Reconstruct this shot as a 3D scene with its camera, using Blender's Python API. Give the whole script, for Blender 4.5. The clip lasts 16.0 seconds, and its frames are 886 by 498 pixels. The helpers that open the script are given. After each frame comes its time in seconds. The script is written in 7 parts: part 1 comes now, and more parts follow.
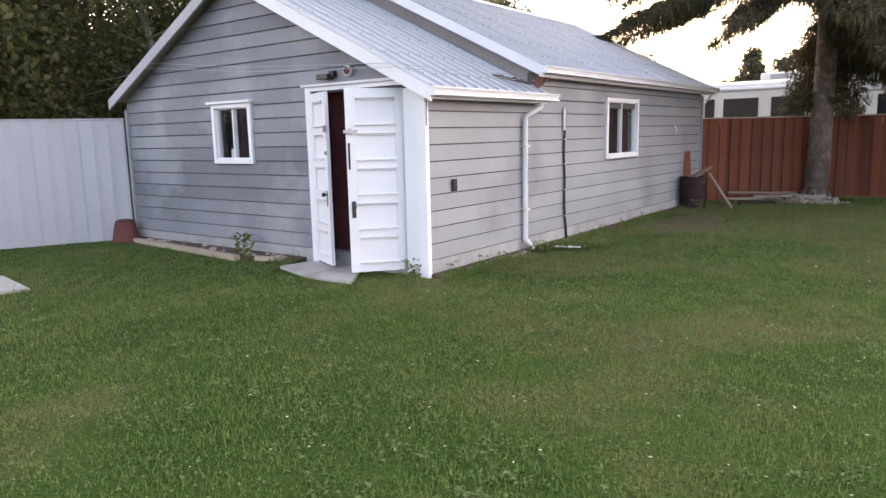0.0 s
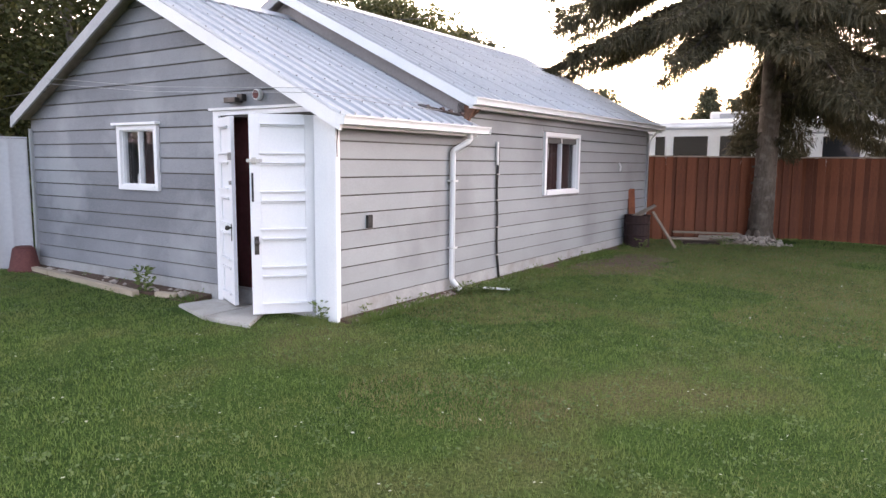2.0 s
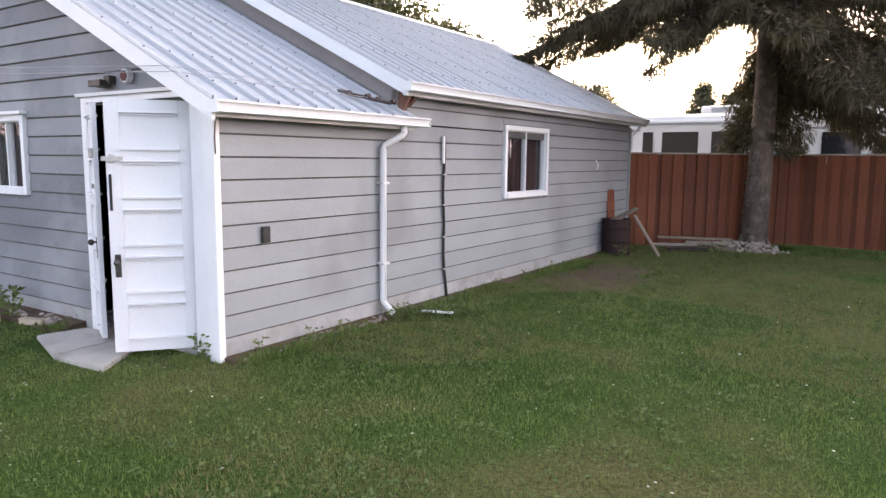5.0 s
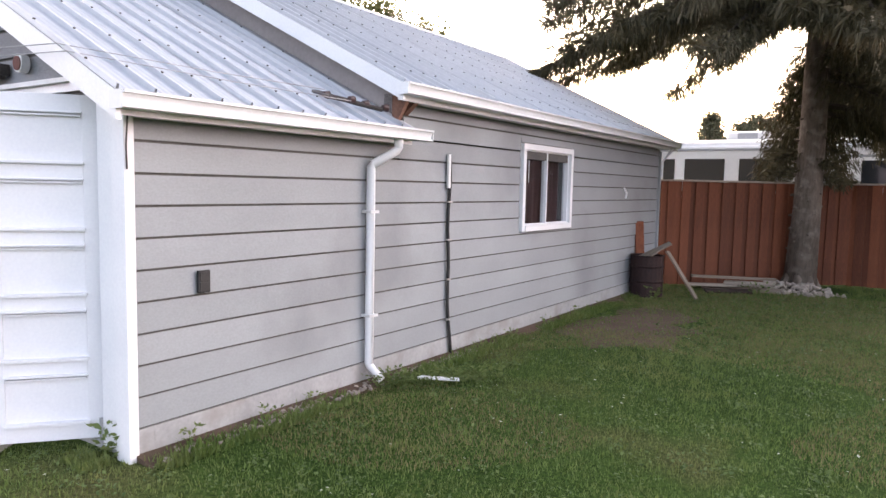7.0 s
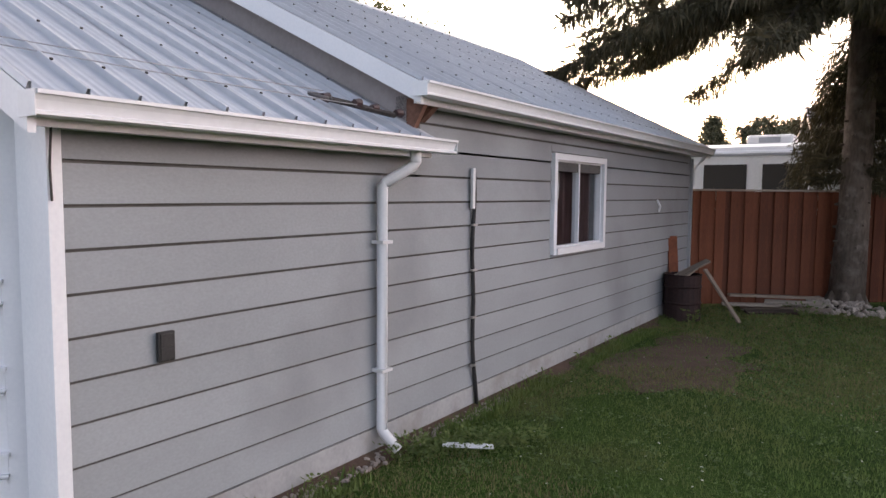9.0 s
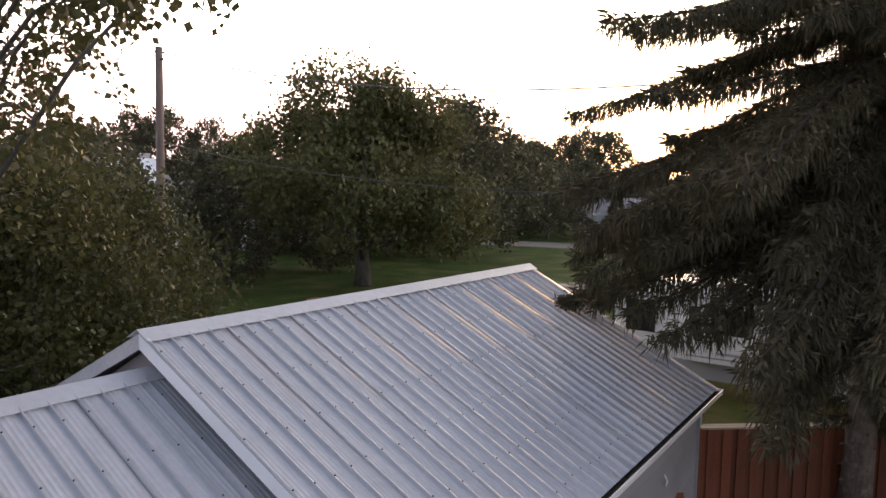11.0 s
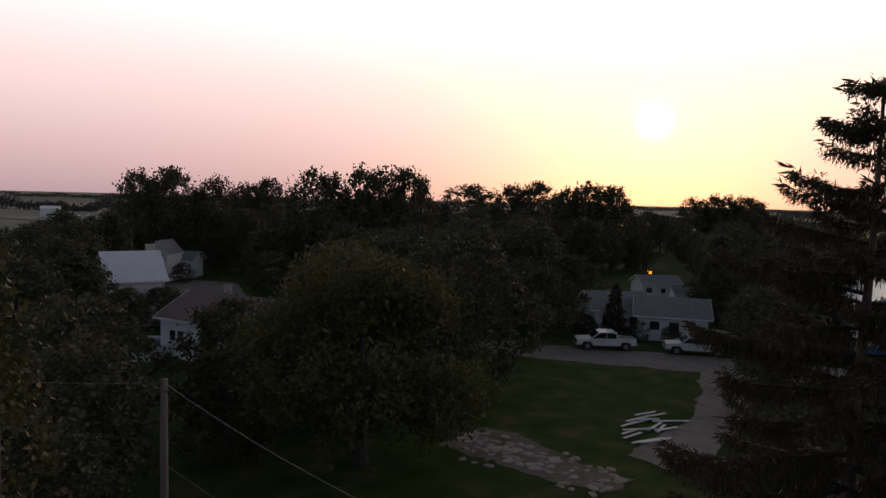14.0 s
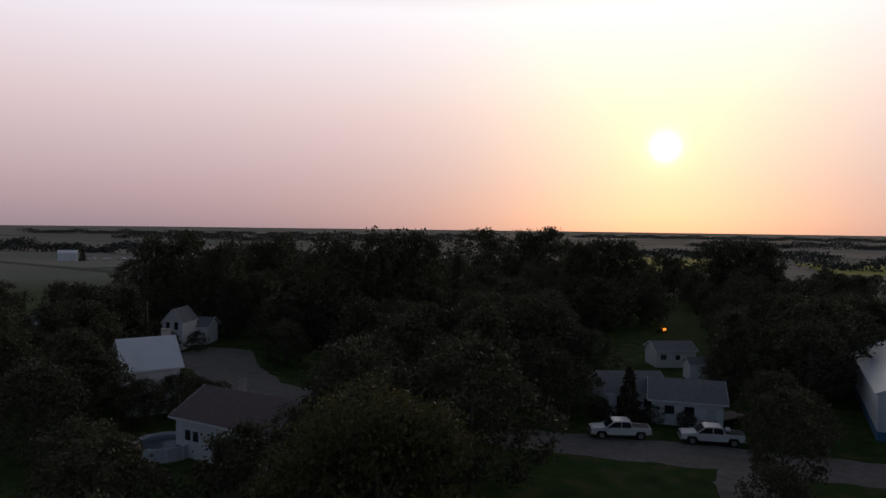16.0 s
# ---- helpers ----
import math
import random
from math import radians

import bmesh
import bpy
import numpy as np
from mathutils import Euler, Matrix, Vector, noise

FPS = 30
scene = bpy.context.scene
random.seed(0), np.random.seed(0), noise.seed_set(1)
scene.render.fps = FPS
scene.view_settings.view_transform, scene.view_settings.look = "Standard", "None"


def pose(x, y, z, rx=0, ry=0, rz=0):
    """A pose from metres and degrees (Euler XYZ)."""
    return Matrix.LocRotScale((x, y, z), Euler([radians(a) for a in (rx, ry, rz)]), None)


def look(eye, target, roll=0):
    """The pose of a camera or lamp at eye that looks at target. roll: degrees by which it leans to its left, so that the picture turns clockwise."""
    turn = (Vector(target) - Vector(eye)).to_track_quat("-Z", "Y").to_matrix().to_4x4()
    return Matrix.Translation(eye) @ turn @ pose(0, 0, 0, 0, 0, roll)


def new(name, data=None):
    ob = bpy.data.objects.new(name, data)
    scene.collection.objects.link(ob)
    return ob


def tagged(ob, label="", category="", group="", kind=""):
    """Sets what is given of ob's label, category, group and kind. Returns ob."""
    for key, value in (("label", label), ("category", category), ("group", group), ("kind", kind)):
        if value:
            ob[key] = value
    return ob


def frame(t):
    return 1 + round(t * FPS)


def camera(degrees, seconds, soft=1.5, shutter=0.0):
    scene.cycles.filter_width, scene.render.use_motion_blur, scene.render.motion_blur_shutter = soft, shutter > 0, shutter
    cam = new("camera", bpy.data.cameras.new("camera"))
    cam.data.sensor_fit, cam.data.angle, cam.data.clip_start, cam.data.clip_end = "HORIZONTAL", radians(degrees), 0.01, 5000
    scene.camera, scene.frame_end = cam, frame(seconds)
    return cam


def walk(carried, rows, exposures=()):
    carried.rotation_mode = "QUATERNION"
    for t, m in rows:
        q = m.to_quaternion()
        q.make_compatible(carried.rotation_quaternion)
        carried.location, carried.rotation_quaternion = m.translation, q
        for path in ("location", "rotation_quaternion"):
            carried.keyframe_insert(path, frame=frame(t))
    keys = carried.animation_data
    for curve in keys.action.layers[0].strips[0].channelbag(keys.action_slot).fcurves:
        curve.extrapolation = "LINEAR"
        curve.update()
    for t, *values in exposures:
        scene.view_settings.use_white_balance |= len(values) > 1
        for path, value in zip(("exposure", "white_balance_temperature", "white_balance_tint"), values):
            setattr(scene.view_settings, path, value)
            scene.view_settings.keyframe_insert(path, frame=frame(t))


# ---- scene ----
# ---- camera ----
cam = camera(64.8, 16.0)
PATH = [
    (0, (4.581, -6.075, 1.517), (3.391, -4.5, 1.196), -1.3),
    (0.5, (4.556, -5.936, 1.554), (3.383, -4.34, 1.273), -0.7),
    (1, (4.587, -5.7, 1.572), (3.443, -4.077, 1.333), 0.3),
    (1.5, (4.61, -5.55, 1.559), (3.481, -3.923, 1.28), 0.2),
    (2, (4.633, -5.292, 1.576), (3.523, -3.646, 1.33), 0.5),
    (2.5, (4.69, -5.108, 1.574), (3.598, -3.452, 1.319), 0.1),
    (3, (4.684, -4.852, 1.597), (3.596, -3.194, 1.34), 0.6),
    (3.5, (4.661, -4.635, 1.596), (3.565, -2.984, 1.329), 0.9),
    (4, (4.628, -4.349, 1.601), (3.533, -2.699, 1.324), 0.9),
    (4.2, (4.599, -4.223, 1.614), (3.498, -2.575, 1.347), 0.4),
    (6.5, (3.723, -2.776, 1.556), (2.631, -1.118, 1.322), 0.9),
    (7, (3.507, -2.437, 1.563), (2.395, -0.785, 1.385), 1.2),
    (7.5, (3.366, -2.239, 1.547), (2.246, -0.59, 1.388), 0.5),
    (8, (3.113, -1.995, 1.522), (2.009, -0.341, 1.306), -0.0),
    (8.2, (3.061, -1.93, 1.537), (1.951, -0.275, 1.372), 0.3),
    (10.3, (2.379, -1.437, 3.204), (1.276, 0.223, 3.035), 1.7),
    (10.5, (2.42, -1.52, 3.757), (1.31, 0.132, 3.553), 2.3),
    (11, (2.597, -1.636, 5.296), (1.472, 0.008, 5.122), 1.0),
    (11.5, (2.481, -1.825, 6.625), (1.364, -0.181, 6.401), 2.1),
    (12, (2.643, -1.919, 8.493), (1.521, -0.277, 8.275), 0.6),
    (12.5, (2.907, -2.233, 9.887), (1.789, -0.585, 9.706), 0.3),
    (13, (2.849, -1.91, 11.481), (1.731, -0.266, 11.264), 0.7),
    (13.5, (2.863, -1.872, 12.762), (1.742, -0.227, 12.565), 1.7),
    (14, (2.949, -1.767, 14.629), (1.812, -0.127, 14.486), 1.4),
    (14.5, (2.949, -1.894, 16.005), (1.811, -0.254, 15.895), 2.7),
    (15, (2.999, -2.179, 17.944), (1.866, -0.532, 17.874), 2.2),
    (15.5, (3.141, -2.196, 19.038), (2.013, -0.546, 18.977), 1.9),
    (16, (2.972, -1.897, 20.79), (1.802, -0.276, 20.727), 0.7),
]
EXPOSURES = [(0.0, 3.5, 7750, 14), (2.0, 3.6, 7750, 14), (4.0, 3.45, 7600, 13), (7.0, 3.58, 7750, 14), (7.5, 3.25, 7750, 14), (8.2, 3.1, 7750, 14), (10.3, 2.3, 7400, 14), (11.0, 2.35, 7700, 16), (11.5, 2.45, 8100, 20), (12.0, 2.45, 8100, 20), (12.5, 2.35, 7900, 19), (13.0, 0.85, 7400, 17), (13.6, 0.65, 7300, 16), (14.0, -0.05, 7100, 16), (15.0, -0.42, 6600, 12), (16.0, -0.5, 6500, 12)]

walk(cam, [(t, look(eye, target, roll)) for t, eye, target, roll in PATH], EXPOSURES)

# ---- world and light ----
SUN_TURN, SUN_UP = radians(18.3), radians(6.4)
SUN_WAY = Vector((-math.sin(SUN_TURN) * math.cos(SUN_UP), math.cos(SUN_TURN) * math.cos(SUN_UP), math.sin(SUN_UP)))


def hazy_evening_sky():
    """A low sun in smoky haze: the clear sky's light, and over it a haze that reddens to the horizon and glows round the sun."""
    w = bpy.data.worlds.new("evening_sky")
    scene.world = w
    w.use_nodes = True
    n, l = w.node_tree.nodes, w.node_tree.links
    sky = n.new("ShaderNodeTexSky")
    sky.sky_type, sky.sun_disc = "NISHITA", False
    sky.sun_elevation, sky.sun_rotation = SUN_UP, -SUN_TURN
    sky.dust_density = 1.0
    co = n.new("ShaderNodeTexCoord")
    way = n.new("ShaderNodeVectorMath")
    way.operation = "NORMALIZE"
    l.new(co.outputs["Generated"], way.inputs[0])
    xyz = n.new("ShaderNodeSeparateXYZ")
    l.new(way.outputs[0], xyz.inputs[0])
    ramp = n.new("ShaderNodeValToRGB")
    stops = SKY_STOPS
    while len(ramp.color_ramp.elements) < len(stops):
        ramp.color_ramp.elements.new(0.5)
    for e, (p, c) in zip(ramp.color_ramp.elements, stops):
        e.position, e.color = p, (*c, 1)
    l.new(xyz.outputs["Z"], ramp.inputs["Fac"])
    dot = n.new("ShaderNodeVectorMath")
    dot.operation = "DOT_PRODUCT"
    dot.inputs[1].default_value = SUN_WAY
    l.new(way.outputs[0], dot.inputs[0])
    above = n.new("ShaderNodeMath")
    above.operation = "MAXIMUM"
    above.inputs[1].default_value = 0.0
    l.new(dot.outputs["Value"], above.inputs[0])
    # the sky away from the sun is dimmer and bluer
    turn = n.new("ShaderNodeMapRange")
    turn.interpolation_type = "SMOOTHSTEP"
    for key, value in (("From Min", -0.9), ("From Max", 0.75), ("To Min", 0.0), ("To Max", 1.0)):
        turn.inputs[key].default_value = value
    l.new(dot.outputs["Value"], turn.inputs["Value"])
    tone = n.new("ShaderNodeMixRGB")
    tone.inputs[1].default_value, tone.inputs[2].default_value = (*SKY_BEHIND, 1), (1, 1, 1, 1)
    l.new(turn.outputs[0], tone.inputs[0])
    dim = n.new("ShaderNodeVectorMath")
    dim.operation = "MULTIPLY"
    l.new(ramp.outputs[0], dim.inputs[0])
    l.new(tone.outputs[0], dim.inputs[1])
    total = dim.outputs[0]
    # smoke near the horizon reddens the glow
    smoke = n.new("ShaderNodeValToRGB")
    smoke.color_ramp.elements[0].color, smoke.color_ramp.elements[1].color = (1.0, 0.30, 0.28, 1), (1, 1, 1, 1)
    smoke.color_ramp.elements[1].position = 0.20
    l.new(xyz.outputs["Z"], smoke.inputs["Fac"])
    for power, colour in SKY_GLOWS:
        p = n.new("ShaderNodeMath")
        p.operation = "POWER"
        p.inputs[1].default_value = power
        l.new(above.outputs[0], p.inputs[0])
        s = n.new("ShaderNodeVectorMath")
        s.operation = "SCALE"
        s.inputs[0].default_value = colour
        l.new(p.outputs[0], s.inputs["Scale"])
        red = n.new("ShaderNodeVectorMath")
        red.operation = "MULTIPLY"
        l.new(s.outputs[0], red.inputs[0])
        l.new(smoke.outputs[0], red.inputs[1])
        a = n.new("ShaderNodeVectorMath")
        l.new(total, a.inputs[0])
        l.new(red.outputs[0], a.inputs[1])
        total = a.outputs[0]
    haze, clear, both = n["Background"], n.new("ShaderNodeBackground"), n.new("ShaderNodeAddShader")
    l.new(total, haze.inputs["Color"])
    haze.inputs["Strength"].default_value = SKY_HAZE
    l.new(sky.outputs[0], clear.inputs["Color"])
    clear.inputs["Strength"].default_value = 0.013
    l.new(haze.outputs[0], both.inputs[0])
    l.new(clear.outputs[0], both.inputs[1])
    l.new(both.outputs[0], n["World Output"].inputs["Surface"])


SKY_HAZE, SKY_BEHIND = 1.0, (0.18, 0.25, 0.345)
SKY_STOPS = [(0.0, (0.45, 0.34, 0.41)), (0.05, (0.64, 0.46, 0.52)), (0.16, (1.0, 0.78, 0.80)), (0.29, (1.26, 1.20, 1.28)), (0.42, (0.52, 0.51, 0.56)), (0.65, (0.13, 0.145, 0.19)), (1.0, (0.075, 0.095, 0.14))]
SKY_GLOWS = [(9, (0.16, 0.135, 0.065)), (42, (0.26, 0.31, 0.0)), (500, (0.16, 0.17, 0.0)), (2600, (0.4, 0.4, 0.25)), (11000, (5, 5, 4.5))]
hazy_evening_sky()
sun_lamp = new("sun", bpy.data.lights.new("sun", "SUN"))
sun_lamp.data.energy, sun_lamp.data.angle, sun_lamp.data.color = 0.2, radians(1.5), (1.0, 0.62, 0.32)
sun_lamp.matrix_basis = look(SUN_WAY * 200, (0, 0, 0))

# ---- helpers of this scene ----
def rng_of(seed):
    return np.random.default_rng(seed)


def empty(name, at=(0, 0, 0), turn=0.0):
    ob = new(name)
    ob.matrix_basis = pose(*at, 0, 0, turn)
    ob.empty_display_size = 0.2
    return ob


def part(name, bm, material, parent=None, label="", smooth=False):
    """Links a bmesh as one mesh object, under a thing or a part."""
    me = bpy.data.meshes.new(name)
    bmesh.ops.recalc_face_normals(bm, faces=bm.faces)
    bm.to_mesh(me)
    bm.free()
    return put(name, me, material, parent, label, smooth)


def put(name, me, material, parent=None, label="", smooth=False):
    if not me.materials:
        me.materials.append(material)
    if smooth:
        me.polygons.foreach_set("use_smooth", [True] * len(me.polygons))
    ob = new(name, me)
    ob.parent = parent
    if label:
        ob["label"] = label
    return ob


def mesh_of(name, verts, faces):
    """A mesh from arrays; all faces have the same number of corners."""
    verts, faces = np.asarray(verts, np.float32), np.asarray(faces, np.int32)
    me = bpy.data.meshes.new(name)
    n, k = faces.shape
    me.vertices.add(len(verts))
    me.vertices.foreach_set("co", verts.ravel())
    me.loops.add(n * k)
    me.loops.foreach_set("vertex_index", faces.ravel())
    me.polygons.add(n)
    me.polygons.foreach_set("loop_start", np.arange(0, n * k, k, dtype=np.int32))
    me.update(calc_edges=True)
    return me


def box(bm, x0, x1, y0, y1, z0, z1, bevel=0.0):
    m = Matrix.LocRotScale(((x0 + x1) / 2, (y0 + y1) / 2, (z0 + z1) / 2), None, (abs(x1 - x0), abs(y1 - y0), abs(z1 - z0)))
    made = bmesh.ops.create_cube(bm, size=1, matrix=m)["verts"]
    if bevel:
        edges = list({e for v in made for e in v.link_edges})
        bmesh.ops.bevel(bm, geom=edges, offset=bevel, segments=2, affect="EDGES", profile=0.6)
    return bm


def boxes(*rows, bevel=0.0):
    bm = bmesh.new()
    for row in rows:
        box(bm, *row, bevel=bevel)
    return bm


def prism(points, axis, a, b):
    """A closed solid: a polygon in the two other axes, drawn out along axis from a to b."""
    bm = bmesh.new()
    add_prism(bm, points, axis, a, b)
    return bm


def add_prism(bm, points, axis, a, b):
    def at(p, s):
        return {"x": (s, p[0], p[1]), "y": (p[0], s, p[1]), "z": (p[0], p[1], s)}[axis]

    one = [bm.verts.new(at(p, a)) for p in points]
    two = [bm.verts.new(at(p, b)) for p in points]
    bm.faces.new(one)
    bm.faces.new(two[::-1])
    for i in range(len(points)):
        j = (i + 1) % len(points)
        bm.faces.new((one[i], two[i], two[j], one[j]))


def cyl(bm, at, radius, height, axis="z", sides=16, top=None):
    turn = {"z": Matrix(), "x": Matrix.Rotation(radians(90), 4, "Y"), "y": Matrix.Rotation(radians(90), 4, "X")}[axis]
    bmesh.ops.create_cone(bm, cap_ends=True, segments=sides, radius1=radius, radius2=radius if top is None else top,
                          depth=height, matrix=Matrix.Translation(at) @ turn)
    return bm


def tube(bm, path, radii, sides=7):
    """A tapered tube along a path."""
    path = [Vector(p) for p in path]
    radii = [radii] * len(path) if isinstance(radii, (int, float)) else radii
    rings = []
    for i, p in enumerate(path):
        way = (path[min(i + 1, len(path) - 1)] - path[max(i - 1, 0)]).normalized()
        side = way.orthogonal().normalized() if abs(way.z) > 0.9 else way.cross(Vector((0, 0, 1))).normalized()
        up = side.cross(way)
        rings.append([bm.verts.new(p + radii[i] * (math.cos(a) * side + math.sin(a) * up))
                      for a in (2 * math.pi * k / sides for k in range(sides))])
    for a, b in zip(rings, rings[1:]):
        for k in range(sides):
            bm.faces.new((a[k], a[(k + 1) % sides], b[(k + 1) % sides], b[k]))
    bm.faces.new(rings[0][::-1])
    bm.faces.new(rings[-1])
    return bm


def quads_at(centres, ways, ups, length, width):
    """Leaf quads: a kite from each centre along its way."""
    side = np.cross(ways, ups)
    side /= np.linalg.norm(side, axis=1, keepdims=True) + 1e-9
    length, width = np.asarray(length).reshape(-1, 1), np.asarray(width).reshape(-1, 1)
    v = np.stack([centres, centres + ways * length * 0.45 + side * width / 2, centres + ways * length,
                  centres + ways * length * 0.45 - side * width / 2], 1).reshape(-1, 3)
    return v, np.arange(len(v)).reshape(-1, 4)


def unit(v):
    return v / (np.linalg.norm(v, axis=-1, keepdims=True) + 1e-9)


# ---- materials ----
def material(name, dark, light, rough=0.8, scale=3.0, fine=40.0, bump=0.15, metal=0.0, vary=0.06, stretch=(1, 1, 1), stain=None, through_light=0.0, spec=0.4):
    """Two-scale procedural surface between two colours, with grain, relief and a small change from piece to piece."""
    m = bpy.data.materials.new(name)
    m.use_nodes = True
    n, l = m.node_tree.nodes, m.node_tree.links
    b = n["Principled BSDF"]
    b.inputs["Roughness"].default_value, b.inputs["Metallic"].default_value = rough, metal
    b.inputs["Specular IOR Level"].default_value = spec
    co = n.new("ShaderNodeTexCoord")
    mp = n.new("ShaderNodeMapping")
    mp.inputs["Scale"].default_value = stretch
    l.new(co.outputs["Object"], mp.inputs["Vector"])
    big, small = n.new("ShaderNodeTexNoise"), n.new("ShaderNodeTexNoise")
    big.inputs["Scale"].default_value, small.inputs["Scale"].default_value = scale, fine
    big.inputs["Detail"].default_value, small.inputs["Detail"].default_value = 5, 3
    l.new(mp.outputs[0], big.inputs["Vector"])
    l.new(mp.outputs[0], small.inputs["Vector"])
    add = n.new("ShaderNodeMath")
    add.operation = "MULTIPLY_ADD"
    add.inputs[1].default_value = 0.45
    l.new(small.outputs["Fac"], add.inputs[0])
    half = n.new("ShaderNodeMath")
    half.operation = "MULTIPLY"
    half.inputs[1].default_value = 0.6
    l.new(big.outputs["Fac"], half.inputs[0])
    l.new(half.outputs[0], add.inputs[2])
    info = n.new("ShaderNodeObjectInfo")
    sway = n.new("ShaderNodeMath")
    sway.operation = "MULTIPLY_ADD"
    sway.inputs[1].default_value, sway.inputs[2].default_value = vary * 2, -vary
    l.new(info.outputs["Random"], sway.inputs[0])
    sums = n.new("ShaderNodeMath")
    l.new(add.outputs[0], sums.inputs[0])
    l.new(sway.outputs[0], sums.inputs[1])
    ramp = n.new("ShaderNodeValToRGB")
    ramp.color_ramp.elements[0].position, ramp.color_ramp.elements[1].position = 0.33, 0.72
    ramp.color_ramp.elements[0].color, ramp.color_ramp.elements[1].color = (*dark, 1), (*light, 1)
    l.new(sums.outputs[0], ramp.inputs["Fac"])
    colour = ramp.outputs[0]
    if stain:
        spots = n.new("ShaderNodeTexNoise")
        spots.inputs["Scale"].default_value, spots.inputs["Detail"].default_value = stain[1], 6
        l.new(co.outputs["Object"], spots.inputs["Vector"])
        cut = n.new("ShaderNodeValToRGB")
        cut.color_ramp.elements[0].position, cut.color_ramp.elements[1].position = 0.52, 0.68
        l.new(spots.outputs["Fac"], cut.inputs["Fac"])
        part_of = n.new("ShaderNodeMath")
        part_of.operation = "MULTIPLY"
        part_of.inputs[1].default_value = stain[2]
        l.new(cut.outputs[0], part_of.inputs[0])
        mix = n.new("ShaderNodeMixRGB")
        mix.inputs[2].default_value = (*stain[0], 1)
        l.new(part_of.outputs[0], mix.inputs[0])
        l.new(colour, mix.inputs[1])
        colour = mix.outputs[0]
    l.new(colour, b.inputs["Base Color"])
    if bump:
        bp = n.new("ShaderNodeBump")
        bp.inputs["Strength"].default_value, bp.inputs["Distance"].default_value = bump, 0.02
        l.new(add.outputs[0], bp.inputs["Height"])
        l.new(bp.outputs[0], b.inputs["Normal"])
    if through_light:
        tr = n.new("ShaderNodeBsdfTranslucent")
        l.new(colour, tr.inputs["Color"])
        mx = n.new("ShaderNodeMixShader")
        mx.inputs[0].default_value = through_light
        l.new(b.outputs[0], mx.inputs[1])
        l.new(tr.outputs[0], mx.inputs[2])
        l.new(mx.outputs[0], n["Material Output"].inputs["Surface"])
    return m


def leaf_material(name, dark, light, rough=0.55, through_light=0.35, worn=None):
    """Leaves, each with a tone of its own."""
    m = bpy.data.materials.new(name)
    m.use_nodes = True
    n, l = m.node_tree.nodes, m.node_tree.links
    b = n["Principled BSDF"]
    b.inputs["Roughness"].default_value = rough
    b.inputs["Specular IOR Level"].default_value = 0.3
    geo, co, tex = n.new("ShaderNodeNewGeometry"), n.new("ShaderNodeTexCoord"), n.new("ShaderNodeTexNoise")
    tex.inputs["Scale"].default_value = 0.7
    l.new(co.outputs["Object"], tex.inputs["Vector"])
    mean = n.new("ShaderNodeMath")
    mean.operation = "MULTIPLY_ADD"
    mean.inputs[1].default_value = 0.55
    l.new(geo.outputs["Random Per Island"], mean.inputs[0])
    low = n.new("ShaderNodeMath")
    low.operation = "MULTIPLY"
    low.inputs[1].default_value = 0.5
    l.new(tex.outputs["Fac"], low.inputs[0])
    l.new(low.outputs[0], mean.inputs[2])
    ramp = n.new("ShaderNodeValToRGB")
    ramp.color_ramp.elements[0].color, ramp.color_ramp.elements[1].color = (*dark, 1), (*light, 1)
    l.new(mean.outputs[0], ramp.inputs["Fac"])
    colour = ramp.outputs[0]
    if worn:
        # patches of tired, yellowed growth
        spots, cut, mix = n.new("ShaderNodeTexNoise"), n.new("ShaderNodeMapRange"), n.new("ShaderNodeMixRGB")
        spots.inputs["Scale"].default_value, spots.inputs["Detail"].default_value, spots.inputs["Roughness"].default_value = 0.9, 6, 0.65
        l.new(co.outputs["Object"], spots.inputs["Vector"])
        for key, value in (("From Min", 0.46), ("From Max", 0.74), ("To Max", 0.75)):
            cut.inputs[key].default_value = value
        l.new(spots.outputs["Fac"], cut.inputs["Value"])
        l.new(cut.outputs[0], mix.inputs[0])
        l.new(colour, mix.inputs[1])
        mix.inputs[2].default_value = (*worn, 1)
        colour = mix.outputs[0]
    l.new(colour, b.inputs["Base Color"])
    tr, mx = n.new("ShaderNodeBsdfTranslucent"), n.new("ShaderNodeMixShader")
    l.new(colour, tr.inputs["Color"])
    mx.inputs[0].default_value = through_light
    l.new(b.outputs[0], mx.inputs[1])
    l.new(tr.outputs[0], mx.inputs[2])
    l.new(mx.outputs[0], n["Material Output"].inputs["Surface"])
    return m


def glass_material(name, tint=(0.02, 0.022, 0.025)):
    m = bpy.data.materials.new(name)
    m.use_nodes = True
    b = m.node_tree.nodes["Principled BSDF"]
    b.inputs["Base Color"].default_value = (*tint, 1)
    b.inputs["Roughness"].default_value = 0.04
    b.inputs["Specular IOR Level"].default_value = 0.4
    return m


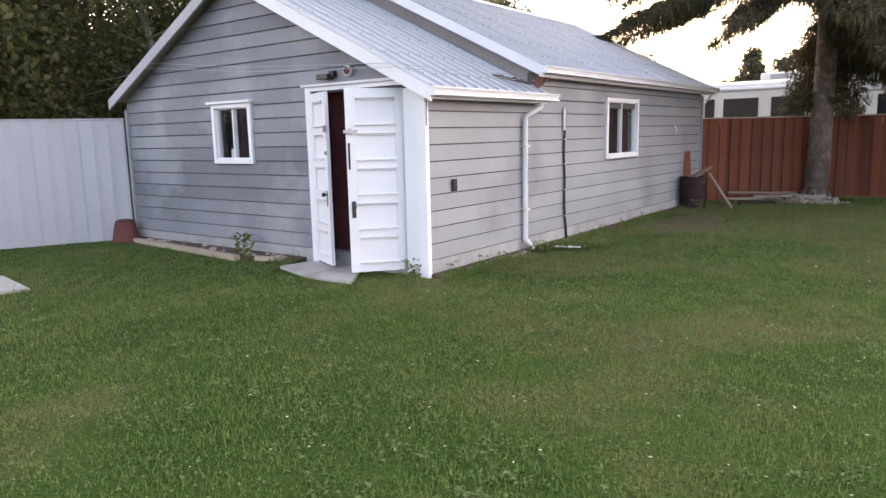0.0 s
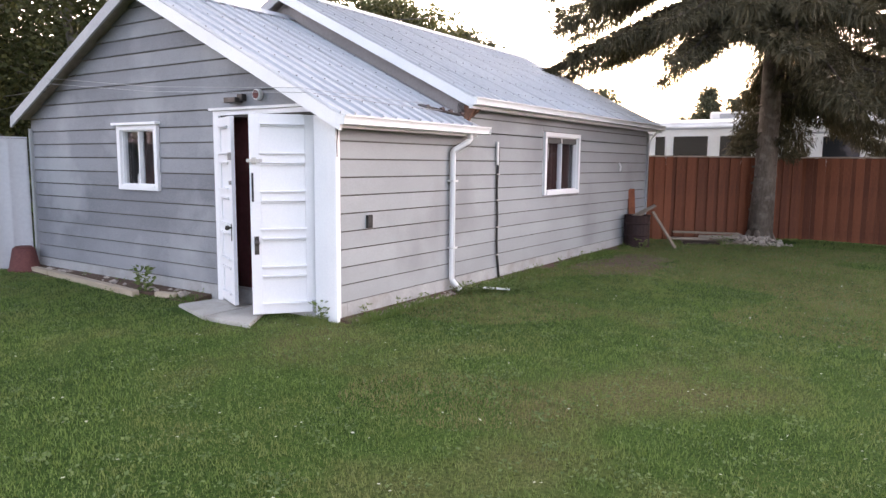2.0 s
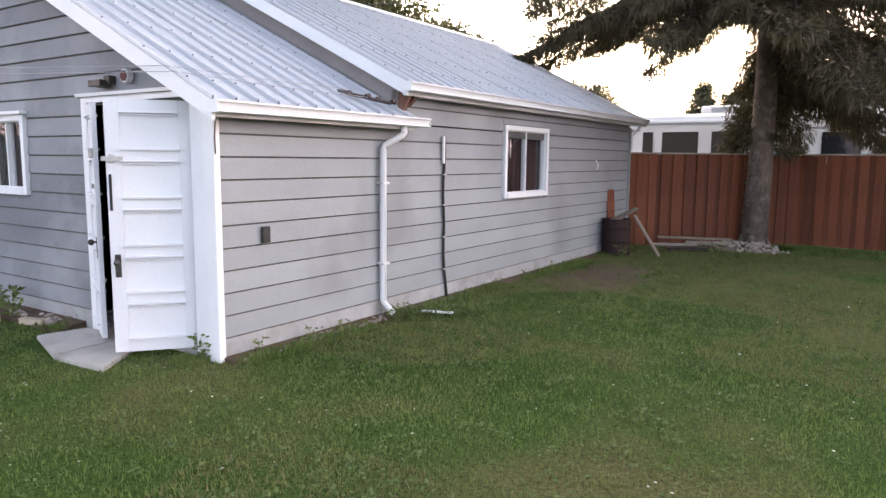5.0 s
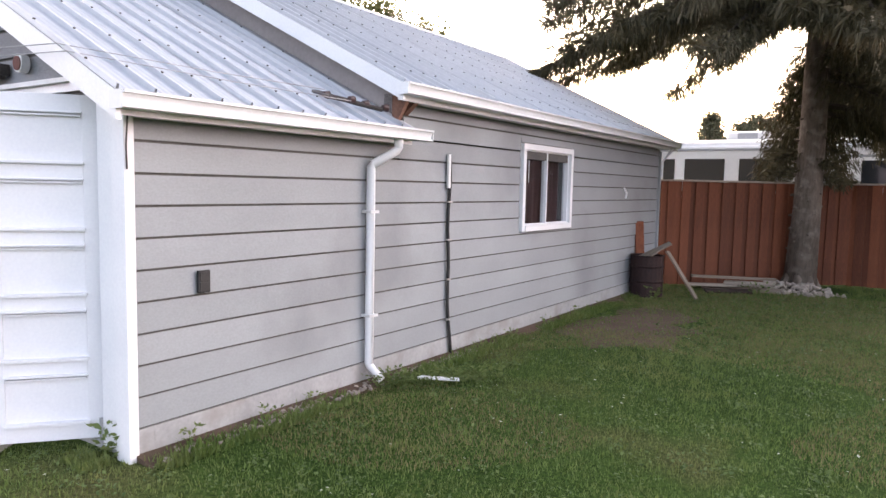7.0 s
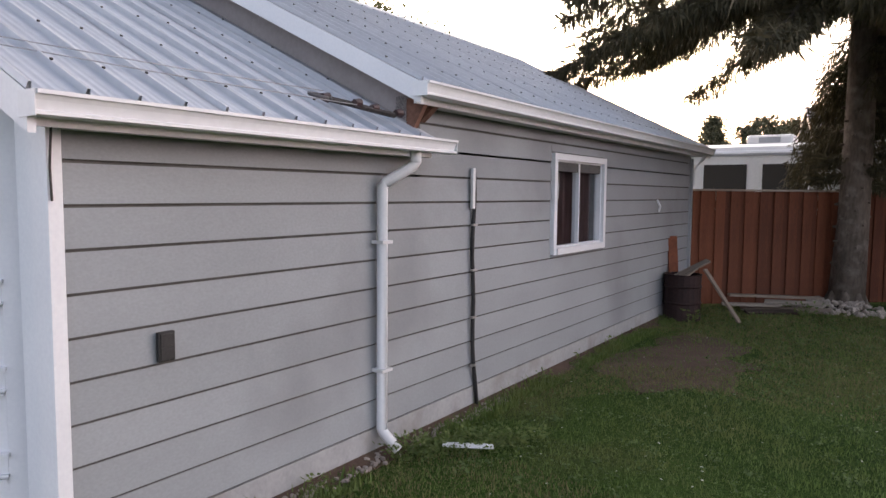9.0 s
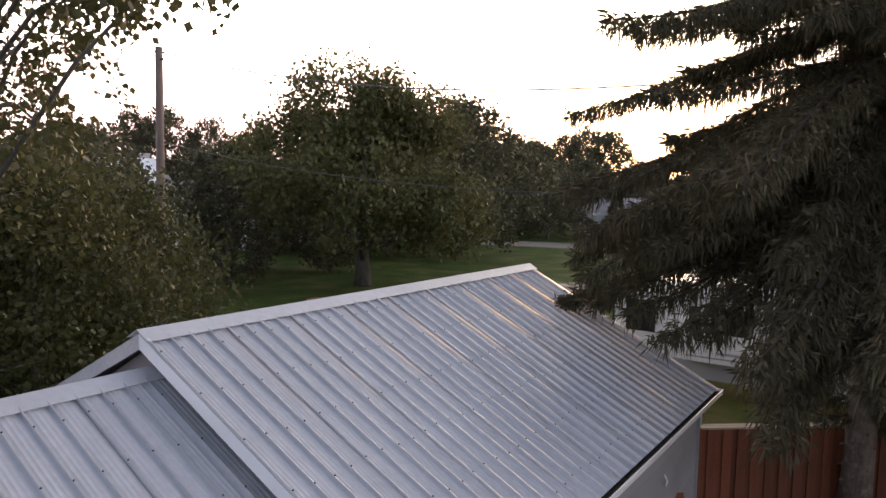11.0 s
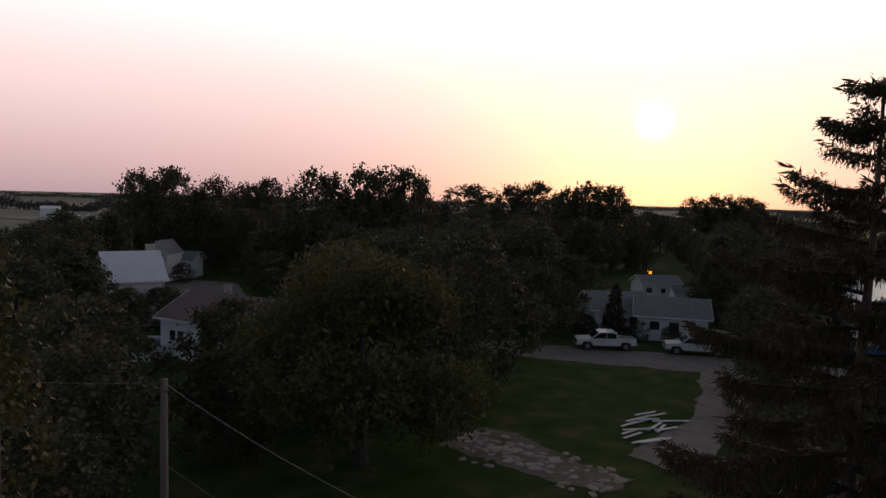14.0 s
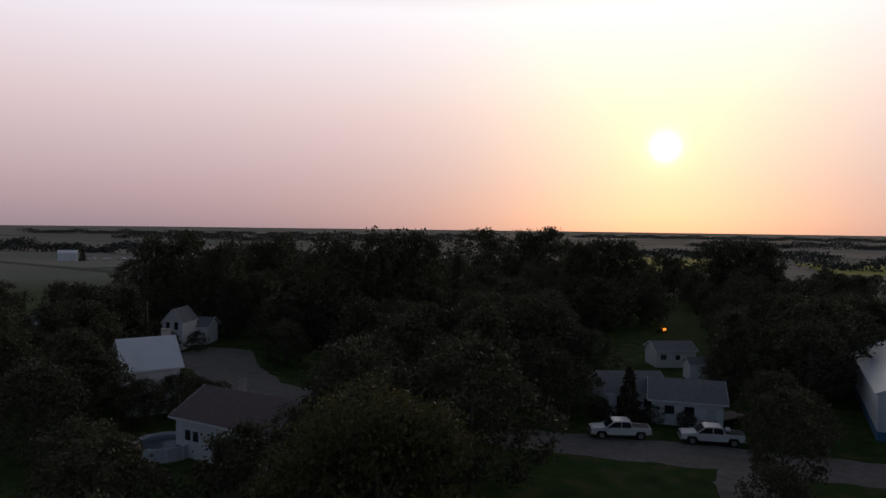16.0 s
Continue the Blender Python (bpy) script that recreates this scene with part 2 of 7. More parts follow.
def clear_glass(name):
    m = bpy.data.materials.new(name)
    m.use_nodes = True
    n, l = m.node_tree.nodes, m.node_tree.links
    n.remove(n["Principled BSDF"])
    clear, shine, weight, steep, mix = (n.new(k) for k in ("ShaderNodeBsdfTransparent", "ShaderNodeBsdfGlossy", "ShaderNodeLayerWeight", "ShaderNodeMath", "ShaderNodeMixShader"))
    clear.inputs[0].default_value, shine.inputs["Roughness"].default_value = (0.88, 0.89, 0.90, 1), 0.02
    steep.operation, steep.inputs[1].default_value = "POWER", 5.0
    l.new(weight.outputs["Facing"], steep.inputs[0])
    l.new(steep.outputs[0], mix.inputs[0])
    l.new(clear.outputs[0], mix.inputs[1])
    l.new(shine.outputs[0], mix.inputs[2])
    l.new(mix.outputs[0], n["Material Output"].inputs["Surface"])
    return m


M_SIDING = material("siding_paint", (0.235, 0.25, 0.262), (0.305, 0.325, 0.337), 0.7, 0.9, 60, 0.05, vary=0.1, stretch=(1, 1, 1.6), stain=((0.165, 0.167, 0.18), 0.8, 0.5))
# Worn patches, plus a darker base that puts the front wall's shade into colour.
M_SIDING_WORN_SHADED = material("worn_shaded_siding_paint", (0.140, 0.146, 0.163), (0.232, 0.24, 0.26), 0.75, 0.7, 45, 0.08, vary=0.12, stretch=(1, 1, 2.2), stain=((0.36, 0.37, 0.385), 1.1, 0.45))
M_RAKE_WORN = material("worn_trim_paint", (0.30, 0.30, 0.315), (0.42, 0.42, 0.43), 0.7, 1.6, 40, 0.1)
M_FOOTING = material("painted_footing", (0.25, 0.255, 0.26), (0.36, 0.36, 0.36), 0.9, 4, 40, 0.3, stain=((0.20, 0.18, 0.16), 3, 0.5))
# Near-black wall core: shade and dirt of the lap gaps put into colour.
M_LAP_SHADE = material("dark_lap_shade", (0.06, 0.058, 0.056), (0.11, 0.105, 0.10), 0.9, 3, 30, 0.1)
M_WHITE = material("white_paint", (0.66, 0.67, 0.69), (0.76, 0.765, 0.775), 0.5, 2.0, 50, 0.05, vary=0.03)
M_DOORWHITE = material("door_paint", (0.66, 0.67, 0.70), (0.75, 0.755, 0.77), 0.4, 2.0, 60, 0.04, vary=0.02)
M_TRIM = material("trim_paint", (0.55, 0.55, 0.56), (0.66, 0.66, 0.66), 0.6, 1.6, 40, 0.08, vary=0.04)
M_ROOF = material("painted_roof_metal", (0.405, 0.432, 0.475), (0.515, 0.54, 0.58), 0.48, 0.8, 14, 0.03, metal=0.15, vary=0.05, stain=((0.33, 0.35, 0.39), 0.9, 0.35), spec=0.4)
M_GUTTER = material("gutter_paint", (0.64, 0.65, 0.66), (0.75, 0.755, 0.76), 0.45, 2.0, 25, 0.04)
M_DEBRIS_SHADE = material("gutter_debris_shade", (0.02, 0.017, 0.014), (0.06, 0.05, 0.04), 1.0, 12, 60, 0.5)
M_CONCRETE = material("concrete", (0.30, 0.29, 0.27), (0.44, 0.42, 0.39), 0.9, 3, 50, 0.25, stain=((0.2, 0.19, 0.17), 2.5, 0.5))
M_WOOD_GREY = material("weathered_wood", (0.22, 0.18, 0.15), (0.42, 0.36, 0.30), 0.85, 3, 30, 0.3, stretch=(1, 6, 6), vary=0.12)
M_PLANK = material("pale_plank", (0.30, 0.24, 0.18), (0.46, 0.38, 0.29), 0.85, 3, 30, 0.3, stretch=(1, 6, 6), vary=0.1)
M_FENCE_RED = material("red_stained_fence", (0.095, 0.029, 0.014), (0.205, 0.062, 0.028), 0.8, 2.2, 22, 0.3, stretch=(4, 4, 0.6), vary=0.16)
M_FENCE_WHITE = material("white_fence_metal", (0.32, 0.34, 0.37), (0.40, 0.42, 0.45), 0.4, 1.0, 20, 0.03, metal=0.1, vary=0.05)
M_INSIDE = material("dark_red_boards", (0.13, 0.042, 0.045), (0.22, 0.08, 0.08), 0.8, 3, 20, 0.2)
M_CURTAIN = material("brown_curtain", (0.095, 0.055, 0.055), (0.18, 0.11, 0.105), 0.9, 6, 40, 0.3, stretch=(1, 8, 0.3))
M_PAPER = material("white_card", (0.65, 0.65, 0.62), (0.75, 0.74, 0.72), 0.8, 3, 30, 0.05)
M_BLACK = material("black_plastic", (0.012, 0.012, 0.013), (0.03, 0.03, 0.03), 0.6, 8, 60, 0.1)
M_IRON = material("dark_iron", (0.03, 0.028, 0.027), (0.09, 0.08, 0.075), 0.5, 10, 60, 0.2, metal=0.6)
M_BRASS = material("dull_metal", (0.30, 0.29, 0.28), (0.48, 0.47, 0.45), 0.4, 10, 60, 0.1, metal=0.8)
M_BARK = material("bark", (0.06, 0.045, 0.035), (0.17, 0.135, 0.11), 0.95, 5, 30, 0.9, stretch=(1, 1, 0.35), vary=0.05, stain=((0.26, 0.22, 0.19), 6, 0.5))
M_BARK_GREY = material("grey_bark", (0.06, 0.055, 0.05), (0.15, 0.14, 0.125), 0.95, 4, 25, 0.8, stretch=(1, 1, 0.4))
M_POLE = material("pole_wood", (0.09, 0.07, 0.06), (0.17, 0.135, 0.115), 0.9, 3, 30, 0.4, stretch=(5, 5, 0.4))
M_WIRE_PALE = material("pale_wire", (0.30, 0.30, 0.31), (0.42, 0.42, 0.42), 0.5, 5, 30, 0.0)
M_WIRE = material("cable", (0.05, 0.05, 0.05), (0.11, 0.10, 0.10), 0.5, 5, 30, 0.0)
M_SOIL = material("bare_soil", (0.060, 0.034, 0.024), (0.120, 0.074, 0.053), 1.0, 4, 40, 0.6, stain=((0.07, 0.06, 0.03), 3, 0.5))
M_RUBBLE = material("rubble_soil", (0.10, 0.08, 0.065), (0.20, 0.17, 0.145), 1.0, 1.5, 14, 0.7, stain=((0.07, 0.085, 0.03), 0.5, 0.8))
M_GRAVEL = material("gravel", (0.15, 0.135, 0.12), (0.27, 0.245, 0.225), 1.0, 1.2, 18, 0.6, stain=((0.12, 0.11, 0.08), 0.35, 0.5))
M_STONE = material("pale_stone", (0.23, 0.19, 0.165), (0.42, 0.36, 0.31), 0.9, 6, 40, 0.4, vary=0.15)
M_CLAY = material("red_clay", (0.085, 0.026, 0.024), (0.15, 0.052, 0.045), 0.8, 5, 40, 0.2)
M_RV = material("rv_white", (0.70, 0.70, 0.70), (0.80, 0.80, 0.79), 0.3, 1.0, 30, 0.02, spec=0.5)
M_RV_GREY = material("rv_grey", (0.30, 0.31, 0.33), (0.40, 0.41, 0.42), 0.35, 1.0, 30, 0.02)
M_GLASS_DARK = glass_material("dark_glass")
M_GLASS = clear_glass("window_glass")
M_TYRE = material("tyre_rubber", (0.012, 0.012, 0.012), (0.03, 0.03, 0.03), 0.9, 10, 60, 0.2)
M_CAR_WHITE = material("car_paint_white", (0.66, 0.67, 0.68), (0.74, 0.75, 0.75), 0.25, 1.0, 20, 0.0, spec=0.6)
M_RIM = material("wheel_rim", (0.3, 0.3, 0.31), (0.45, 0.45, 0.46), 0.35, 4, 30, 0.0, metal=0.8)
M_LIGHT_RED = material("tail_light_red", (0.25, 0.01, 0.01), (0.35, 0.02, 0.02), 0.25, 4, 30, 0.0)
M_HEADLIGHT = material("headlight_lens", (0.5, 0.5, 0.52), (0.7, 0.7, 0.72), 0.15, 4, 30, 0.0)
M_SHINGLE = material("brown_shingles", (0.10, 0.075, 0.075), (0.17, 0.13, 0.125), 0.95, 2, 25, 0.4, stretch=(1, 1, 3))
M_SHINGLE_GREY = material("grey_shingles", (0.14, 0.14, 0.15), (0.23, 0.23, 0.24), 0.95, 2, 25, 0.4, stretch=(1, 1, 3))
M_BARN_ROOF = material("pale_barn_metal", (0.60, 0.65, 0.69), (0.72, 0.76, 0.79), 0.4, 0.6, 12, 0.03, metal=0.2)
M_STUCCO = material("white_stucco", (0.66, 0.67, 0.68), (0.78, 0.79, 0.79), 0.9, 2, 40, 0.3)
M_BLUE_WALL = material("pale_blue_cladding", (0.55, 0.60, 0.64), (0.66, 0.70, 0.73), 0.6, 1, 20, 0.1)
M_BLUE_BASE = material("blue_base_band", (0.05, 0.16, 0.30), (0.08, 0.22, 0.38), 0.6, 1, 20, 0.1)
M_POOL = material("pool_side", (0.42, 0.46, 0.50), (0.55, 0.58, 0.61), 0.6, 2, 20, 0.1)
M_WATER = glass_material("pool_water", (0.06, 0.10, 0.12))
M_FIREWOOD = material("charred_wood", (0.02, 0.015, 0.012), (0.08, 0.05, 0.04), 0.95, 5, 40, 0.4)
M_LEAF_BIRCH = leaf_material("birch_leaves", (0.030, 0.038, 0.014), (0.098, 0.094, 0.034), 0.5, 0.36)
M_LEAF_ELM = leaf_material("broad_leaves", (0.038, 0.052, 0.02), (0.12, 0.116, 0.043), 0.6, 0.36)
M_LEAF_FAR = leaf_material("far_leaves", (0.036, 0.045, 0.026), (0.104, 0.099, 0.052), 0.6, 0.24)
M_TWIG = material("spruce_twigs", (0.03, 0.022, 0.017), (0.06, 0.045, 0.035), 0.95, 5, 30, 0.2)
M_NEEDLE = leaf_material("spruce_needles", (0.024, 0.023, 0.013), (0.098, 0.082, 0.043), 0.7, 0.16)
M_BLADE = leaf_material("grass_blades", (0.050, 0.102, 0.020), (0.165, 0.225, 0.062), 0.6, 0.3, (0.21, 0.19, 0.08))
# Leaf tone of the far belts, lightened with haze mixed into the colour.
M_LEAF_BELT_HAZE = leaf_material("hazy_belt_leaves", (0.055, 0.062, 0.055), (0.095, 0.10, 0.085), 0.8, 0.1)
M_LEAF_BUSH = leaf_material("bush_leaves", (0.025, 0.035, 0.012), (0.082, 0.084, 0.030), 0.55, 0.36)
M_LEAF_YARD = leaf_material("yard_leaves", (0.050, 0.060, 0.021), (0.165, 0.160, 0.058), 0.55, 0.45)
M_CLOVER = leaf_material("clover_leaves", (0.030, 0.062, 0.016), (0.150, 0.205, 0.070), 0.55, 0.25)
M_SCRAP = material("scrap_wood", (0.13, 0.10, 0.08), (0.25, 0.20, 0.16), 0.9, 3, 30, 0.3, stretch=(1, 6, 6), vary=0.12)
M_BLADE_DRY = leaf_material("dry_grass_blades", (0.12, 0.10, 0.045), (0.26, 0.22, 0.11), 0.8, 0.2)
M_WEED = leaf_material("weed_leaves", (0.065, 0.11, 0.032), (0.19, 0.23, 0.078), 0.6, 0.3)


def ground_material():
    m = bpy.data.materials.new("lawn_and_hazy_fields")
    m.use_nodes = True
    n, l = m.node_tree.nodes, m.node_tree.links
    b = n["Principled BSDF"]
    b.inputs["Roughness"].default_value, b.inputs["Specular IOR Level"].default_value = 1.0, 0.1
    co = n.new("ShaderNodeTexCoord")

    def noisy(scale, detail=5):
        t = n.new("ShaderNodeTexNoise")
        t.inputs["Scale"].default_value, t.inputs["Detail"].default_value = scale, detail
        l.new(co.outputs["Object"], t.inputs["Vector"])
        return t.outputs["Fac"]

    def ramp(fac, *stops):
        r = n.new("ShaderNodeValToRGB")
        while len(r.color_ramp.elements) < len(stops):
            r.color_ramp.elements.new(0.5)
        for e, (p, c) in zip(r.color_ramp.elements, stops):
            e.position, e.color = p, (*c, 1)
        l.new(fac, r.inputs["Fac"])
        return r.outputs[0]

    def mix(fac, a, c):
        x = n.new("ShaderNodeMixRGB")
        l.new(fac, x.inputs[0])
        l.new(a, x.inputs[1])
        l.new(c, x.inputs[2])
        return x.outputs[0]

    lawn = ramp(noisy(0.45), (0.3, (0.029, 0.060, 0.013)), (0.52, (0.050, 0.090, 0.021)), (0.68, (0.115, 0.11, 0.050)))
    fine = ramp(noisy(38), (0.3, (0.35, 0.40, 0.3)), (0.7, (1.25, 1.2, 1.1)))
    times = n.new("ShaderNodeMixRGB")
    times.blend_type = "MULTIPLY"
    times.inputs[0].default_value = 1
    l.new(lawn, times.inputs[1])
    l.new(fine, times.inputs[2])
    # field colours are greyed and lightened to hold the haze of distance
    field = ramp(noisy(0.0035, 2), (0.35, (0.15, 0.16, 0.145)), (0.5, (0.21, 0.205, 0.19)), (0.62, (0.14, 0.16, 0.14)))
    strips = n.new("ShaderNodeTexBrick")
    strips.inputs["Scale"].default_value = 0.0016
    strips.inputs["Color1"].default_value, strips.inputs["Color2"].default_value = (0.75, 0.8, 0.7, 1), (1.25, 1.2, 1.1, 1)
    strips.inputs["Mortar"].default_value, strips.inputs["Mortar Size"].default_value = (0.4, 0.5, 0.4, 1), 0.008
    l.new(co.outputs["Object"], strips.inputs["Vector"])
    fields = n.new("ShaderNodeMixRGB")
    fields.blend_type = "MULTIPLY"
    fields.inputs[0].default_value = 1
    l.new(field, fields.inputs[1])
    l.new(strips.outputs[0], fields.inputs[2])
    # beyond the village the ground is farm land, in the haze-paled colours
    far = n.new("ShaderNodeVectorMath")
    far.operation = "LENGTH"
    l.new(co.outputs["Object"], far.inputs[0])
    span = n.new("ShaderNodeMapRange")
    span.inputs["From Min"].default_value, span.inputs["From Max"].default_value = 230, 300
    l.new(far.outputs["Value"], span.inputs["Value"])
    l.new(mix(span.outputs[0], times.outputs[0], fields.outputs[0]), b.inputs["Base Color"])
    bp = n.new("ShaderNodeBump")
    bp.inputs["Strength"].default_value, bp.inputs["Distance"].default_value = 0.6, 0.03
    l.new(noisy(38), bp.inputs["Height"])
    l.new(bp.outputs[0], b.inputs["Normal"])
    return m


M_GROUND = ground_material()

# ---- ground ----
def ground_sheet():
    bm = bmesh.new()
    steps = [-4600, -1500, -500, -200, -80, -40, -20, -10, 0, 10, 20, 40, 80, 200, 500, 1500, 4600]
    grid = [[bm.verts.new((x, y, 0)) for x in steps] for y in steps]
    for a, b in zip(grid, grid[1:]):
        for i in range(len(steps) - 1):
            bm.faces.new((a[i], a[i + 1], b[i + 1], b[i]))
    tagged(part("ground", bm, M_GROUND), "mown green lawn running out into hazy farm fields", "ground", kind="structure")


def patch(name, outline, z, mat, label, category, seed=1, wobble=0.25, kind="structure", step=0.6):
    """A thin ragged sheet of soil or gravel that lies on the ground."""
    r = rng_of(seed)
    pts = []
    for (x0, y0), (x1, y1) in zip(outline, outline[1:] + outline[:1]):
        steps = max(2, int(math.hypot(x1 - x0, y1 - y0) / step))
        for k in range(steps):
            f = k / steps
            x, y = x0 + (x1 - x0) * f, y0 + (y1 - y0) * f
            sway = [2.4 * wobble * noise.noise(Vector((x * 0.21 / step, y * 0.21 / step, seed + s))) for s in (0.5, 7.5)]
            pts.append((x + sway[0] + r.normal(0, wobble * 0.3), y + sway[1] + r.normal(0, wobble * 0.3)))
    bm = prism(pts, "z", -0.02, z)
    bmesh.ops.triangulate(bm, faces=[f for f in bm.faces if len(f.verts) > 4])
    return tagged(part(name, bm, mat), label, category, kind=kind)


ground_sheet()
patch("road", [(-60, 46.5), (-26.5, 56.0), (-11, 61.2), (20, 71), (60, 84), (58, 91), (18, 78), (-13, 68.0), (-28, 62.5), (-62, 52)], 0.03, M_GRAVEL,
      "grey gravel village street beside the lawn", "road", 3)
patch("driveway", [(-13, 62), (-8, 63), (-6, 48), (-7, 36), (-11, 37), (-9.8, 48)], 0.025, M_GRAVEL, "worn gravel drive leading to the street", "driveway", 4)
patch("gravel_patch", [(-20.5, 31.5), (-15, 31.0), (-9.5, 31.5), (-9, 34), (-14, 35.2), (-19.5, 36.8), (-21, 34)], 0.03, M_RUBBLE,
      "strip of pale broken rubble across the grass", "gravel", 5, 0.5)
patch("street_bend", [(-92, 56), (-86, 58), (-70, 53), (-58, 54), (-56, 59), (-68, 60), (-80, 66), (-90, 73), (-98, 70), (-96, 62)], 0.03, M_GRAVEL,
      "curved grey street bend between dark trees", "road", 6)
patch("bare_ground", [(0.45, 4.4), (1.1, 4.1), (1.5, 4.8), (1.55, 5.6), (1.1, 6.7), (0.6, 6.9), (0.35, 5.5)], 0.003, M_SOIL, "bare trodden brown soil in the lawn", "soil", 7, 0.16, step=0.09)
patch("yellow_field", [(-130, 330), (-80, 350), (-115, 520), (-190, 500)], 0.2, material("canola", (0.30, 0.30, 0.05), (0.42, 0.40, 0.08), 1.0, 0.05, 2, 0.0),
      "distant bright yellow-green crop field", "field", 8, 3)
patch("yellow_field_far", [(-40, 380), (-5, 390), (-30, 520), (-75, 500)], 0.2, bpy.data.materials["canola"], "distant bright yellow-green crop field", "field", 9, 3)


# ---- garage ----
FY, WEST, BACK, SPLIT = -0.24, -5.82, 9.0, 2.05
RIDGE_X, LOW_RIDGE, HIGH_RIDGE, RUN, RUN_WEST = -3.03, 3.625, 3.975, 3.25, 2.94
PITCH, STEEP = 0.497, 0.499
COURSE = 0.177


garage = tagged(empty("garage"), "grey lap-sided garage with pale ribbed metal roofs, standing on the lawn", "garage")

WIN1 = (-3.60, -2.90, 1.27, 1.935)
WIN2 = (4.27, 5.44, 1.16, 1.98)
DOORWAY = (-1.72, -0.30, 0.05, 2.04)


def wall_cells(bm, cuts_a, cuts_z, holes, solid):
    """Fills the cells between the cuts that lie in no hole."""
    for a0, a1 in zip(cuts_a, cuts_a[1:]):
        for z0, z1 in zip(cuts_z, cuts_z[1:]):
            am, zm = (a0 + a1) / 2, (z0 + z1) / 2
            if not any(h[0] < am < h[1] and h[2] < zm < h[3] for h in holes):
                solid(bm, a0, a1, z0, z1)


def board_mesh(lo0, lo1, hi0, hi1, z0, z1, facing):
    """One lap board, thicker at its lower edge. facing: front (-y) or side (+x)."""
    bm = bmesh.new()
    a, b, z0 = 0.017, 0.004, z0 + 0.015

    def at(s, out, z):
        return (s, FY - out, z) if facing == "front" else (out, s, z)

    v = [bm.verts.new(p) for p in (at(lo0, 0, z0), at(lo1, 0, z0), at(hi1, 0, z1), at(hi0, 0, z1),
                                   at(lo0, a, z0), at(lo1, a, z0), at(hi1, b, z1), at(hi0, b, z1))]
    for f in ((0, 1, 2, 3), (4, 5, 6, 7), (0, 1, 5, 4), (1, 2, 6, 5), (2, 3, 7, 6), (3, 0, 4, 7)):
        bm.faces.new([v[i] for i in f])
    return bm


def front_wall():
    bm = bmesh.new()

    def solid(bm, x0, x1, z0, z1):
        box(bm, x0, x1, FY, FY + 0.12, z0, z1)

    wall_cells(bm, [WEST, WIN1[0], WIN1[1], DOORWAY[0], DOORWAY[1], 0], [0, 0.05, WIN1[2], WIN1[3], 2.04], [WIN1, (DOORWAY[0], DOORWAY[1], -1, 3)], solid)
    top = [(WEST + 0.14, 2.04), (-0.14, 2.04), (RIDGE_X, LOW_RIDGE - 0.08)]
    add_prism(bm, top, "y", FY, FY + 0.12)
    bmesh.ops.remove_doubles(bm, verts=bm.verts, dist=1e-4)
    return part("wall_front", bm, M_LAP_SHADE, garage, "grey painted lap siding with weathered patches, darkened for shade")


def wall_box(name, *row, mat=None):
    return part(name, boxes(row), mat or M_SIDING, garage)


wall_a = front_wall()
bm = bmesh.new()


def solid_side(bm, y0, y1, z0, z1):
    box(bm, -0.12, 0, y0, y1, z0, z1)


wall_cells(bm, [FY + 0.12, SPLIT, WIN2[0], WIN2[1], BACK], [0, WIN2[2], WIN2[3], 1.88], [WIN2], solid_side)
box(bm, -0.12, 0, SPLIT, BACK, 1.88, 2.30)
bmesh.ops.remove_doubles(bm, verts=bm.verts, dist=1e-4)
wall_b = part("wall_side", bm, M_LAP_SHADE, garage, "long grey lap-sided wall")
wall_box("wall_far_side", WEST, WEST + 0.12, FY + 0.12, BACK, 0, 1.9)
bm = boxes((WEST, 0, BACK - 0.12, BACK, 0, 2.3))
add_prism(bm, [(WEST, 2.3), (0, 2.3), (RIDGE_X, HIGH_RIDGE - 0.1)], "y", BACK - 0.12, BACK)
part("wall_back", bm, M_SIDING, garage)
# the taller wing's gable rises behind the lower roof
bm = prism([(WEST, 1.7), (0, 1.7), (0, 2.30), (RIDGE_X, HIGH_RIDGE - 0.1), (WEST, 2.30)], "y", SPLIT, SPLIT + 0.1)
part("gable_wall", bm, material("gable_paint", (0.27, 0.24, 0.235), (0.35, 0.315, 0.31), 0.8, 2, 30, 0.1), garage, "plain grey gable strip above the lower roof")
part("foundation", boxes((WEST - 0.01, 0.012, FY - 0.014, FY + 0.1, -0.1, 0.178), (-0.1, 0.014, FY + 0.1, BACK, -0.1, 0.178)), M_FOOTING, garage, "rough grey painted concrete footing")
part("floor_slab", boxes((WEST + 0.13, -0.13, FY + 0.13, BACK - 0.13, -0.1, 0.05)), M_CONCRETE, garage)
part("inner_partition", boxes((-2.2, -0.14, FY + 0.36, FY + 0.40, 0.05, 2.1)), M_INSIDE, garage, "dark red boarding inside the doorway")


bm = bmesh.new()
add_prism(bm, [(0.01, 0.04), (0.07, 0.03), (0.19, -0.01), (0.01, -0.05)], "y", FY - 0.02, BACK)
tagged(part("earth_bank", bm, M_SOIL), "low bank of soil and grass along the footing", "soil", kind="structure")
bm = bmesh.new()
add_prism(bm, [(FY - 0.014, 0.06), (FY - 0.12, 0.05), (FY - 0.34, -0.01), (FY - 0.014, -0.05)], "x", WEST, -1.95)
tagged(part("earth_bank", bm, M_SOIL), "low bank of soil along the front footing", "soil", kind="structure")

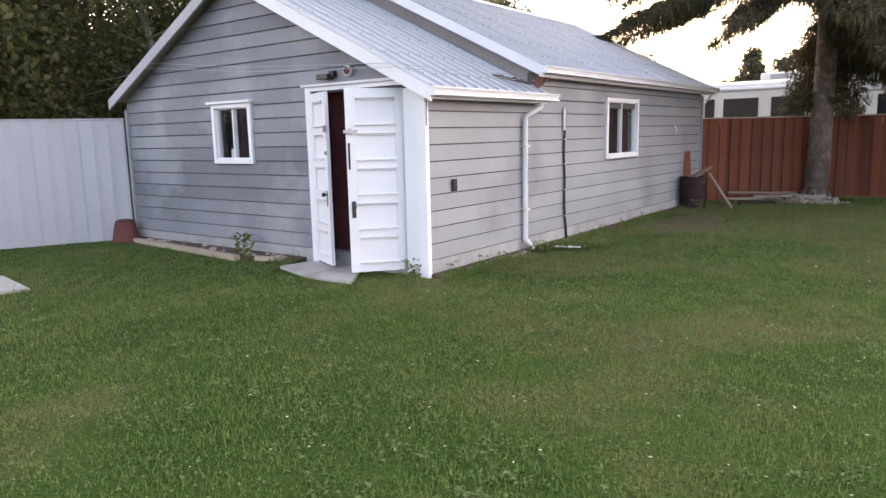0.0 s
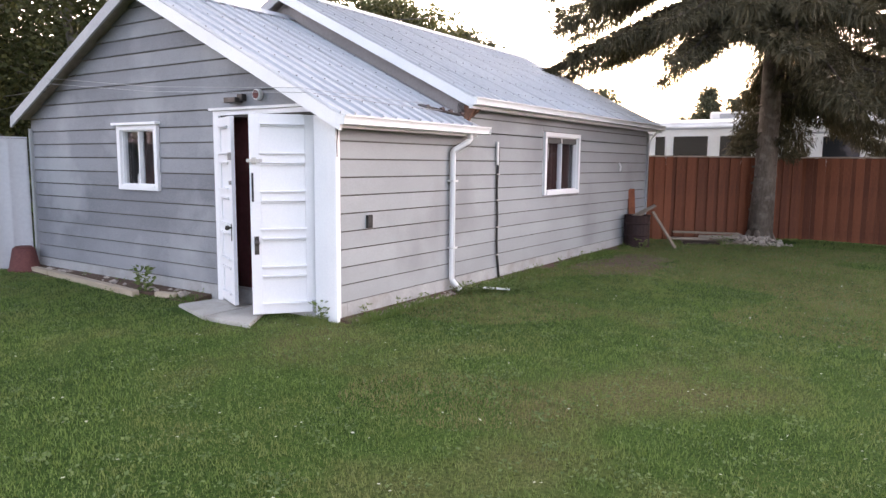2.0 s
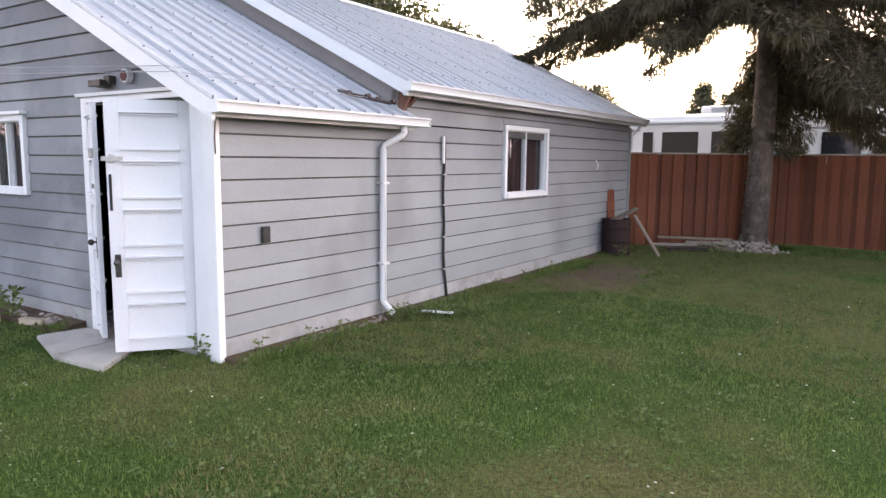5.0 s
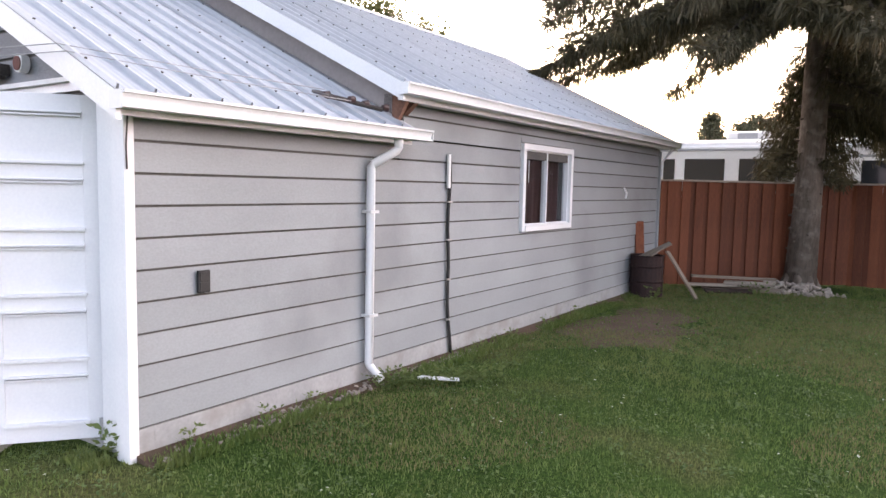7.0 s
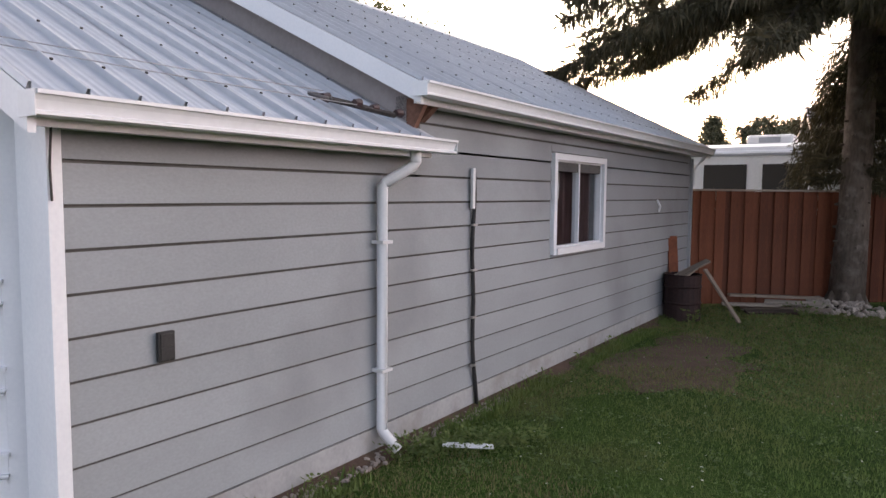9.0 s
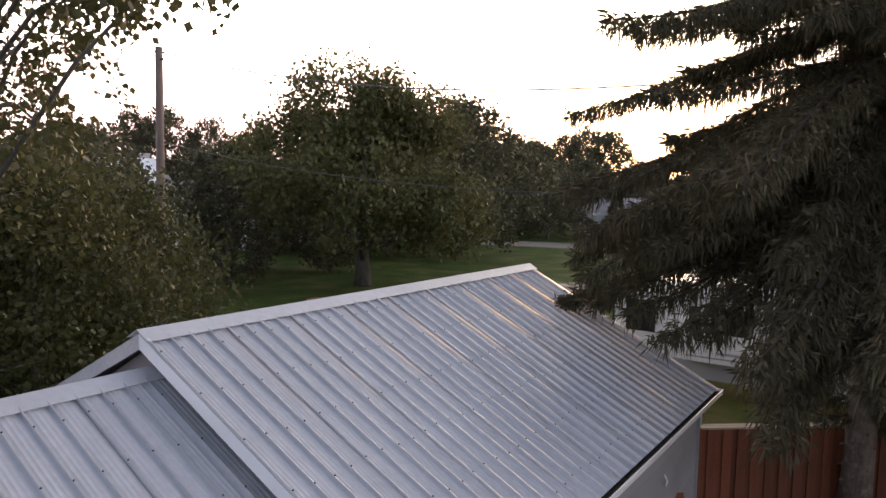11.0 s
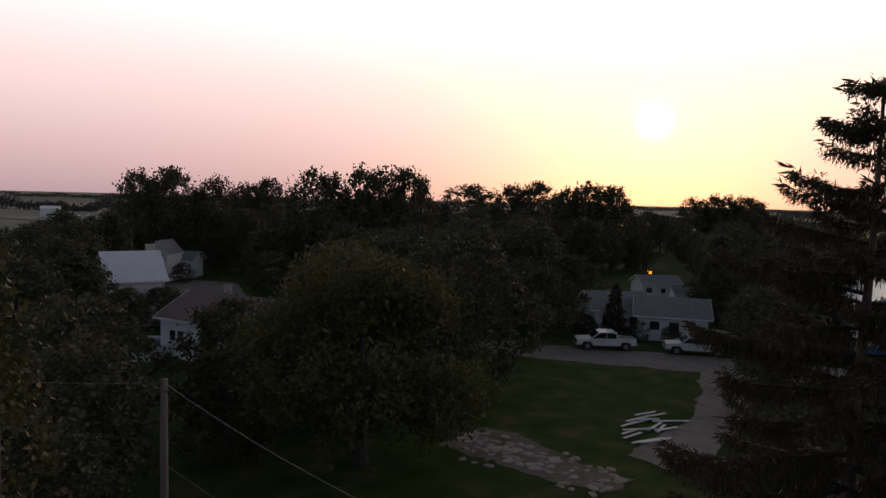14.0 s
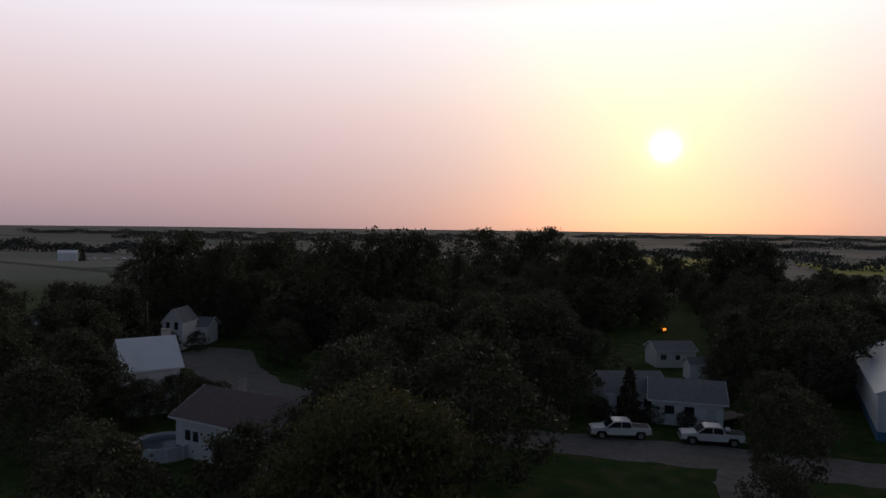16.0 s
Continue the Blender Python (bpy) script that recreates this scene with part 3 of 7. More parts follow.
# ---- garage windows ----
def slider(name, facing, a0, a1, z0, z1, cap):
    """A two-light sliding window. facing: front or side."""
    def b(bm, s0, s1, d0, d1, zz0, zz1):
        # d is the depth: 0 is the wall's face, positive is outwards
        if facing == "front":
            box(bm, s0, s1, FY - d1, FY - d0, zz0, zz1)
        else:
            box(bm, d0, d1, s0, s1, zz0, zz1)
        return bm

    w = empty(name)
    w.parent = garage
    w["label"] = "white-framed two-pane sliding window"
    t = 0.06
    for s0, s1, zz0, zz1 in ((a0 - t, a0, z0 - t, z1 + t), (a1, a1 + t, z0 - t, z1 + t)):
        part("casing", b(bmesh.new(), s0, s1, 0, 0.045, zz0, zz1), M_WHITE, w)
    part("casing", b(bmesh.new(), a0, a1, 0, 0.045, z1, z1 + t), M_WHITE, w)
    part("window_sill", b(bmesh.new(), a0, a1, 0, 0.06, z0 - t, z0), M_WHITE, w)
    if cap:
        part("drip_cap", b(bmesh.new(), a0 - t - 0.05, a1 + t + 0.04, 0, 0.085, z1 + t, z1 + t + 0.03), M_WHITE, w)
    mid = (a0 + a1) / 2
    e = 0.015
    bm = bmesh.new()
    for s0, s1, zz0, zz1 in ((a0, a0 + e, z0, z1), (a1 - e, a1, z0, z1), (mid - 0.010, mid + 0.010, z0 + e, z1 - e), (a0 + e, a1 - e, z0, z0 + e), (a0 + e, a1 - e, z1 - e, z1)):
        b(bm, s0, s1, -0.06, 0.01, zz0, zz1)
    part("window_frame", bm, M_WHITE, w)
    for s0, s1, d in ((a0 + e, mid - 0.010, -0.025), (mid + 0.010, a1 - e, -0.04)):
        ob = part("pane", b(bmesh.new(), s0, s1, d - 0.004, d, z0 + e, z1 - e), M_GLASS, w)
        ob.visible_shadow = False
    return w


win_a = slider("window", "front", *WIN1, True)
win_b = slider("window", "side", *WIN2, False)


def curtain(a0, a1, z0, z1, facing, mat):
    bm = bmesh.new()
    n = 40
    rows = []
    for k in range(n + 1):
        s = a0 + (a1 - a0) * k / n
        d = 0.115 + 0.022 * math.sin(k * 1.7) + 0.01 * math.sin(k * 0.6)
        rows.append([bm.verts.new((s, FY + d, z) if facing == "front" else (-d, s, z)) for z in (z0, z1)])
    for p, q in zip(rows, rows[1:]):
        bm.faces.new((p[0], q[0], q[1], p[1]))
    bmesh.ops.solidify(bm, geom=bm.faces[:], thickness=0.004)
    return bm


part("curtain", curtain(-3.40, -2.92, 1.24, 1.96, "front", None), M_CURTAIN, win_a, "dark drawn curtain")
part("curtain", curtain(4.20, 5.36, 1.1, 2.06, "side", None), M_CURTAIN, win_b, "dark red-brown drawn curtain")
# Added white sheet in place of the pale reflection in the upper left pane.
part("white_card", boxes((-0.137, -0.125, 4.26, 4.74, 1.62, 2.03)), M_PAPER, win_b, "white sheet standing for a pale reflection in the glass")
part("white_jug", boxes((-3.46, -3.36, FY + 0.09, FY + 0.125, 1.28, 1.40), bevel=0.012), M_PAPER, win_a, "white container on the inner sill")


# ---- garage doors ----
frame_parts = [(-1.805, -1.72, FY - 0.035, FY + 0.12, 0.0, 2.06), None, (-0.30, -0.105, FY - 0.022, FY + 0.10, 0.03, 2.02)]
frame_ob = part("door_frame", boxes(frame_parts[0], (-1.805, -0.30, FY - 0.034, FY + 0.12, 2.062, 2.11)), M_WHITE, garage, "white painted door frame")
part("corner_board", boxes((WEST - 0.03, WEST + 0.015, FY - 0.046, FY + 0.02, 0.1, 2.0), bevel=0.003), M_SIDING, garage)
part("corner_board", boxes((-0.02, 0.046, BACK - 0.02, BACK + 0.03, 0.1, 2.2), bevel=0.003), M_SIDING, garage)
part("door_drip_board", boxes((-1.84, -0.26, FY - 0.065, FY - 0.0, 2.112, 2.14)), M_TRIM, garage)
part("jamb_board", boxes(frame_parts[2]), M_WHITE, garage, "wide white board beside the doorway")
part("corner_post", boxes((-0.10, 0.024, FY - 0.062, FY - 0.002, 0.0, 1.96), bevel=0.004), M_WHITE, garage, "white corner boards")


def leaf(hinge, width, turn, mirrored, fittings):
    """A five-panel wooden door leaf, built from its hinge edge along +x, its outer face to -y."""
    d = empty("door", (hinge[0], hinge[1], 0.06), turn)
    d.parent = garage
    d["label"] = "open white five-panel wooden door"
    h, th, st = 1.97, 0.04, 0.105
    panel_h, rail = 0.265, (1.97 - 5 * 0.265) / 6
    bm = boxes((0, st, -th, 0, 0, h), (width - st, width, -th, 0, 0, h), bevel=0.003)
    z = 0.0
    for k in range(6):
        box(bm, st, width - st, -th, 0, z, z + rail, 0.003)
        z += rail + panel_h
    part("door_frame", bm, M_DOORWHITE, d)
    z = rail
    for k in range(5):
        x0, x1 = st, width - st
        bm = boxes((x0, x1, -th + 0.013, -0.013, z, z + panel_h))
        for face, o in ((-th, -1), (0.0, 1)):
            def strip(low, high, proud, ends):
                y0, y1 = sorted((face - 0.016 * o, face + proud * o))
                part("moulding", boxes((x0 - ends, x1 + ends, y0, y1, low, high), bevel=0.003), M_DOORWHITE, d)

            strip(z + panel_h + 0.004, z + panel_h + 0.016, 0.022, 0.004)
            strip(z + panel_h - 0.014, z + panel_h - 0.005, 0.014, -0.006)
            strip(z - 0.014, z + 0.004, 0.028, 0.010)
        part("panel", bm, M_DOORWHITE, d)
        z += rail + panel_h
    for zz in (0.2, 1.0, 1.75):
        part("hinge", cyl(bmesh.new(), (-0.006, -th / 2, zz), 0.012, 0.1, sides=10), M_BRASS, d)
    fittings(d, width, th)
    return d


def right_fittings(d, w, th):
    for face, s in ((0.004, 1), (-th - 0.004, -1)):
        part("lock_plate", boxes((w - 0.075, w - 0.03, face - 0.004, face + 0.004, 0.60, 0.78), bevel=0.002), M_IRON, d, "dark iron lock plate")
        bm = cyl(bmesh.new(), (w - 0.052, face + s * 0.02, 0.72), 0.01, 0.035, "y", 10)
        bmesh.ops.create_uvsphere(bm, u_segments=12, v_segments=8, radius=0.027, matrix=Matrix.Translation((w - 0.052, face + s * 0.05, 0.72)))
        part("knob", bm, M_IRON, d, "dark round door knob", True)
    part("latch", boxes((w - 0.12, w + 0.03, 0.0, 0.018, 1.50, 1.535), (w - 0.06, w - 0.02, 0.0, 0.03, 1.485, 1.55), bevel=0.003), M_BRASS, d, "metal hasp latch")
    part("pull_strap", boxes((w - 0.035, w - 0.015, 0.0, 0.01, 1.12, 1.40), bevel=0.002), M_BLACK, d, "black weather strap")


def left_fittings(d, w, th):
    bm = cyl(bmesh.new(), (w - 0.05, -th - 0.015, 0.82), 0.009, 0.03, "y", 10)
    bmesh.ops.create_uvsphere(bm, u_segments=12, v_segments=8, radius=0.026, matrix=Matrix.Translation((w - 0.05, -th - 0.045, 0.82)))
    part("knob", bm, M_IRON, d, "dark round door knob", True)
    part("lock_plate", boxes((w - 0.07, w - 0.035, -th - 0.004, -th, 0.68, 0.86), bevel=0.002), M_IRON, d)
    part("bolt", boxes((w - 0.05, w - 0.01, -th - 0.02, -th, 1.27, 1.31), bevel=0.003), M_BRASS, d)
    part("latch", boxes((w - 0.03, w + 0.01, -th - 0.03, -th, 1.52, 1.6), bevel=0.003), M_BRASS, d)


leaf((-0.325, -0.215), 0.635, 180 + 51, False, right_fittings)
leaf((-1.70, -0.255), 0.55, -25, True, left_fittings)

# ---- garage roof ----
def panel_profile(width, turned):
    """Across one roofing sheet: (offset, height) pairs, with high ribs every nine inches and low ones between."""
    pitch, out = width / 4, []
    for k in range(4):
        o = k * pitch
        for s, z in ((0, 0), (0.003, 0.027), (0.016, 0.027), (0.019, 0), (0.062, 0), (0.068, 0.0045), (0.074, 0), (0.108, 0), (0.114, 0.0045), (0.120, 0), (0.154, 0), (0.160, 0.0045), (0.166, 0)):
            out.append((o + s * pitch / 0.2286, z))
    return out + [(width, 0)]


def roof_panel_mesh(name, width, length):
    prof = panel_profile(width, False)
    v = [(0 if e == 0 else length, s, z) for s, z in prof for e in (0, 1)]
    n = len(prof)
    f = [(2 * i, 2 * i + 1, 2 * i + 3, 2 * i + 2) for i in range(n - 1)]
    low = [(x, s, -0.004) for x, s in ((0, 0), (length, 0), (length, width), (0, width))]
    base = len(v)
    f.append((base, base + 3, base + 2, base + 1))
    f += [(0, 2 * n - 2, base + 3, base), (1, base + 1, base + 2, 2 * n - 1)]
    # closed rib ends
    f += [tuple(2 * (13 * k + i) + e for i in range(4)) for k in range(4) for e in (0, 1)]
    return mesh_of(name, v + low, f)


def roof_slope(name, y0, y1, ridge_z, east, count, screw_rows, label, pitch):
    """One slope of sheets from ridge to eave."""
    run = RUN if east else RUN_WEST
    length = run * math.sqrt(1 + pitch * pitch)
    width = (y1 - y0) / count
    tilt = math.degrees(math.atan(pitch))
    slope = empty(name, (RIDGE_X, y0 if east else y1, ridge_z), 0 if east else 180)
    slope.parent = garage
    slope["label"] = label
    me = roof_panel_mesh("roof_panel", width - 0.004, length)
    for k in range(count):
        ob = put("roof_panel", me, M_ROOF, slope)
        ob.matrix_basis = pose(0, k * width, 0, 0, tilt, 0)
    bm = bmesh.new()
    ribs = [k * width + q * width / 4 + 0.011 * width / 0.9144 for k in range(count) for q in range(4)]
    for far in screw_rows:
        for s in ribs:
            jit = 0.02 * math.sin(s * 37 + far * 11)
            cyl(bm, (far + jit, s, 0.030), 0.0080, 0.009, sides=6)
    ob = part("roof_screws", bm, M_IRON, slope, "rows of dark roofing screws")
    ob.matrix_basis = pose(0, 0, 0, 0, tilt, 0)
    ob["kind"] = "stuff"
    return slope


LOW_Y0, HIGH_Y0, HIGH_Y1 = -0.46, 1.86, 9.27
roof_slope("roof_slope_low", LOW_Y0, SPLIT, LOW_RIDGE, True, 3, (0.35, 0.95, 1.55, 2.15, 2.75, 3.32), "pale ribbed metal roofing with dark screws", PITCH)
roof_slope("roof_slope_low", LOW_Y0, SPLIT, LOW_RIDGE, False, 3, (0.35, 1.6, 3.1), "pale ribbed metal roofing", PITCH)
roof_slope("roof_slope_high", HIGH_Y0, HIGH_Y1, HIGH_RIDGE, True, 9, (0.35, 0.95, 1.55, 2.15, 2.75, 3.32), "pale ribbed metal roofing catching the evening sky", STEEP)
roof_slope("roof_slope_high", HIGH_Y0, HIGH_Y1, HIGH_RIDGE, False, 9, (0.35, 1.6, 3.1), "pale ribbed metal roofing", STEEP)


def ridge_cap(y0, y1, z, pitch):
    w, t = 0.16, 0.006
    d = w * pitch
    pts = [(RIDGE_X - w, z - d + 0.022), (RIDGE_X, z + 0.03), (RIDGE_X + w, z - d + 0.022), (RIDGE_X + w, z - d + 0.022 + t), (RIDGE_X, z + 0.03 + t), (RIDGE_X - w, z - d + 0.022 + t)]
    bm = bmesh.new()
    for a, b in ((0, 1), (1, 2)):
        add_prism(bm, [pts[a], pts[b], pts[5 - b], pts[5 - a]], "y", y0, y1)
    part("ridge_cap", bm, M_ROOF, garage, "folded metal ridge cap")


ridge_cap(LOW_Y0 - 0.02, SPLIT, LOW_RIDGE, PITCH)
ridge_cap(HIGH_Y0 - 0.02, HIGH_Y1 + 0.02, HIGH_RIDGE, STEEP)


def rake(y, thick, ridge_z, side, pitch, width=0.15):
    """A sloping white board along a gable's edge. side: 1 towards +x."""
    e = RUN if side > 0 else RUN_WEST
    pts = [(RIDGE_X, ridge_z - 0.006), (RIDGE_X + side * e, ridge_z - pitch * e - 0.006), (RIDGE_X + side * e, ridge_z - pitch * e - width), (RIDGE_X, ridge_z - width - 0.006)]
    part("rake_board", prism(pts, "y", y, y + thick), M_WHITE if side > 0 else M_RAKE_WORN, garage, "white sloping gable board" if side > 0 else "weathered grey sloping gable board")


for s in (1, -1):
    rake(LOW_Y0, 0.03, LOW_RIDGE, s, PITCH)
    rake(HIGH_Y0, 0.03, HIGH_RIDGE, s, STEEP, 0.14)
    rake(HIGH_Y1 - 0.03, 0.03, HIGH_RIDGE, s, STEEP)
    # boards under the overhang
    e = (RUN if s > 0 else RUN_WEST) - 0.04
    for y0, y1, rz, pt in ((LOW_Y0 + 0.03, SPLIT, LOW_RIDGE, PITCH), (HIGH_Y0 + 0.03, HIGH_Y1 - 0.03, HIGH_RIDGE, STEEP)):
        pts = [(RIDGE_X, rz - 0.03), (RIDGE_X + s * e, rz - pt * e - 0.03), (RIDGE_X + s * e, rz - pt * e - 0.06), (RIDGE_X, rz - 0.06)]
        part("roof_deck", prism(pts, "y", y0, y1), M_WOOD_GREY, garage)


def gutter(y0, y1, z, x):
    """An open trough with a lip, and a black strip coloured for fallen debris and the trough's inner shade."""
    prof = [(0, 0), (0, -0.076), (0.080, -0.076), (0.092, -0.030), (0.102, 0.0), (0.120, 0.0), (0.120, -0.014), (0.108, -0.018), (0.098, -0.034), (0.086, -0.066), (0.104, -0.072), (0.104, -0.084), (-0.008, -0.084), (-0.008, 0)]
    g = part("gutter", prism([(x + a, z + b) for a, b in prof], "y", y0, y1), M_GUTTER, garage, "off-white painted eaves gutter")
    part("end_cap", boxes((x - 0.004, x + 0.108, y0 - 0.006, y0 - 0.001, z - 0.09, z)), M_GUTTER, g)
    part("end_cap", boxes((x - 0.004, x + 0.108, y1 + 0.001, y1 + 0.006, z - 0.09, z)), M_GUTTER, g)
    bm = bmesh.new()
    r = rng_of(int(z * 100))
    n = int((y1 - y0) / 0.05)
    rows = [[bm.verts.new((x + a, y0 + 0.01 + (y1 - y0 - 0.02) * k / n, z - 0.032 + r.normal(0, 0.005))) for a in (0.002, 0.03, 0.06, 0.086)] for k in range(n + 1)]
    for p, q in zip(rows, rows[1:]):
        for i in range(3):
            bm.faces.new((p[i], p[i + 1], q[i + 1], q[i]))
    part("debris", bm, M_DEBRIS_SHADE, g, "black rotted leaves and painted shade in the gutter")
    return g


LOW_EAVE, HIGH_EAVE = LOW_RIDGE - PITCH * RUN, HIGH_RIDGE - STEEP * RUN
gut_x = RIDGE_X + RUN - 0.04
part("eave_board", boxes((gut_x - 0.035, gut_x - 0.009, LOW_Y0 + 0.03, SPLIT, LOW_EAVE - 0.12, LOW_EAVE - 0.005)), M_WHITE, garage)
part("eave_board", boxes((gut_x - 0.035, gut_x - 0.009, HIGH_Y0 + 0.03, HIGH_Y1 - 0.03, HIGH_EAVE - 0.13, HIGH_EAVE - 0.005)), M_WHITE, garage)
gutter(LOW_Y0, SPLIT + 0.12, LOW_EAVE - 0.006, gut_x)
gutter(HIGH_Y0 - 0.02, HIGH_Y1, HIGH_EAVE - 0.006, gut_x)
part("soffit", boxes((0.03, gut_x - 0.036, FY - 0.02, SPLIT, LOW_EAVE - 0.115, LOW_EAVE - 0.10)), M_TRIM, garage)
part("soffit", boxes((0.03, gut_x - 0.036, SPLIT, BACK, HIGH_EAVE - 0.125, HIGH_EAVE - 0.11)), M_TRIM, garage)


M_ROT = material("rotten_board", (0.09, 0.045, 0.03), (0.20, 0.10, 0.07), 0.95, 6, 40, 0.5)
part("rotten_board", prism([(0.02, 2.08), (0.05, 2.03), (0.17, 2.24), (0.17, 2.27), (0.02, 2.27)], "y", 1.98, 2.02), M_ROT, garage, "rotten brown board end under the eave")
part("rotten_board", prism([(0.02, 2.16), (0.04, 2.13), (0.15, 2.22), (0.15, 2.25), (0.02, 2.25)], "y", 2.10, 2.16), M_ROT, garage)


def downspout(y, top, x_out, base):
    bm = bmesh.new()
    path = [(x_out, y + 0.16, top), (x_out, y + 0.16, top - 0.07), (x_out - 0.005, y + 0.155, top - 0.085), (0.072, y + 0.008, top - 0.20), (0.062, y, top - 0.215), (0.062, y, base + 0.13), (0.068, y + 0.003, base + 0.11), (0.16, y + 0.04, base)]
    tube(bm, path, 0.034, 8)
    d = part("downspout", bm, M_WHITE, garage, "white downspout bracketed to the wall", True)
    for z in (0.55, 1.35):
        part("strap", boxes((0.02, 0.107, y - 0.05, y + 0.05, z, z + 0.02)), M_TRIM, d)


downspout(1.68, LOW_EAVE - 0.09, 0.2, 0.05)
part("eave_pipe", tube(bmesh.new(), [(0.2, BACK + 0.05, HIGH_EAVE - 0.09), (0.16, BACK + 0.06, HIGH_EAVE - 0.16), (0.03, BACK + 0.06, HIGH_EAVE - 0.32), (0.03, BACK + 0.06, HIGH_EAVE - 0.55)], 0.03, 8), M_WHITE, garage, "short white pipe under the eave", True)

# ---- things on the garage walls ----
bm = bmesh.new()
pts = [(0.036, 2.80 + 0.014 * math.sin(k * 1.3) + 0.10 * max(0, (0.7 - z)), z) for k, z in enumerate(np.linspace(1.84, 0.02, 12))]
tube(bm, pts, 0.016, 6)
cable = part("cable", bm, M_BLACK, garage, "black cable running down the siding", True)
part("cable_cover", boxes((0.028, 0.052, 2.765, 2.80, 1.55, 1.85), bevel=0.003), M_TRIM, cable, "pale metal cover strip")
for z in (0.35, 0.72, 1.08, 1.42):
    part("clip", boxes((0.028, 0.056, 2.77, 2.83, z, z + 0.015)), M_BRASS, cable)
outlet = part("outlet_box", boxes((0.024, 0.044, 0.14, 0.225, 0.905, 1.04), bevel=0.006), M_BLACK, garage, "dark covered wall outlet")
part("cover_plate", boxes((0.044, 0.049, 0.15, 0.215, 0.915, 0.97), (0.044, 0.049, 0.15, 0.215, 0.975, 1.03), bevel=0.001), M_BLACK, outlet)
lamp = part("wall_lamp", boxes((-1.49, -1.31, FY - 0.14, FY - 0.03, 2.18, 2.235), bevel=0.008), M_IRON, garage, "small dark floodlight above the door")
part("bracket", boxes((-1.35, -1.27, FY - 0.08, FY - 0.02, 2.20, 2.27), bevel=0.004), M_IRON, lamp)
bm = cyl(bmesh.new(), (-1.06, FY - 0.05, 2.255), 0.055, 0.05, "y", 20)
meter = part("round_vent", bm, M_TRIM, garage, "small round wall fitting under the gable")
part("vent_face", cyl(bmesh.new(), (-1.06, FY - 0.078, 2.255), 0.044, 0.008, "y", 18), M_CLAY, meter, "dark red-brown round face")
bm = tube(bmesh.new(), [(0.05, FY - 0.05, 1.95), (0.034, FY - 0.055, 1.75), (0.032, FY - 0.05, 1.62)], 0.005, 6)
part("hook_wire", bm, M_IRON, garage)
bm = tube(bmesh.new(), [(0.03, 7.35, 1.60), (0.07, 7.36, 1.52), (0.05, 7.37, 1.45)], 0.014, 6)
part("wall_hook", bm, M_WHITE, garage)

# ---- bracket and wires on the lower roof ----
bracket = tagged(empty("roof_bracket", (0.07, 1.44, LOW_RIDGE - PITCH * 3.10 + 0.02)), "rusty dark wire bracket lying on the metal roof", "bracket")
bm = bmesh.new()
tube(bm, [(-0.1, -0.12, 0.09), (-0.06, 0.0, 0.075), (0.0, 0.12, 0.05), (0.04, 0.3, 0.03)], 0.018, 7)
part("arm", bm, M_IRON, bracket)
for k, (x, y, z) in enumerate(((-0.12, -0.14, 0.10), (-0.03, 0.03, 0.08), (0.0, 0.15, 0.06), (0.05, 0.32, 0.045))):
    bm = cyl(bmesh.new(), (x, y, z), 0.030, 0.045, "y", 12, 0.02)
    part("insulator", bm, material("insulator_brown", (0.025, 0.013, 0.014), (0.06, 0.03, 0.03), 0.3) if k == 0 else bpy.data.materials["insulator_brown"], bracket)
bm = tube(bmesh.new(), [(-0.16 + 0.07 * math.cos(a), -0.13 + 0.07 * math.sin(a), 0.11 - 0.02 * math.cos(a)) for a in np.linspace(0, 6.1, 14)], 0.012, 6)
part("wire_coil", bm, M_WIRE, bracket, "", True)


def sagging(name, a, b, sag, radius, label, n=24, parent=None):
    a, b = Vector(a), Vector(b)
    pts = [a.lerp(b, k / n) - Vector((0, 0, sag * 4 * (k / n) * (1 - k / n))) for k in range(n + 1)]
    ob = part(name, tube(bmesh.new(), pts, radius, 5), M_WIRE, parent, "", True)
    return tagged(ob, label, "wire") if parent is None else ob


for a, b, c in (((-0.06, 1.30, 2.24), (-0.24, -0.50, 2.262), (-4.85, -0.50, 2.62)), ((0.06, 1.45, 2.17), (-0.15, -0.50, 2.215), (-4.95, -0.50, 2.56))):
    bm = tube(bmesh.new(), [a, Vector(a).lerp(Vector(b), 0.5) - Vector((0, 0, 0.008)), b, Vector(b).lerp(Vector(c), 0.5) - Vector((0, 0, 0.05)), c], 0.0032, 5)
    tagged(part("roof_wire", bm, M_WIRE_PALE, None, "", True), "thin grey wire strung over the metal roof and along the gable", "wire")
sagging("service_wire", (-4.85, -0.47, 2.52), (-16.5, 3.0, 3.6), 0.25, 0.008, "dark service wire running from the gable")
sagging("service_wire", (-4.95, -0.47, 2.46), (-16.5, 3.1, 3.2), 0.3, 0.006, "dark service wire running from the gable")

# ---- siding boards ----
def less(span, holes):
    """An interval with holes cut out."""
    out = [span]
    for a, b in holes:
        out = [q for s, e in out for q in ((s, min(e, a)), (max(s, b), e)) if q[1] - q[0] > 0.02]
    return out


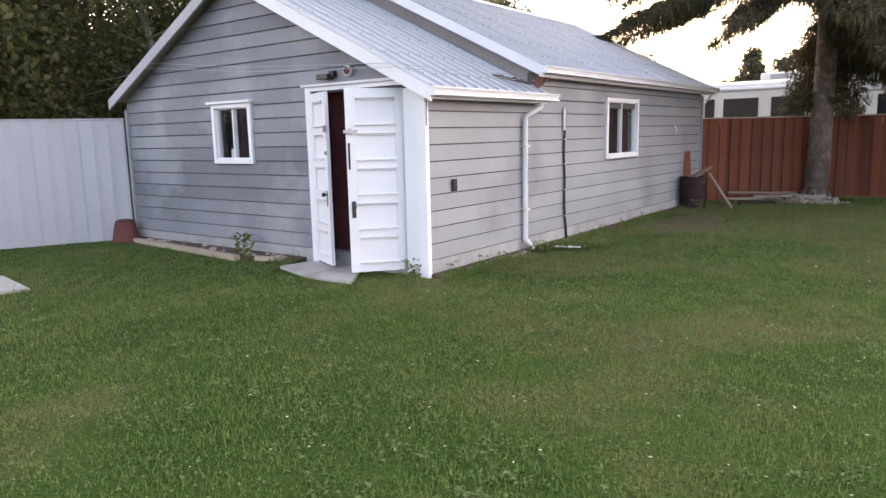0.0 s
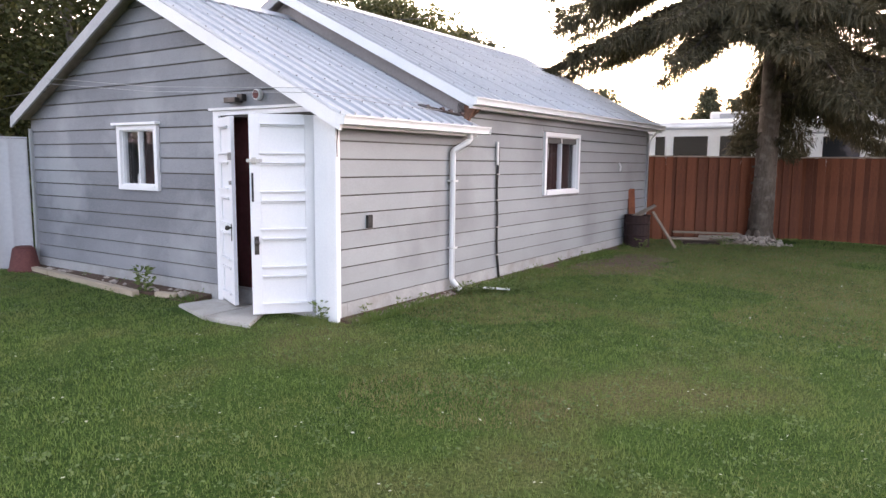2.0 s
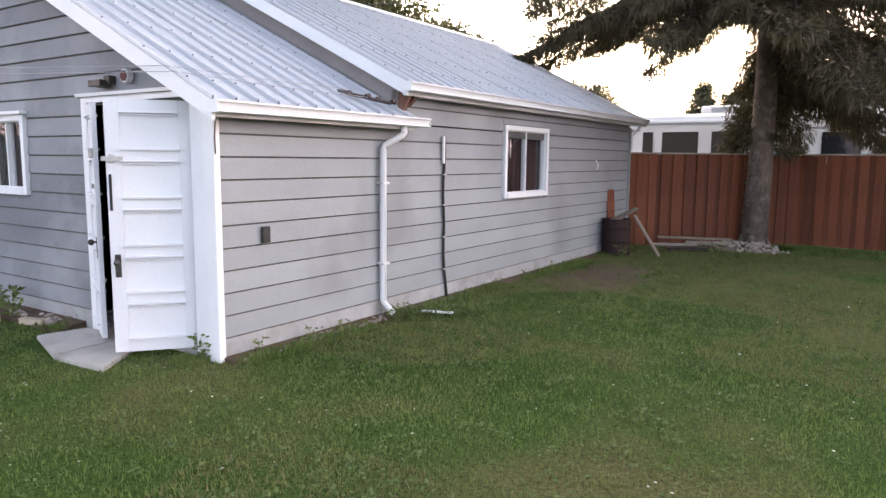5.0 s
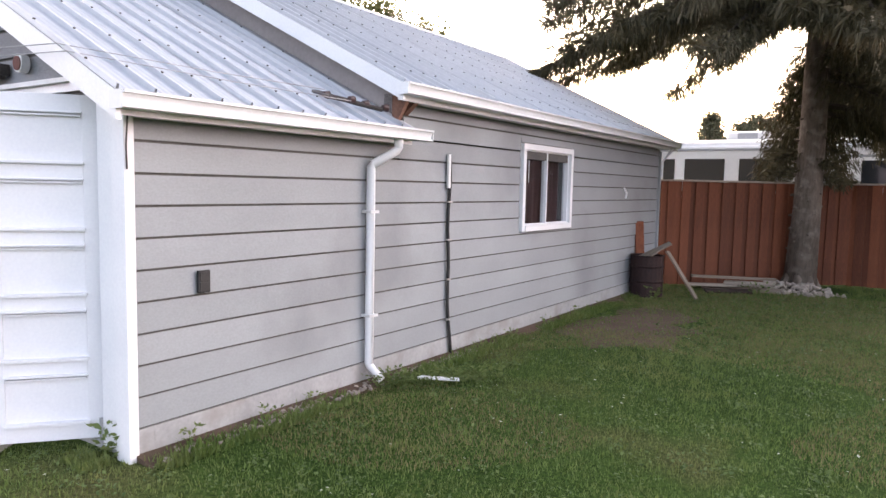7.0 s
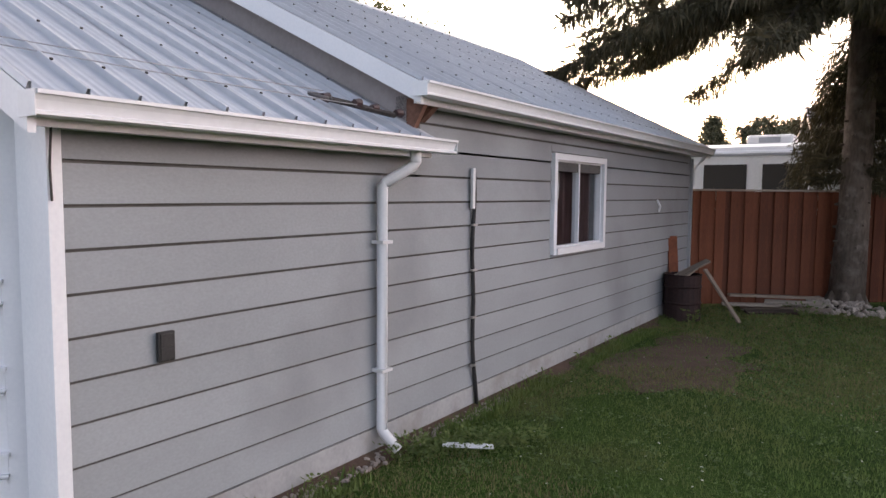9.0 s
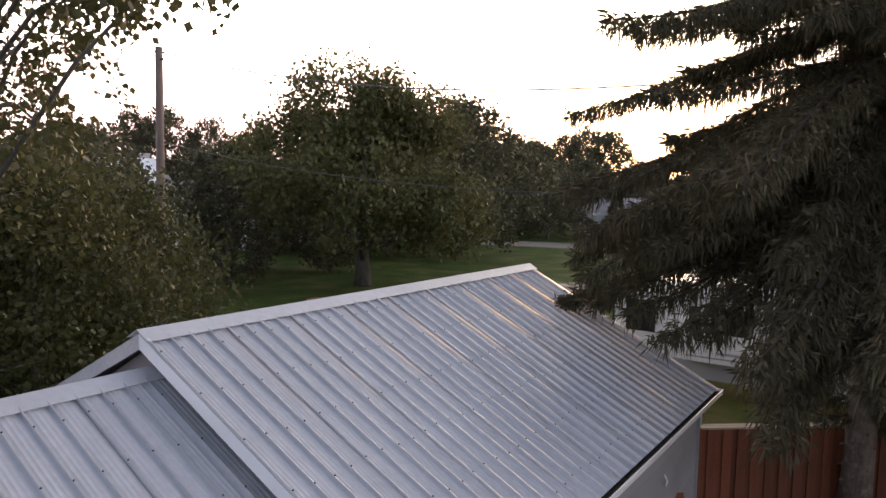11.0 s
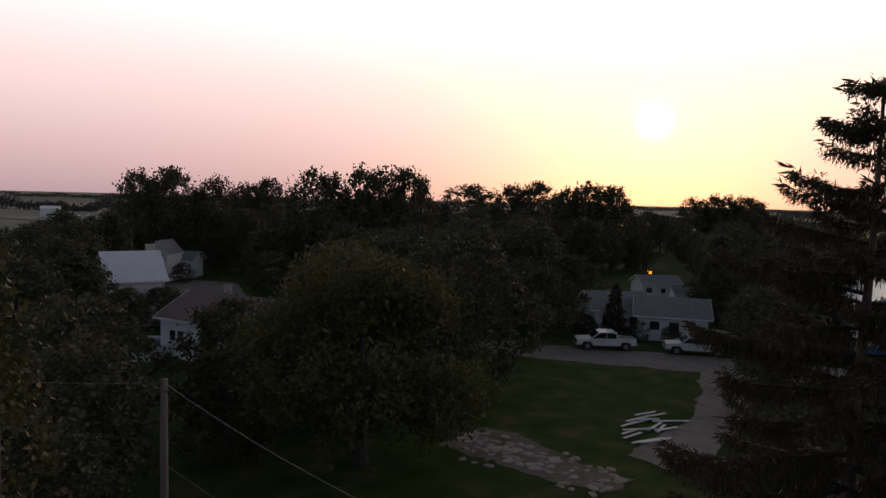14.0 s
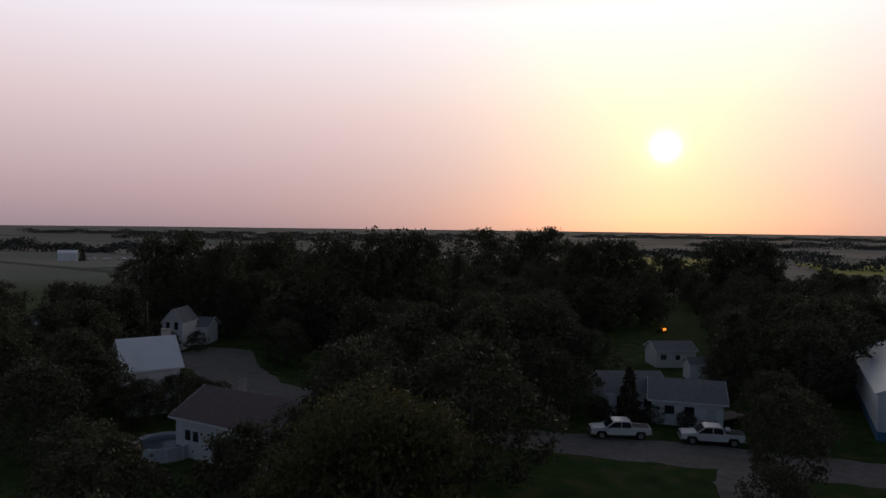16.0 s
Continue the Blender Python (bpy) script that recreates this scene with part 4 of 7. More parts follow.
def front_boards():
    z = 0.176
    while z < LOW_RIDGE - 0.25:
        z1 = z + COURSE

        def ends(zz):
            reach = (LOW_RIDGE - 0.1 - zz) / PITCH
            return max(WEST - 0.01, RIDGE_X - reach), min(-0.0, RIDGE_X + reach)

        lo, hi = ends(z), ends(z1)
        holes = []
        for a0, a1, h0, h1 in ((WIN1[0] - 0.07, WIN1[1] + 0.07, WIN1[2] - 0.07, WIN1[3] + 0.07), (-1.80, 0.06, -1, 1.96), (-1.80, -0.26, 1.96, 2.10)):
            if min(z1, h1) - max(z, h0) > 0.25 * COURSE:
                holes.append((a0, a1))
        for s, e in less((lo[0], lo[1]), holes):
            h0 = hi[0] if s == lo[0] else s
            h1 = hi[1] if e == lo[1] else e
            part("siding_board", board_mesh(s, e, max(h0, s), min(h1, e), z, z1, "front"), M_SIDING_WORN_SHADED, wall_a)
        for a0, a1, h0, h1 in ((WIN1[0] - 0.07, WIN1[1] + 0.07, WIN1[2] - 0.07, WIN1[3] + 0.07), (-1.80, -0.26, -1, 2.12)):
            if z < h1 < z1 and (a0, a1) in [(q[0], q[1]) for q in holes]:
                part("siding_board", board_mesh(a0, a1, a0, a1, h1 - 0.013, z1, "front"), M_SIDING_WORN_SHADED, wall_a)
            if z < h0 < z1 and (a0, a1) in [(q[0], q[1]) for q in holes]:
                part("siding_board", board_mesh(a0, a1, a0, a1, z, h0, "front"), M_SIDING_WORN_SHADED, wall_a)
        z += COURSE


def side_boards():
    z = 0.176
    while z < 2.22:
        z1 = z + COURSE
        start = FY + 0.002 if z1 < 2.0 else SPLIT + 0.1
        top = min(z1, 2.29)
        holes = []
        if min(z1, WIN2[3] + 0.07) - max(z, WIN2[2] - 0.07) > 0.25 * COURSE:
            holes = [(WIN2[0] - 0.07, WIN2[1] + 0.07)]
        for s, e in less((start, BACK), holes):
            part("siding_board", board_mesh(s, e, s, e, z, top, "side"), M_SIDING, wall_b)
        for a0, a1 in holes:
            h0, h1 = WIN2[2] - 0.07, WIN2[3] + 0.07
            if z < h1 < z1:
                part("siding_board", board_mesh(a0, a1, a0, a1, h1 - 0.013, z1, "side"), M_SIDING, wall_b)
            if z < h0 < z1:
                part("siding_board", board_mesh(a0, a1, a0, a1, z, h0, "side"), M_SIDING, wall_b)
        z += COURSE


front_boards()
side_boards()

# ---- yard: fences ----
def ribbed_fence():
    """White sheet-metal fence that meets the garage's west corner and runs towards the camera's side."""
    f = tagged(empty("metal_fence"), "tall white ribbed sheet-metal fence beside the garage", "fence")
    a, b = Vector((-5.87, -0.30, 0)), Vector((-7.6, -3.9, 0))
    way = (b - a).normalized()
    turn = math.degrees(math.atan2(way.y, way.x))
    total, w = (b - a).length, 0.62
    prof = []
    for k in range(3):
        o = k * w / 3
        prof += [(o, 0), (o + 0.02, 0.010), (o + 0.045, 0.010), (o + 0.065, 0)]
    prof.append((w, 0))
    v = [(s, d, z) for s, d in prof for z in (0.02, 1.86)]
    me = mesh_of("sheet", v, [(2 * i, 2 * i + 2, 2 * i + 3, 2 * i + 1) for i in range(len(prof) - 1)])
    for k in range(int(total / w) + 1):
        ob = put("sheet", me, M_FENCE_WHITE, f)
        ob.matrix_basis = Matrix.Translation(a + way * k * w) @ pose(0, 0, 0.005 * (k % 2), 0, 0, turn)
    for z in (0.35, 1.5):
        ob = part("rail", boxes((0, total, -0.06, -0.002, z, z + 0.09)), M_WOOD_GREY, f)
        ob.matrix_basis = Matrix.Translation(a) @ pose(0, 0, 0, 0, 0, turn)
    ob = part("top_cap", boxes((0, total, -0.03, 0.03, 1.865, 1.885)), M_FENCE_WHITE, f)
    ob.matrix_basis = Matrix.Translation(a) @ pose(0, 0, 0, 0, 0, turn)


ribbed_fence()


def plank_fence(name, a, b, height, label, seed, plank=0.145, mat=None):
    """A board fence: overlapping upright planks on rails and posts, with a flat cap."""
    r = rng_of(seed)
    f = tagged(empty(name), label, "fence")
    a, b = Vector((*a, 0)), Vector((*b, 0))
    way, total = (b - a).normalized(), (b - a).length
    turn = math.degrees(math.atan2(way.y, way.x))
    base = Matrix.Translation(a) @ pose(0, 0, 0, 0, 0, turn)
    meshes = []
    for k in range(5):
        bm = boxes((-plank / 2, plank / 2, -0.011, 0.011, 0.0, height - 0.028 - 0.002 * k), bevel=0.004)
        me = bpy.data.meshes.new("plank")
        bm.to_mesh(me)
        bm.free()
        meshes.append(me)
    n = int(total / (plank * 0.80))
    for k in range(n):
        ob = put("plank", meshes[int(r.integers(5))], mat or M_FENCE_RED, f)
        ob.matrix_basis = base @ pose((k + 0.5) * total / n, -0.035 - 0.028 * (k % 2) + r.normal(0, 0.002), 0.03, 0, r.normal(0, 0.35), r.normal(0, 0.8))
    for z in (0.3, 0.95, height - 0.25):
        ob = part("rail", boxes((0, total, 0.0, 0.04, z, z + 0.09)), mat or M_FENCE_RED, f)
        ob.matrix_basis = base
    for k in range(int(total / 2.4) + 1):
        ob = part("post", boxes((-0.045, 0.045, 0.04, 0.13, 0, height)), mat or M_FENCE_RED, f)
        ob.matrix_basis = base @ pose(min(k * 2.4 + 0.05, total - 0.05), 0, 0)
    ob = part("cap_rail", boxes((0, total, -0.08, 0.10, height, height + 0.03), bevel=0.004), mat or M_WOOD_GREY, f, "weathered cap board")
    ob.matrix_basis = base
    return f


plank_fence("plank_fence", (0.02, 9.12), (2.6, 11.3), 1.73, "red-brown stained plank fence behind the garage", 11)
plank_fence("plank_fence", (2.6, 11.3), (9.8, 10.2), 1.73, "red-brown stained plank fence along the yard", 12)
plank_fence("picket_fence", (-14.0, 9.55), (-5.9, 8.75), 1.25, "low weathered grey board fence behind the garage", 14, 0.10, M_SCRAP)
plank_fence("plank_fence", (9.8, 10.2), (12.5, 3.0), 1.73, "red-brown stained plank fence along the yard", 13)


# ---- trees ----
def mesh_tree_parts(limbs, centres, r, leaf_len, leaf_wid, per, spread, droop, mat_bark, mat_leaf, sides=7):
    """Trunk and limbs as tubes, and a crown of single leaves in clumps."""
    bm = bmesh.new()
    for path, radii in limbs:
        tube(bm, path, radii, sides)
    me_t = bpy.data.meshes.new("trunk")
    bm.to_mesh(me_t)
    bm.free()
    me_t.polygons.foreach_set("use_smooth", [True] * len(me_t.polygons))
    me_t.materials.append(mat_bark)
    c = np.repeat(np.asarray(centres)[:, :3], per, axis=0)
    size = np.repeat(np.asarray(centres)[:, 3:4], per, axis=0)
    p = c + r.normal(0, 1, c.shape) * size * spread
    way = unit(r.normal(0, 1, c.shape) + np.array([0, 0, -droop]))
    up = unit(r.normal(0, 1, c.shape))
    k = r.uniform(0.6, 1.3, len(p))
    v, f = quads_at(p, way, up, leaf_len * k, leaf_wid * k)
    me_c = mesh_of("crown", v, f)
    me_c.materials.append(mat_leaf)
    return me_t, me_c


def as_tree(name, me_t, me_c, at, label, turn=0.0, scale=(1, 1, 1), category="tree"):
    t = new(name)
    t.matrix_basis = pose(*at, 0, 0, turn) @ Matrix.Diagonal((*scale, 1))
    tagged(t, label, category)
    for part_name, me in (("trunk", me_t), ("crown", me_c)):
        ob = new(part_name, me)
        ob.parent = t
    return t


def crown_shape(kind, u):
    """Relative width of a crown at the relative height u."""
    if kind in ("round", "lobed"):
        return math.sqrt(max(0.0, 1 - (2 * u - 0.9) ** 2 / 1.25))
    if kind == "tall":
        return max(0.0, math.sin(math.pi * min(1, u * 0.8 + 0.17)) ** 0.8) * (1 - 0.35 * u)
    return 0.22 + 0.95 * (1 - u) * min(1, 0.5 + 2.5 * u)


def broadleaf(seed, height, base, radius, kind, clumps, per, leaf_len, leaf_wid, mat_bark, mat_leaf, trunk=0.25, droop=0.4, shell=0.62, spread=0.28, clump=1.0, lean=0.0):
    r = rng_of(seed)
    centres, limbs = [], []
    top = Vector((lean, 0, height))
    fork = base * 0.8 + 0.4
    spine = [Vector((lean * (z / height) ** 2 + r.normal(0, 0.01) * z, r.normal(0, 0.012) * z, z)) for z in np.linspace(0, height * 0.86, 8)]
    limbs.append((spine, [trunk * (1.25 if k == 0 else 1) * (1 - 0.125 * k) for k in range(8)]))
    lobes = [(r.uniform(0, 2 * math.pi), r.uniform(0.75, 1.18)) for _ in range(7)]
    for i in range(clumps):
        u = min(1, max(0.0, r.beta(1.35, 1.25)))
        a = r.uniform(0, 2 * math.pi)
        bulge = 0.78 + 0.3 * max(0, *(math.cos(a - la) * s for la, s in lobes[:4])) * (0.7 + 0.3 * math.sin(u * 9 + lobes[0][0]))
        w = crown_shape(kind, u) * radius * bulge * (1 + 0.42 * noise.noise(Vector((1.6 * math.cos(a), 1.6 * math.sin(a), 3.2 * u + seed))))
        f = shell + (1 - shell) * math.sqrt(r.uniform(0, 1))
        if r.uniform() < 0.22:
            f = r.uniform(0.15, shell)
        z = base + u * (height - base) * 0.97
        x0 = lean * (z / height) ** 2
        p = (x0 + math.cos(a) * w * f, math.sin(a) * w * f, z)
        if kind == "lobed":
            # several rounded boughs heaped together
            k = int(r.integers(15))
            la, lu = k * 2.4 + 0.3 * math.sin(k * 5.1), (0.18 + 0.62 * ((k * 0.618) % 1)) if k < 12 else 0.82
            ld = radius * (0.62 if k < 12 else 0.22) * (1.05 - 0.35 * lu)
            size = radius * (0.38 + 0.08 * math.sin(k * 3.7))
            d = unit(r.normal(0, 1, 3)) * (0.4 + 0.6 * math.sqrt(r.uniform(0, 1))) * size
            p = (math.cos(la) * ld + d[0], math.sin(la) * ld + d[1], base + lu * (height - base) * 0.97 + 0.8 * d[2])
        centres.append((float(p[0]), float(p[1]), float(p[2]), clump * r.uniform(0.7, 1.35)))
    for i in range(0, clumps, max(1, clumps // 26)):
        x, y, z, _ = centres[i]
        start_z = max(fork * 0.6, min(height * 0.7, z - math.hypot(x, y) * r.uniform(0.5, 0.9)))
        x0 = lean * (start_z / height) ** 2
        mid = Vector((x0 + (x - x0) * 0.5, y * 0.5, start_z + (z - start_z) * 0.62))
        thick = trunk * 0.42 * (1 - start_z / height)
        limbs.append(([Vector((x0, 0, start_z)), mid, Vector((x, y, z))], [thick, thick * 0.6, 0.012]))
    return mesh_tree_parts(limbs, centres, r, leaf_len, leaf_wid, per, spread, droop, mat_bark, mat_leaf)


# the round tree on the neighbouring lawn
me_t, me_c = broadleaf(21, 11.2, 2.2, 7.2, "lobed", 800, 46, 0.27, 0.17, M_BARK_GREY, M_LEAF_ELM, 0.42, 0.5, 0.66, 0.34, 1.2)
as_tree("broadleaf_tree", me_t, me_c, (-22.0, 26.7, 0), "large round dark green tree standing on the lawn", 40)

# poplar behind the garage's west side, with low growth round it
me_t, me_c = broadleaf(22, 13.6, 2.6, 3.5, "cone", 260, 52, 0.13, 0.10, M_BARK_GREY, M_LEAF_BUSH, 0.17, 1.0, 0.35, 0.34, 0.85, lean=-0.5)
as_tree("poplar_tree", me_t, me_c, (-9.0, 2.2, 0), "young poplar with yellow-green leaves beside the garage", 15, (0.9, 0.9, 0.62))


def overhanging_poplar():
    """A slender poplar west of the garage: an upright leader, and lower limbs that hang over the roof."""
    r = rng_of(25)
    base = Vector((-6.55, 1.4, 0))
    spine = [(-6.55, 1.4, 0), (-6.45, 1.45, 2.2), (-6.2, 1.5, 4.2), (-5.85, 1.65, 6.5), (-5.75, 1.8, 9.0), (-5.85, 1.9, 13.6)]
    limbs = [([Vector(p) - base for p in spine], [0.14, 0.12, 0.10, 0.075, 0.03, 0.006])]
    centres = []
    for c, size, n in (((-5.5, 1.6, 7.6), (1.7, 1.8, 2.5), 120), ((-6.45, 1.9, 11.3), (0.7, 0.8, 2.6), 60), ((-3.2, 1.75, 7.6), (1.05, 0.8, 0.6), 42), ((-4.3, 2.0, 8.3), (1.0, 0.9, 0.9), 14)):
        for k in range(n):
            d = unit(r.normal(0, 1, 3)) * r.uniform(0.25, 1.0) ** 0.5
            p = Vector([c[i] + d[i] * size[i] for i in range(3)]) - base
            drift = Vector((r.normal(0, 0.07), r.normal(0, 0.07), -0.10))
            for q in range(5):
                centres.append((*(p + drift * q), r.uniform(0.3, 0.55)))
            if k % 11 == 0:
                z0 = min(12.5, max(4.2 + r.uniform(0, 2.2), p.z - 1.2 * math.hypot(p.x - 0.7, p.y)))
                x0 = float(np.interp(z0, (0, 4.2, 6.5, 13.6), (0, 0.35, 0.7, 0.7)))
                a = Vector((x0, 0.25, z0))
                limbs.append(([a, a.lerp(p, 0.55) + Vector((0, 0, 0.25)), p], [0.04, 0.022, 0.006]))
    shoot = [Vector(p) - base for p in ((-5.8, 1.7, 6.8), (-4.0, 1.7, 7.4), (-2.9, 1.6, 8.3), (-2.4, 1.4, 9.4), (-2.05, 1.15, 10.6))]
    limbs.append((shoot, [0.06, 0.045, 0.032, 0.02, 0.006]))
    for k in range(54):
        s = r.uniform(2.6, 4.0)
        i = min(3, int(s))
        p = shoot[i].lerp(shoot[i + 1], s - i)
        q = p + Vector((r.normal(-0.14, 0.16), r.normal(0, 0.2), r.normal(-0.08, 0.14)))
        for f in (0.5, 0.8, 1.1):
            centres.append((*(p.lerp(q, f) - Vector((0, 0, 0.08 * f))), r.uniform(0.22, 0.34)))
        limbs.append(([p, q], [0.010, 0.004]))
    me_t, me_c = mesh_tree_parts(limbs, centres, r, 0.092, 0.072, 11, np.array([0.24, 0.24, 0.30]), 1.1, M_BARK_GREY, M_LEAF_BIRCH, 6)
    as_tree("poplar_tree", me_t, me_c, tuple(base), "slender poplar whose leafy limbs hang over the garage roof")


overhanging_poplar()
me_t, me_c = broadleaf(23, 5.4, 0.3, 2.5, "round", 230, 90, 0.11, 0.08, M_BARK_GREY, M_LEAF_BUSH, 0.1, 0.7, 0.5, 0.36, 0.95)
as_tree("leafy_bush", me_t, me_c, (-11.6, 6.3, 0), "dense leafy bush below the utility pole", 100, category="bush")
as_tree("leafy_bush", me_t, me_c, (-9.2, 3.9, 0), "dense leafy bush behind the garage", 220, (0.85, 0.85, 1.0), category="bush")
as_tree("leafy_bush", me_t, me_c, (-13.5, 3.2, 0), "tall dense leafy bush behind the garage", 300, (1.1, 1.1, 1.25), category="bush")
me_t, me_c = broadleaf(24, 9.2, 1.0, 4.0, "tall", 240, 56, 0.16, 0.11, M_BARK_GREY, M_LEAF_YARD, 0.2, 0.6, 0.5, 0.36, 1.1)
as_tree("broadleaf_tree", me_t, me_c, (-12.2, -0.6, 0), "dense tree behind the white fence", 0)
as_tree("broadleaf_tree", me_t, me_c, (-15.8, 1.8, 0), "dense tree behind the white fence", 130, (1.0, 1.0, 0.8))
as_tree("broadleaf_tree", me_t, me_c, (-17.5, -3.0, 0), "dense tree behind the white fence", 250, (1.1, 1.1, 1.0))


def spruce(at, height, seed):
    """An old spruce: a straight knotty trunk, tiers of long drooping boughs, and side twigs with hanging fingers of needles."""
    r = rng_of(seed)
    bm, twigs = bmesh.new(), bmesh.new()
    tube(bm, [(0.02 * math.sin(z), 0.02 * math.cos(z * 0.7), z) for z in np.linspace(0, height - 0.35, 14)],
         [0.26, 0.215] + [0.205 * (1 - k / 12.5) + 0.012 for k in range(1, 13)], 14)
    for k in range(7):
        a = k * 0.9 + 0.2
        tube(bm, [(0.17 * math.cos(a), 0.17 * math.sin(a), 0.22), (0.26 * math.cos(a), 0.26 * math.sin(a), 0.06), (0.38 * math.cos(a), 0.38 * math.sin(a), -0.05)], [0.08, 0.06, 0.03], 7)
    for k in range(60):
        # stubs of lost branches
        a, z = k * 2.4, 0.5 + 0.042 * k
        tube(bm, [(0.17 * math.cos(a), 0.17 * math.sin(a), z), (0.245 * math.cos(a), 0.245 * math.sin(a), z - 0.01)], [0.028, 0.016], 5)
    starts, ways, lengths, widths = [], [], [], []

    def fingers(p, n, way, down, long, wide, loose):
        starts.append(p + r.normal(0, loose, (n, 3)))
        ways.append(np.asarray(way) * r.uniform(0.3, 1.0, (n, 1)) + r.normal(0, 0.22, (n, 3)) + np.array([0, 0, -1.0]) * down * r.uniform(0.5, 1.2, (n, 1)))
        lengths.append(long * r.uniform(0.55, 1.25, n))
        widths.append(wide * r.uniform(0.6, 1.3, n))

    def bough(z, a, length, rise, fall):
        out, side = np.array([math.cos(a), math.sin(a), 0]), np.array([-math.sin(a), math.cos(a), 0])
        bend = r.normal(0, 0.10)

        def along(s):
            return np.array([0, 0, z]) + out * length * s + side * length * bend * s * s + np.array([0, 0, length * (rise * s - fall * s ** 1.5 + 0.30 * max(0, s - 0.72) ** 1.3)])

        tube(twigs, [tuple(along(q / 6)) for q in range(7)], [(0.012 + 0.011 * length) * (1 - 0.88 * q / 6) for q in range(7)], 5)
        n = int(length / 0.10) + 3
        for k in range(n):
            s = 0.10 + 0.90 * (k + r.uniform(0, 0.8)) / n
            p = along(s)
            for sg in (-1, 1):
                reach = (0.12 + 0.30 * length * s ** 0.6 * (1.06 - s)) * r.uniform(0.55, 1.15)
                way = unit(side * sg * 0.85 + out * 0.62 + np.array([0, 0, -0.10 - 0.25 * r.uniform()]))
                steps = max(2, int(reach / 0.13))
                for q in range(steps):
                    f = (q + r.uniform()) / steps
                    at_twig = p + way * reach * f + np.array([0, 0, -0.22 * reach * f * f])
                    hang = (0.13 + 0.24 * min(1, length / 3.0)) * (1.1 - 0.55 * f)
                    fingers(at_twig, 7, way * 0.35, 1.0, 0.78 * hang, 0.020, 0.05)
                    fingers(at_twig, 4, way * 0.9 + out * 0.3, 0.12, 0.14, 0.024, 0.03)
            fingers(p, 3, out * 0.8, 0.25, 0.18, 0.05, 0.03)
        fingers(along(1.0), 12, out * 1.0 + np.array([0, 0, 0.25]), 0.15, 0.20, 0.045, 0.05)

    z = 3.0
    while z < height - 0.15:
        reach = float(np.interp(z, (3.0, 4.0, 5.0, 7.0, 9.0, 11.0, 12.5, 13.5, 14.5, 15.5, height), (3.6, 4.3, 4.6, 4.45, 3.95, 2.95, 2.3, 1.95, 1.5, 1.0, 0.12)))
        count = 8 if z < 11 else 6 if z < height - 2 else 5
        a0 = r.uniform(0, 6.3)
        for k in range(count):
            a = (a0 + 6.283 * k / count + r.normal(0, 0.2)) % 6.283
            # the low boughs on the house's side are gone
            lowest = float(np.interp(math.degrees(a), (0, 120, 150, 175, 262, 280, 295, 360), (3.0, 3.0, 4.6, 5.1, 5.1, 4.0, 3.2, 3.0)))
            if z < lowest:
                continue
            length = reach * (r.uniform(0.80, 1.12) if r.uniform() < 0.65 else r.uniform(0.5, 0.8))
            steep = float(np.interp(z, (3.0, 5.0, 8.0, 10.0, 12.0, 15.0), (0.50, 0.46, 0.36, 0.22, 0.06, -0.10)))
            bough(z + r.normal(0, 0.10), a, length, r.uniform(0.0, 0.18), steep * r.uniform(0.75, 1.3))
        z += (0.36 if z < 7.5 else 0.46 if z < 11 else 0.40) + 0.12 * r.uniform()
    for k in range(20):
        # a full skirt over the garage's corner
        bough(5.15 + 0.75 * (k % 3) + r.normal(0, 0.08), radians(186 + 3.85 * k), r.uniform(4.0, 4.75), r.uniform(0.06, 0.12), r.uniform(0.46, 0.56))
    for k in range(9):
        # long boughs hanging low on the lawn's side
        bough(4.85 + 0.28 * (k % 3) + r.normal(0, 0.08), radians(258 + 4.8 * k), r.uniform(4.4, 5.3), r.uniform(0.06, 0.12), r.uniform(0.46, 0.53))
    for k in range(5):
        # tufts low on the trunk
        bough(1.9 + 0.12 * k, (0.3, 3.4, 5.9, 3.1, 0.6)[k], r.uniform(0.35, 0.55), 0.02, 0.30)
    me_t = bpy.data.meshes.new("trunk")
    bm.to_mesh(me_t)
    bm.free()
    me_t.polygons.foreach_set("use_smooth", [True] * len(me_t.polygons))
    me_t.materials.append(M_BARK)
    ways = unit(np.concatenate(ways))
    v, f = quads_at(np.concatenate(starts), ways, unit(r.normal(0, 1, ways.shape)), np.concatenate(lengths), np.concatenate(widths))
    me_c = mesh_of("needles", v, f)
    me_c.materials.append(M_NEEDLE)
    me_b = bpy.data.meshes.new("branches")
    twigs.to_mesh(me_b)
    twigs.free()
    me_b.materials.append(M_TWIG)
    t = tagged(empty("spruce_tree", at), "tall old spruce with drooping dark needle branches and bare lower trunk", "tree")
    t.matrix_basis = pose(*at, 0, 1.1, 0)
    for nm, me in (("trunk", me_t), ("branch_work", me_b), ("needles", me_c)):
        ob = new(nm, me)
        ob.parent = t
        if nm != "trunk":
            ob["kind"] = "stuff"
    return t


spruce((2.0, 10.35, 0), 16.9, 31)


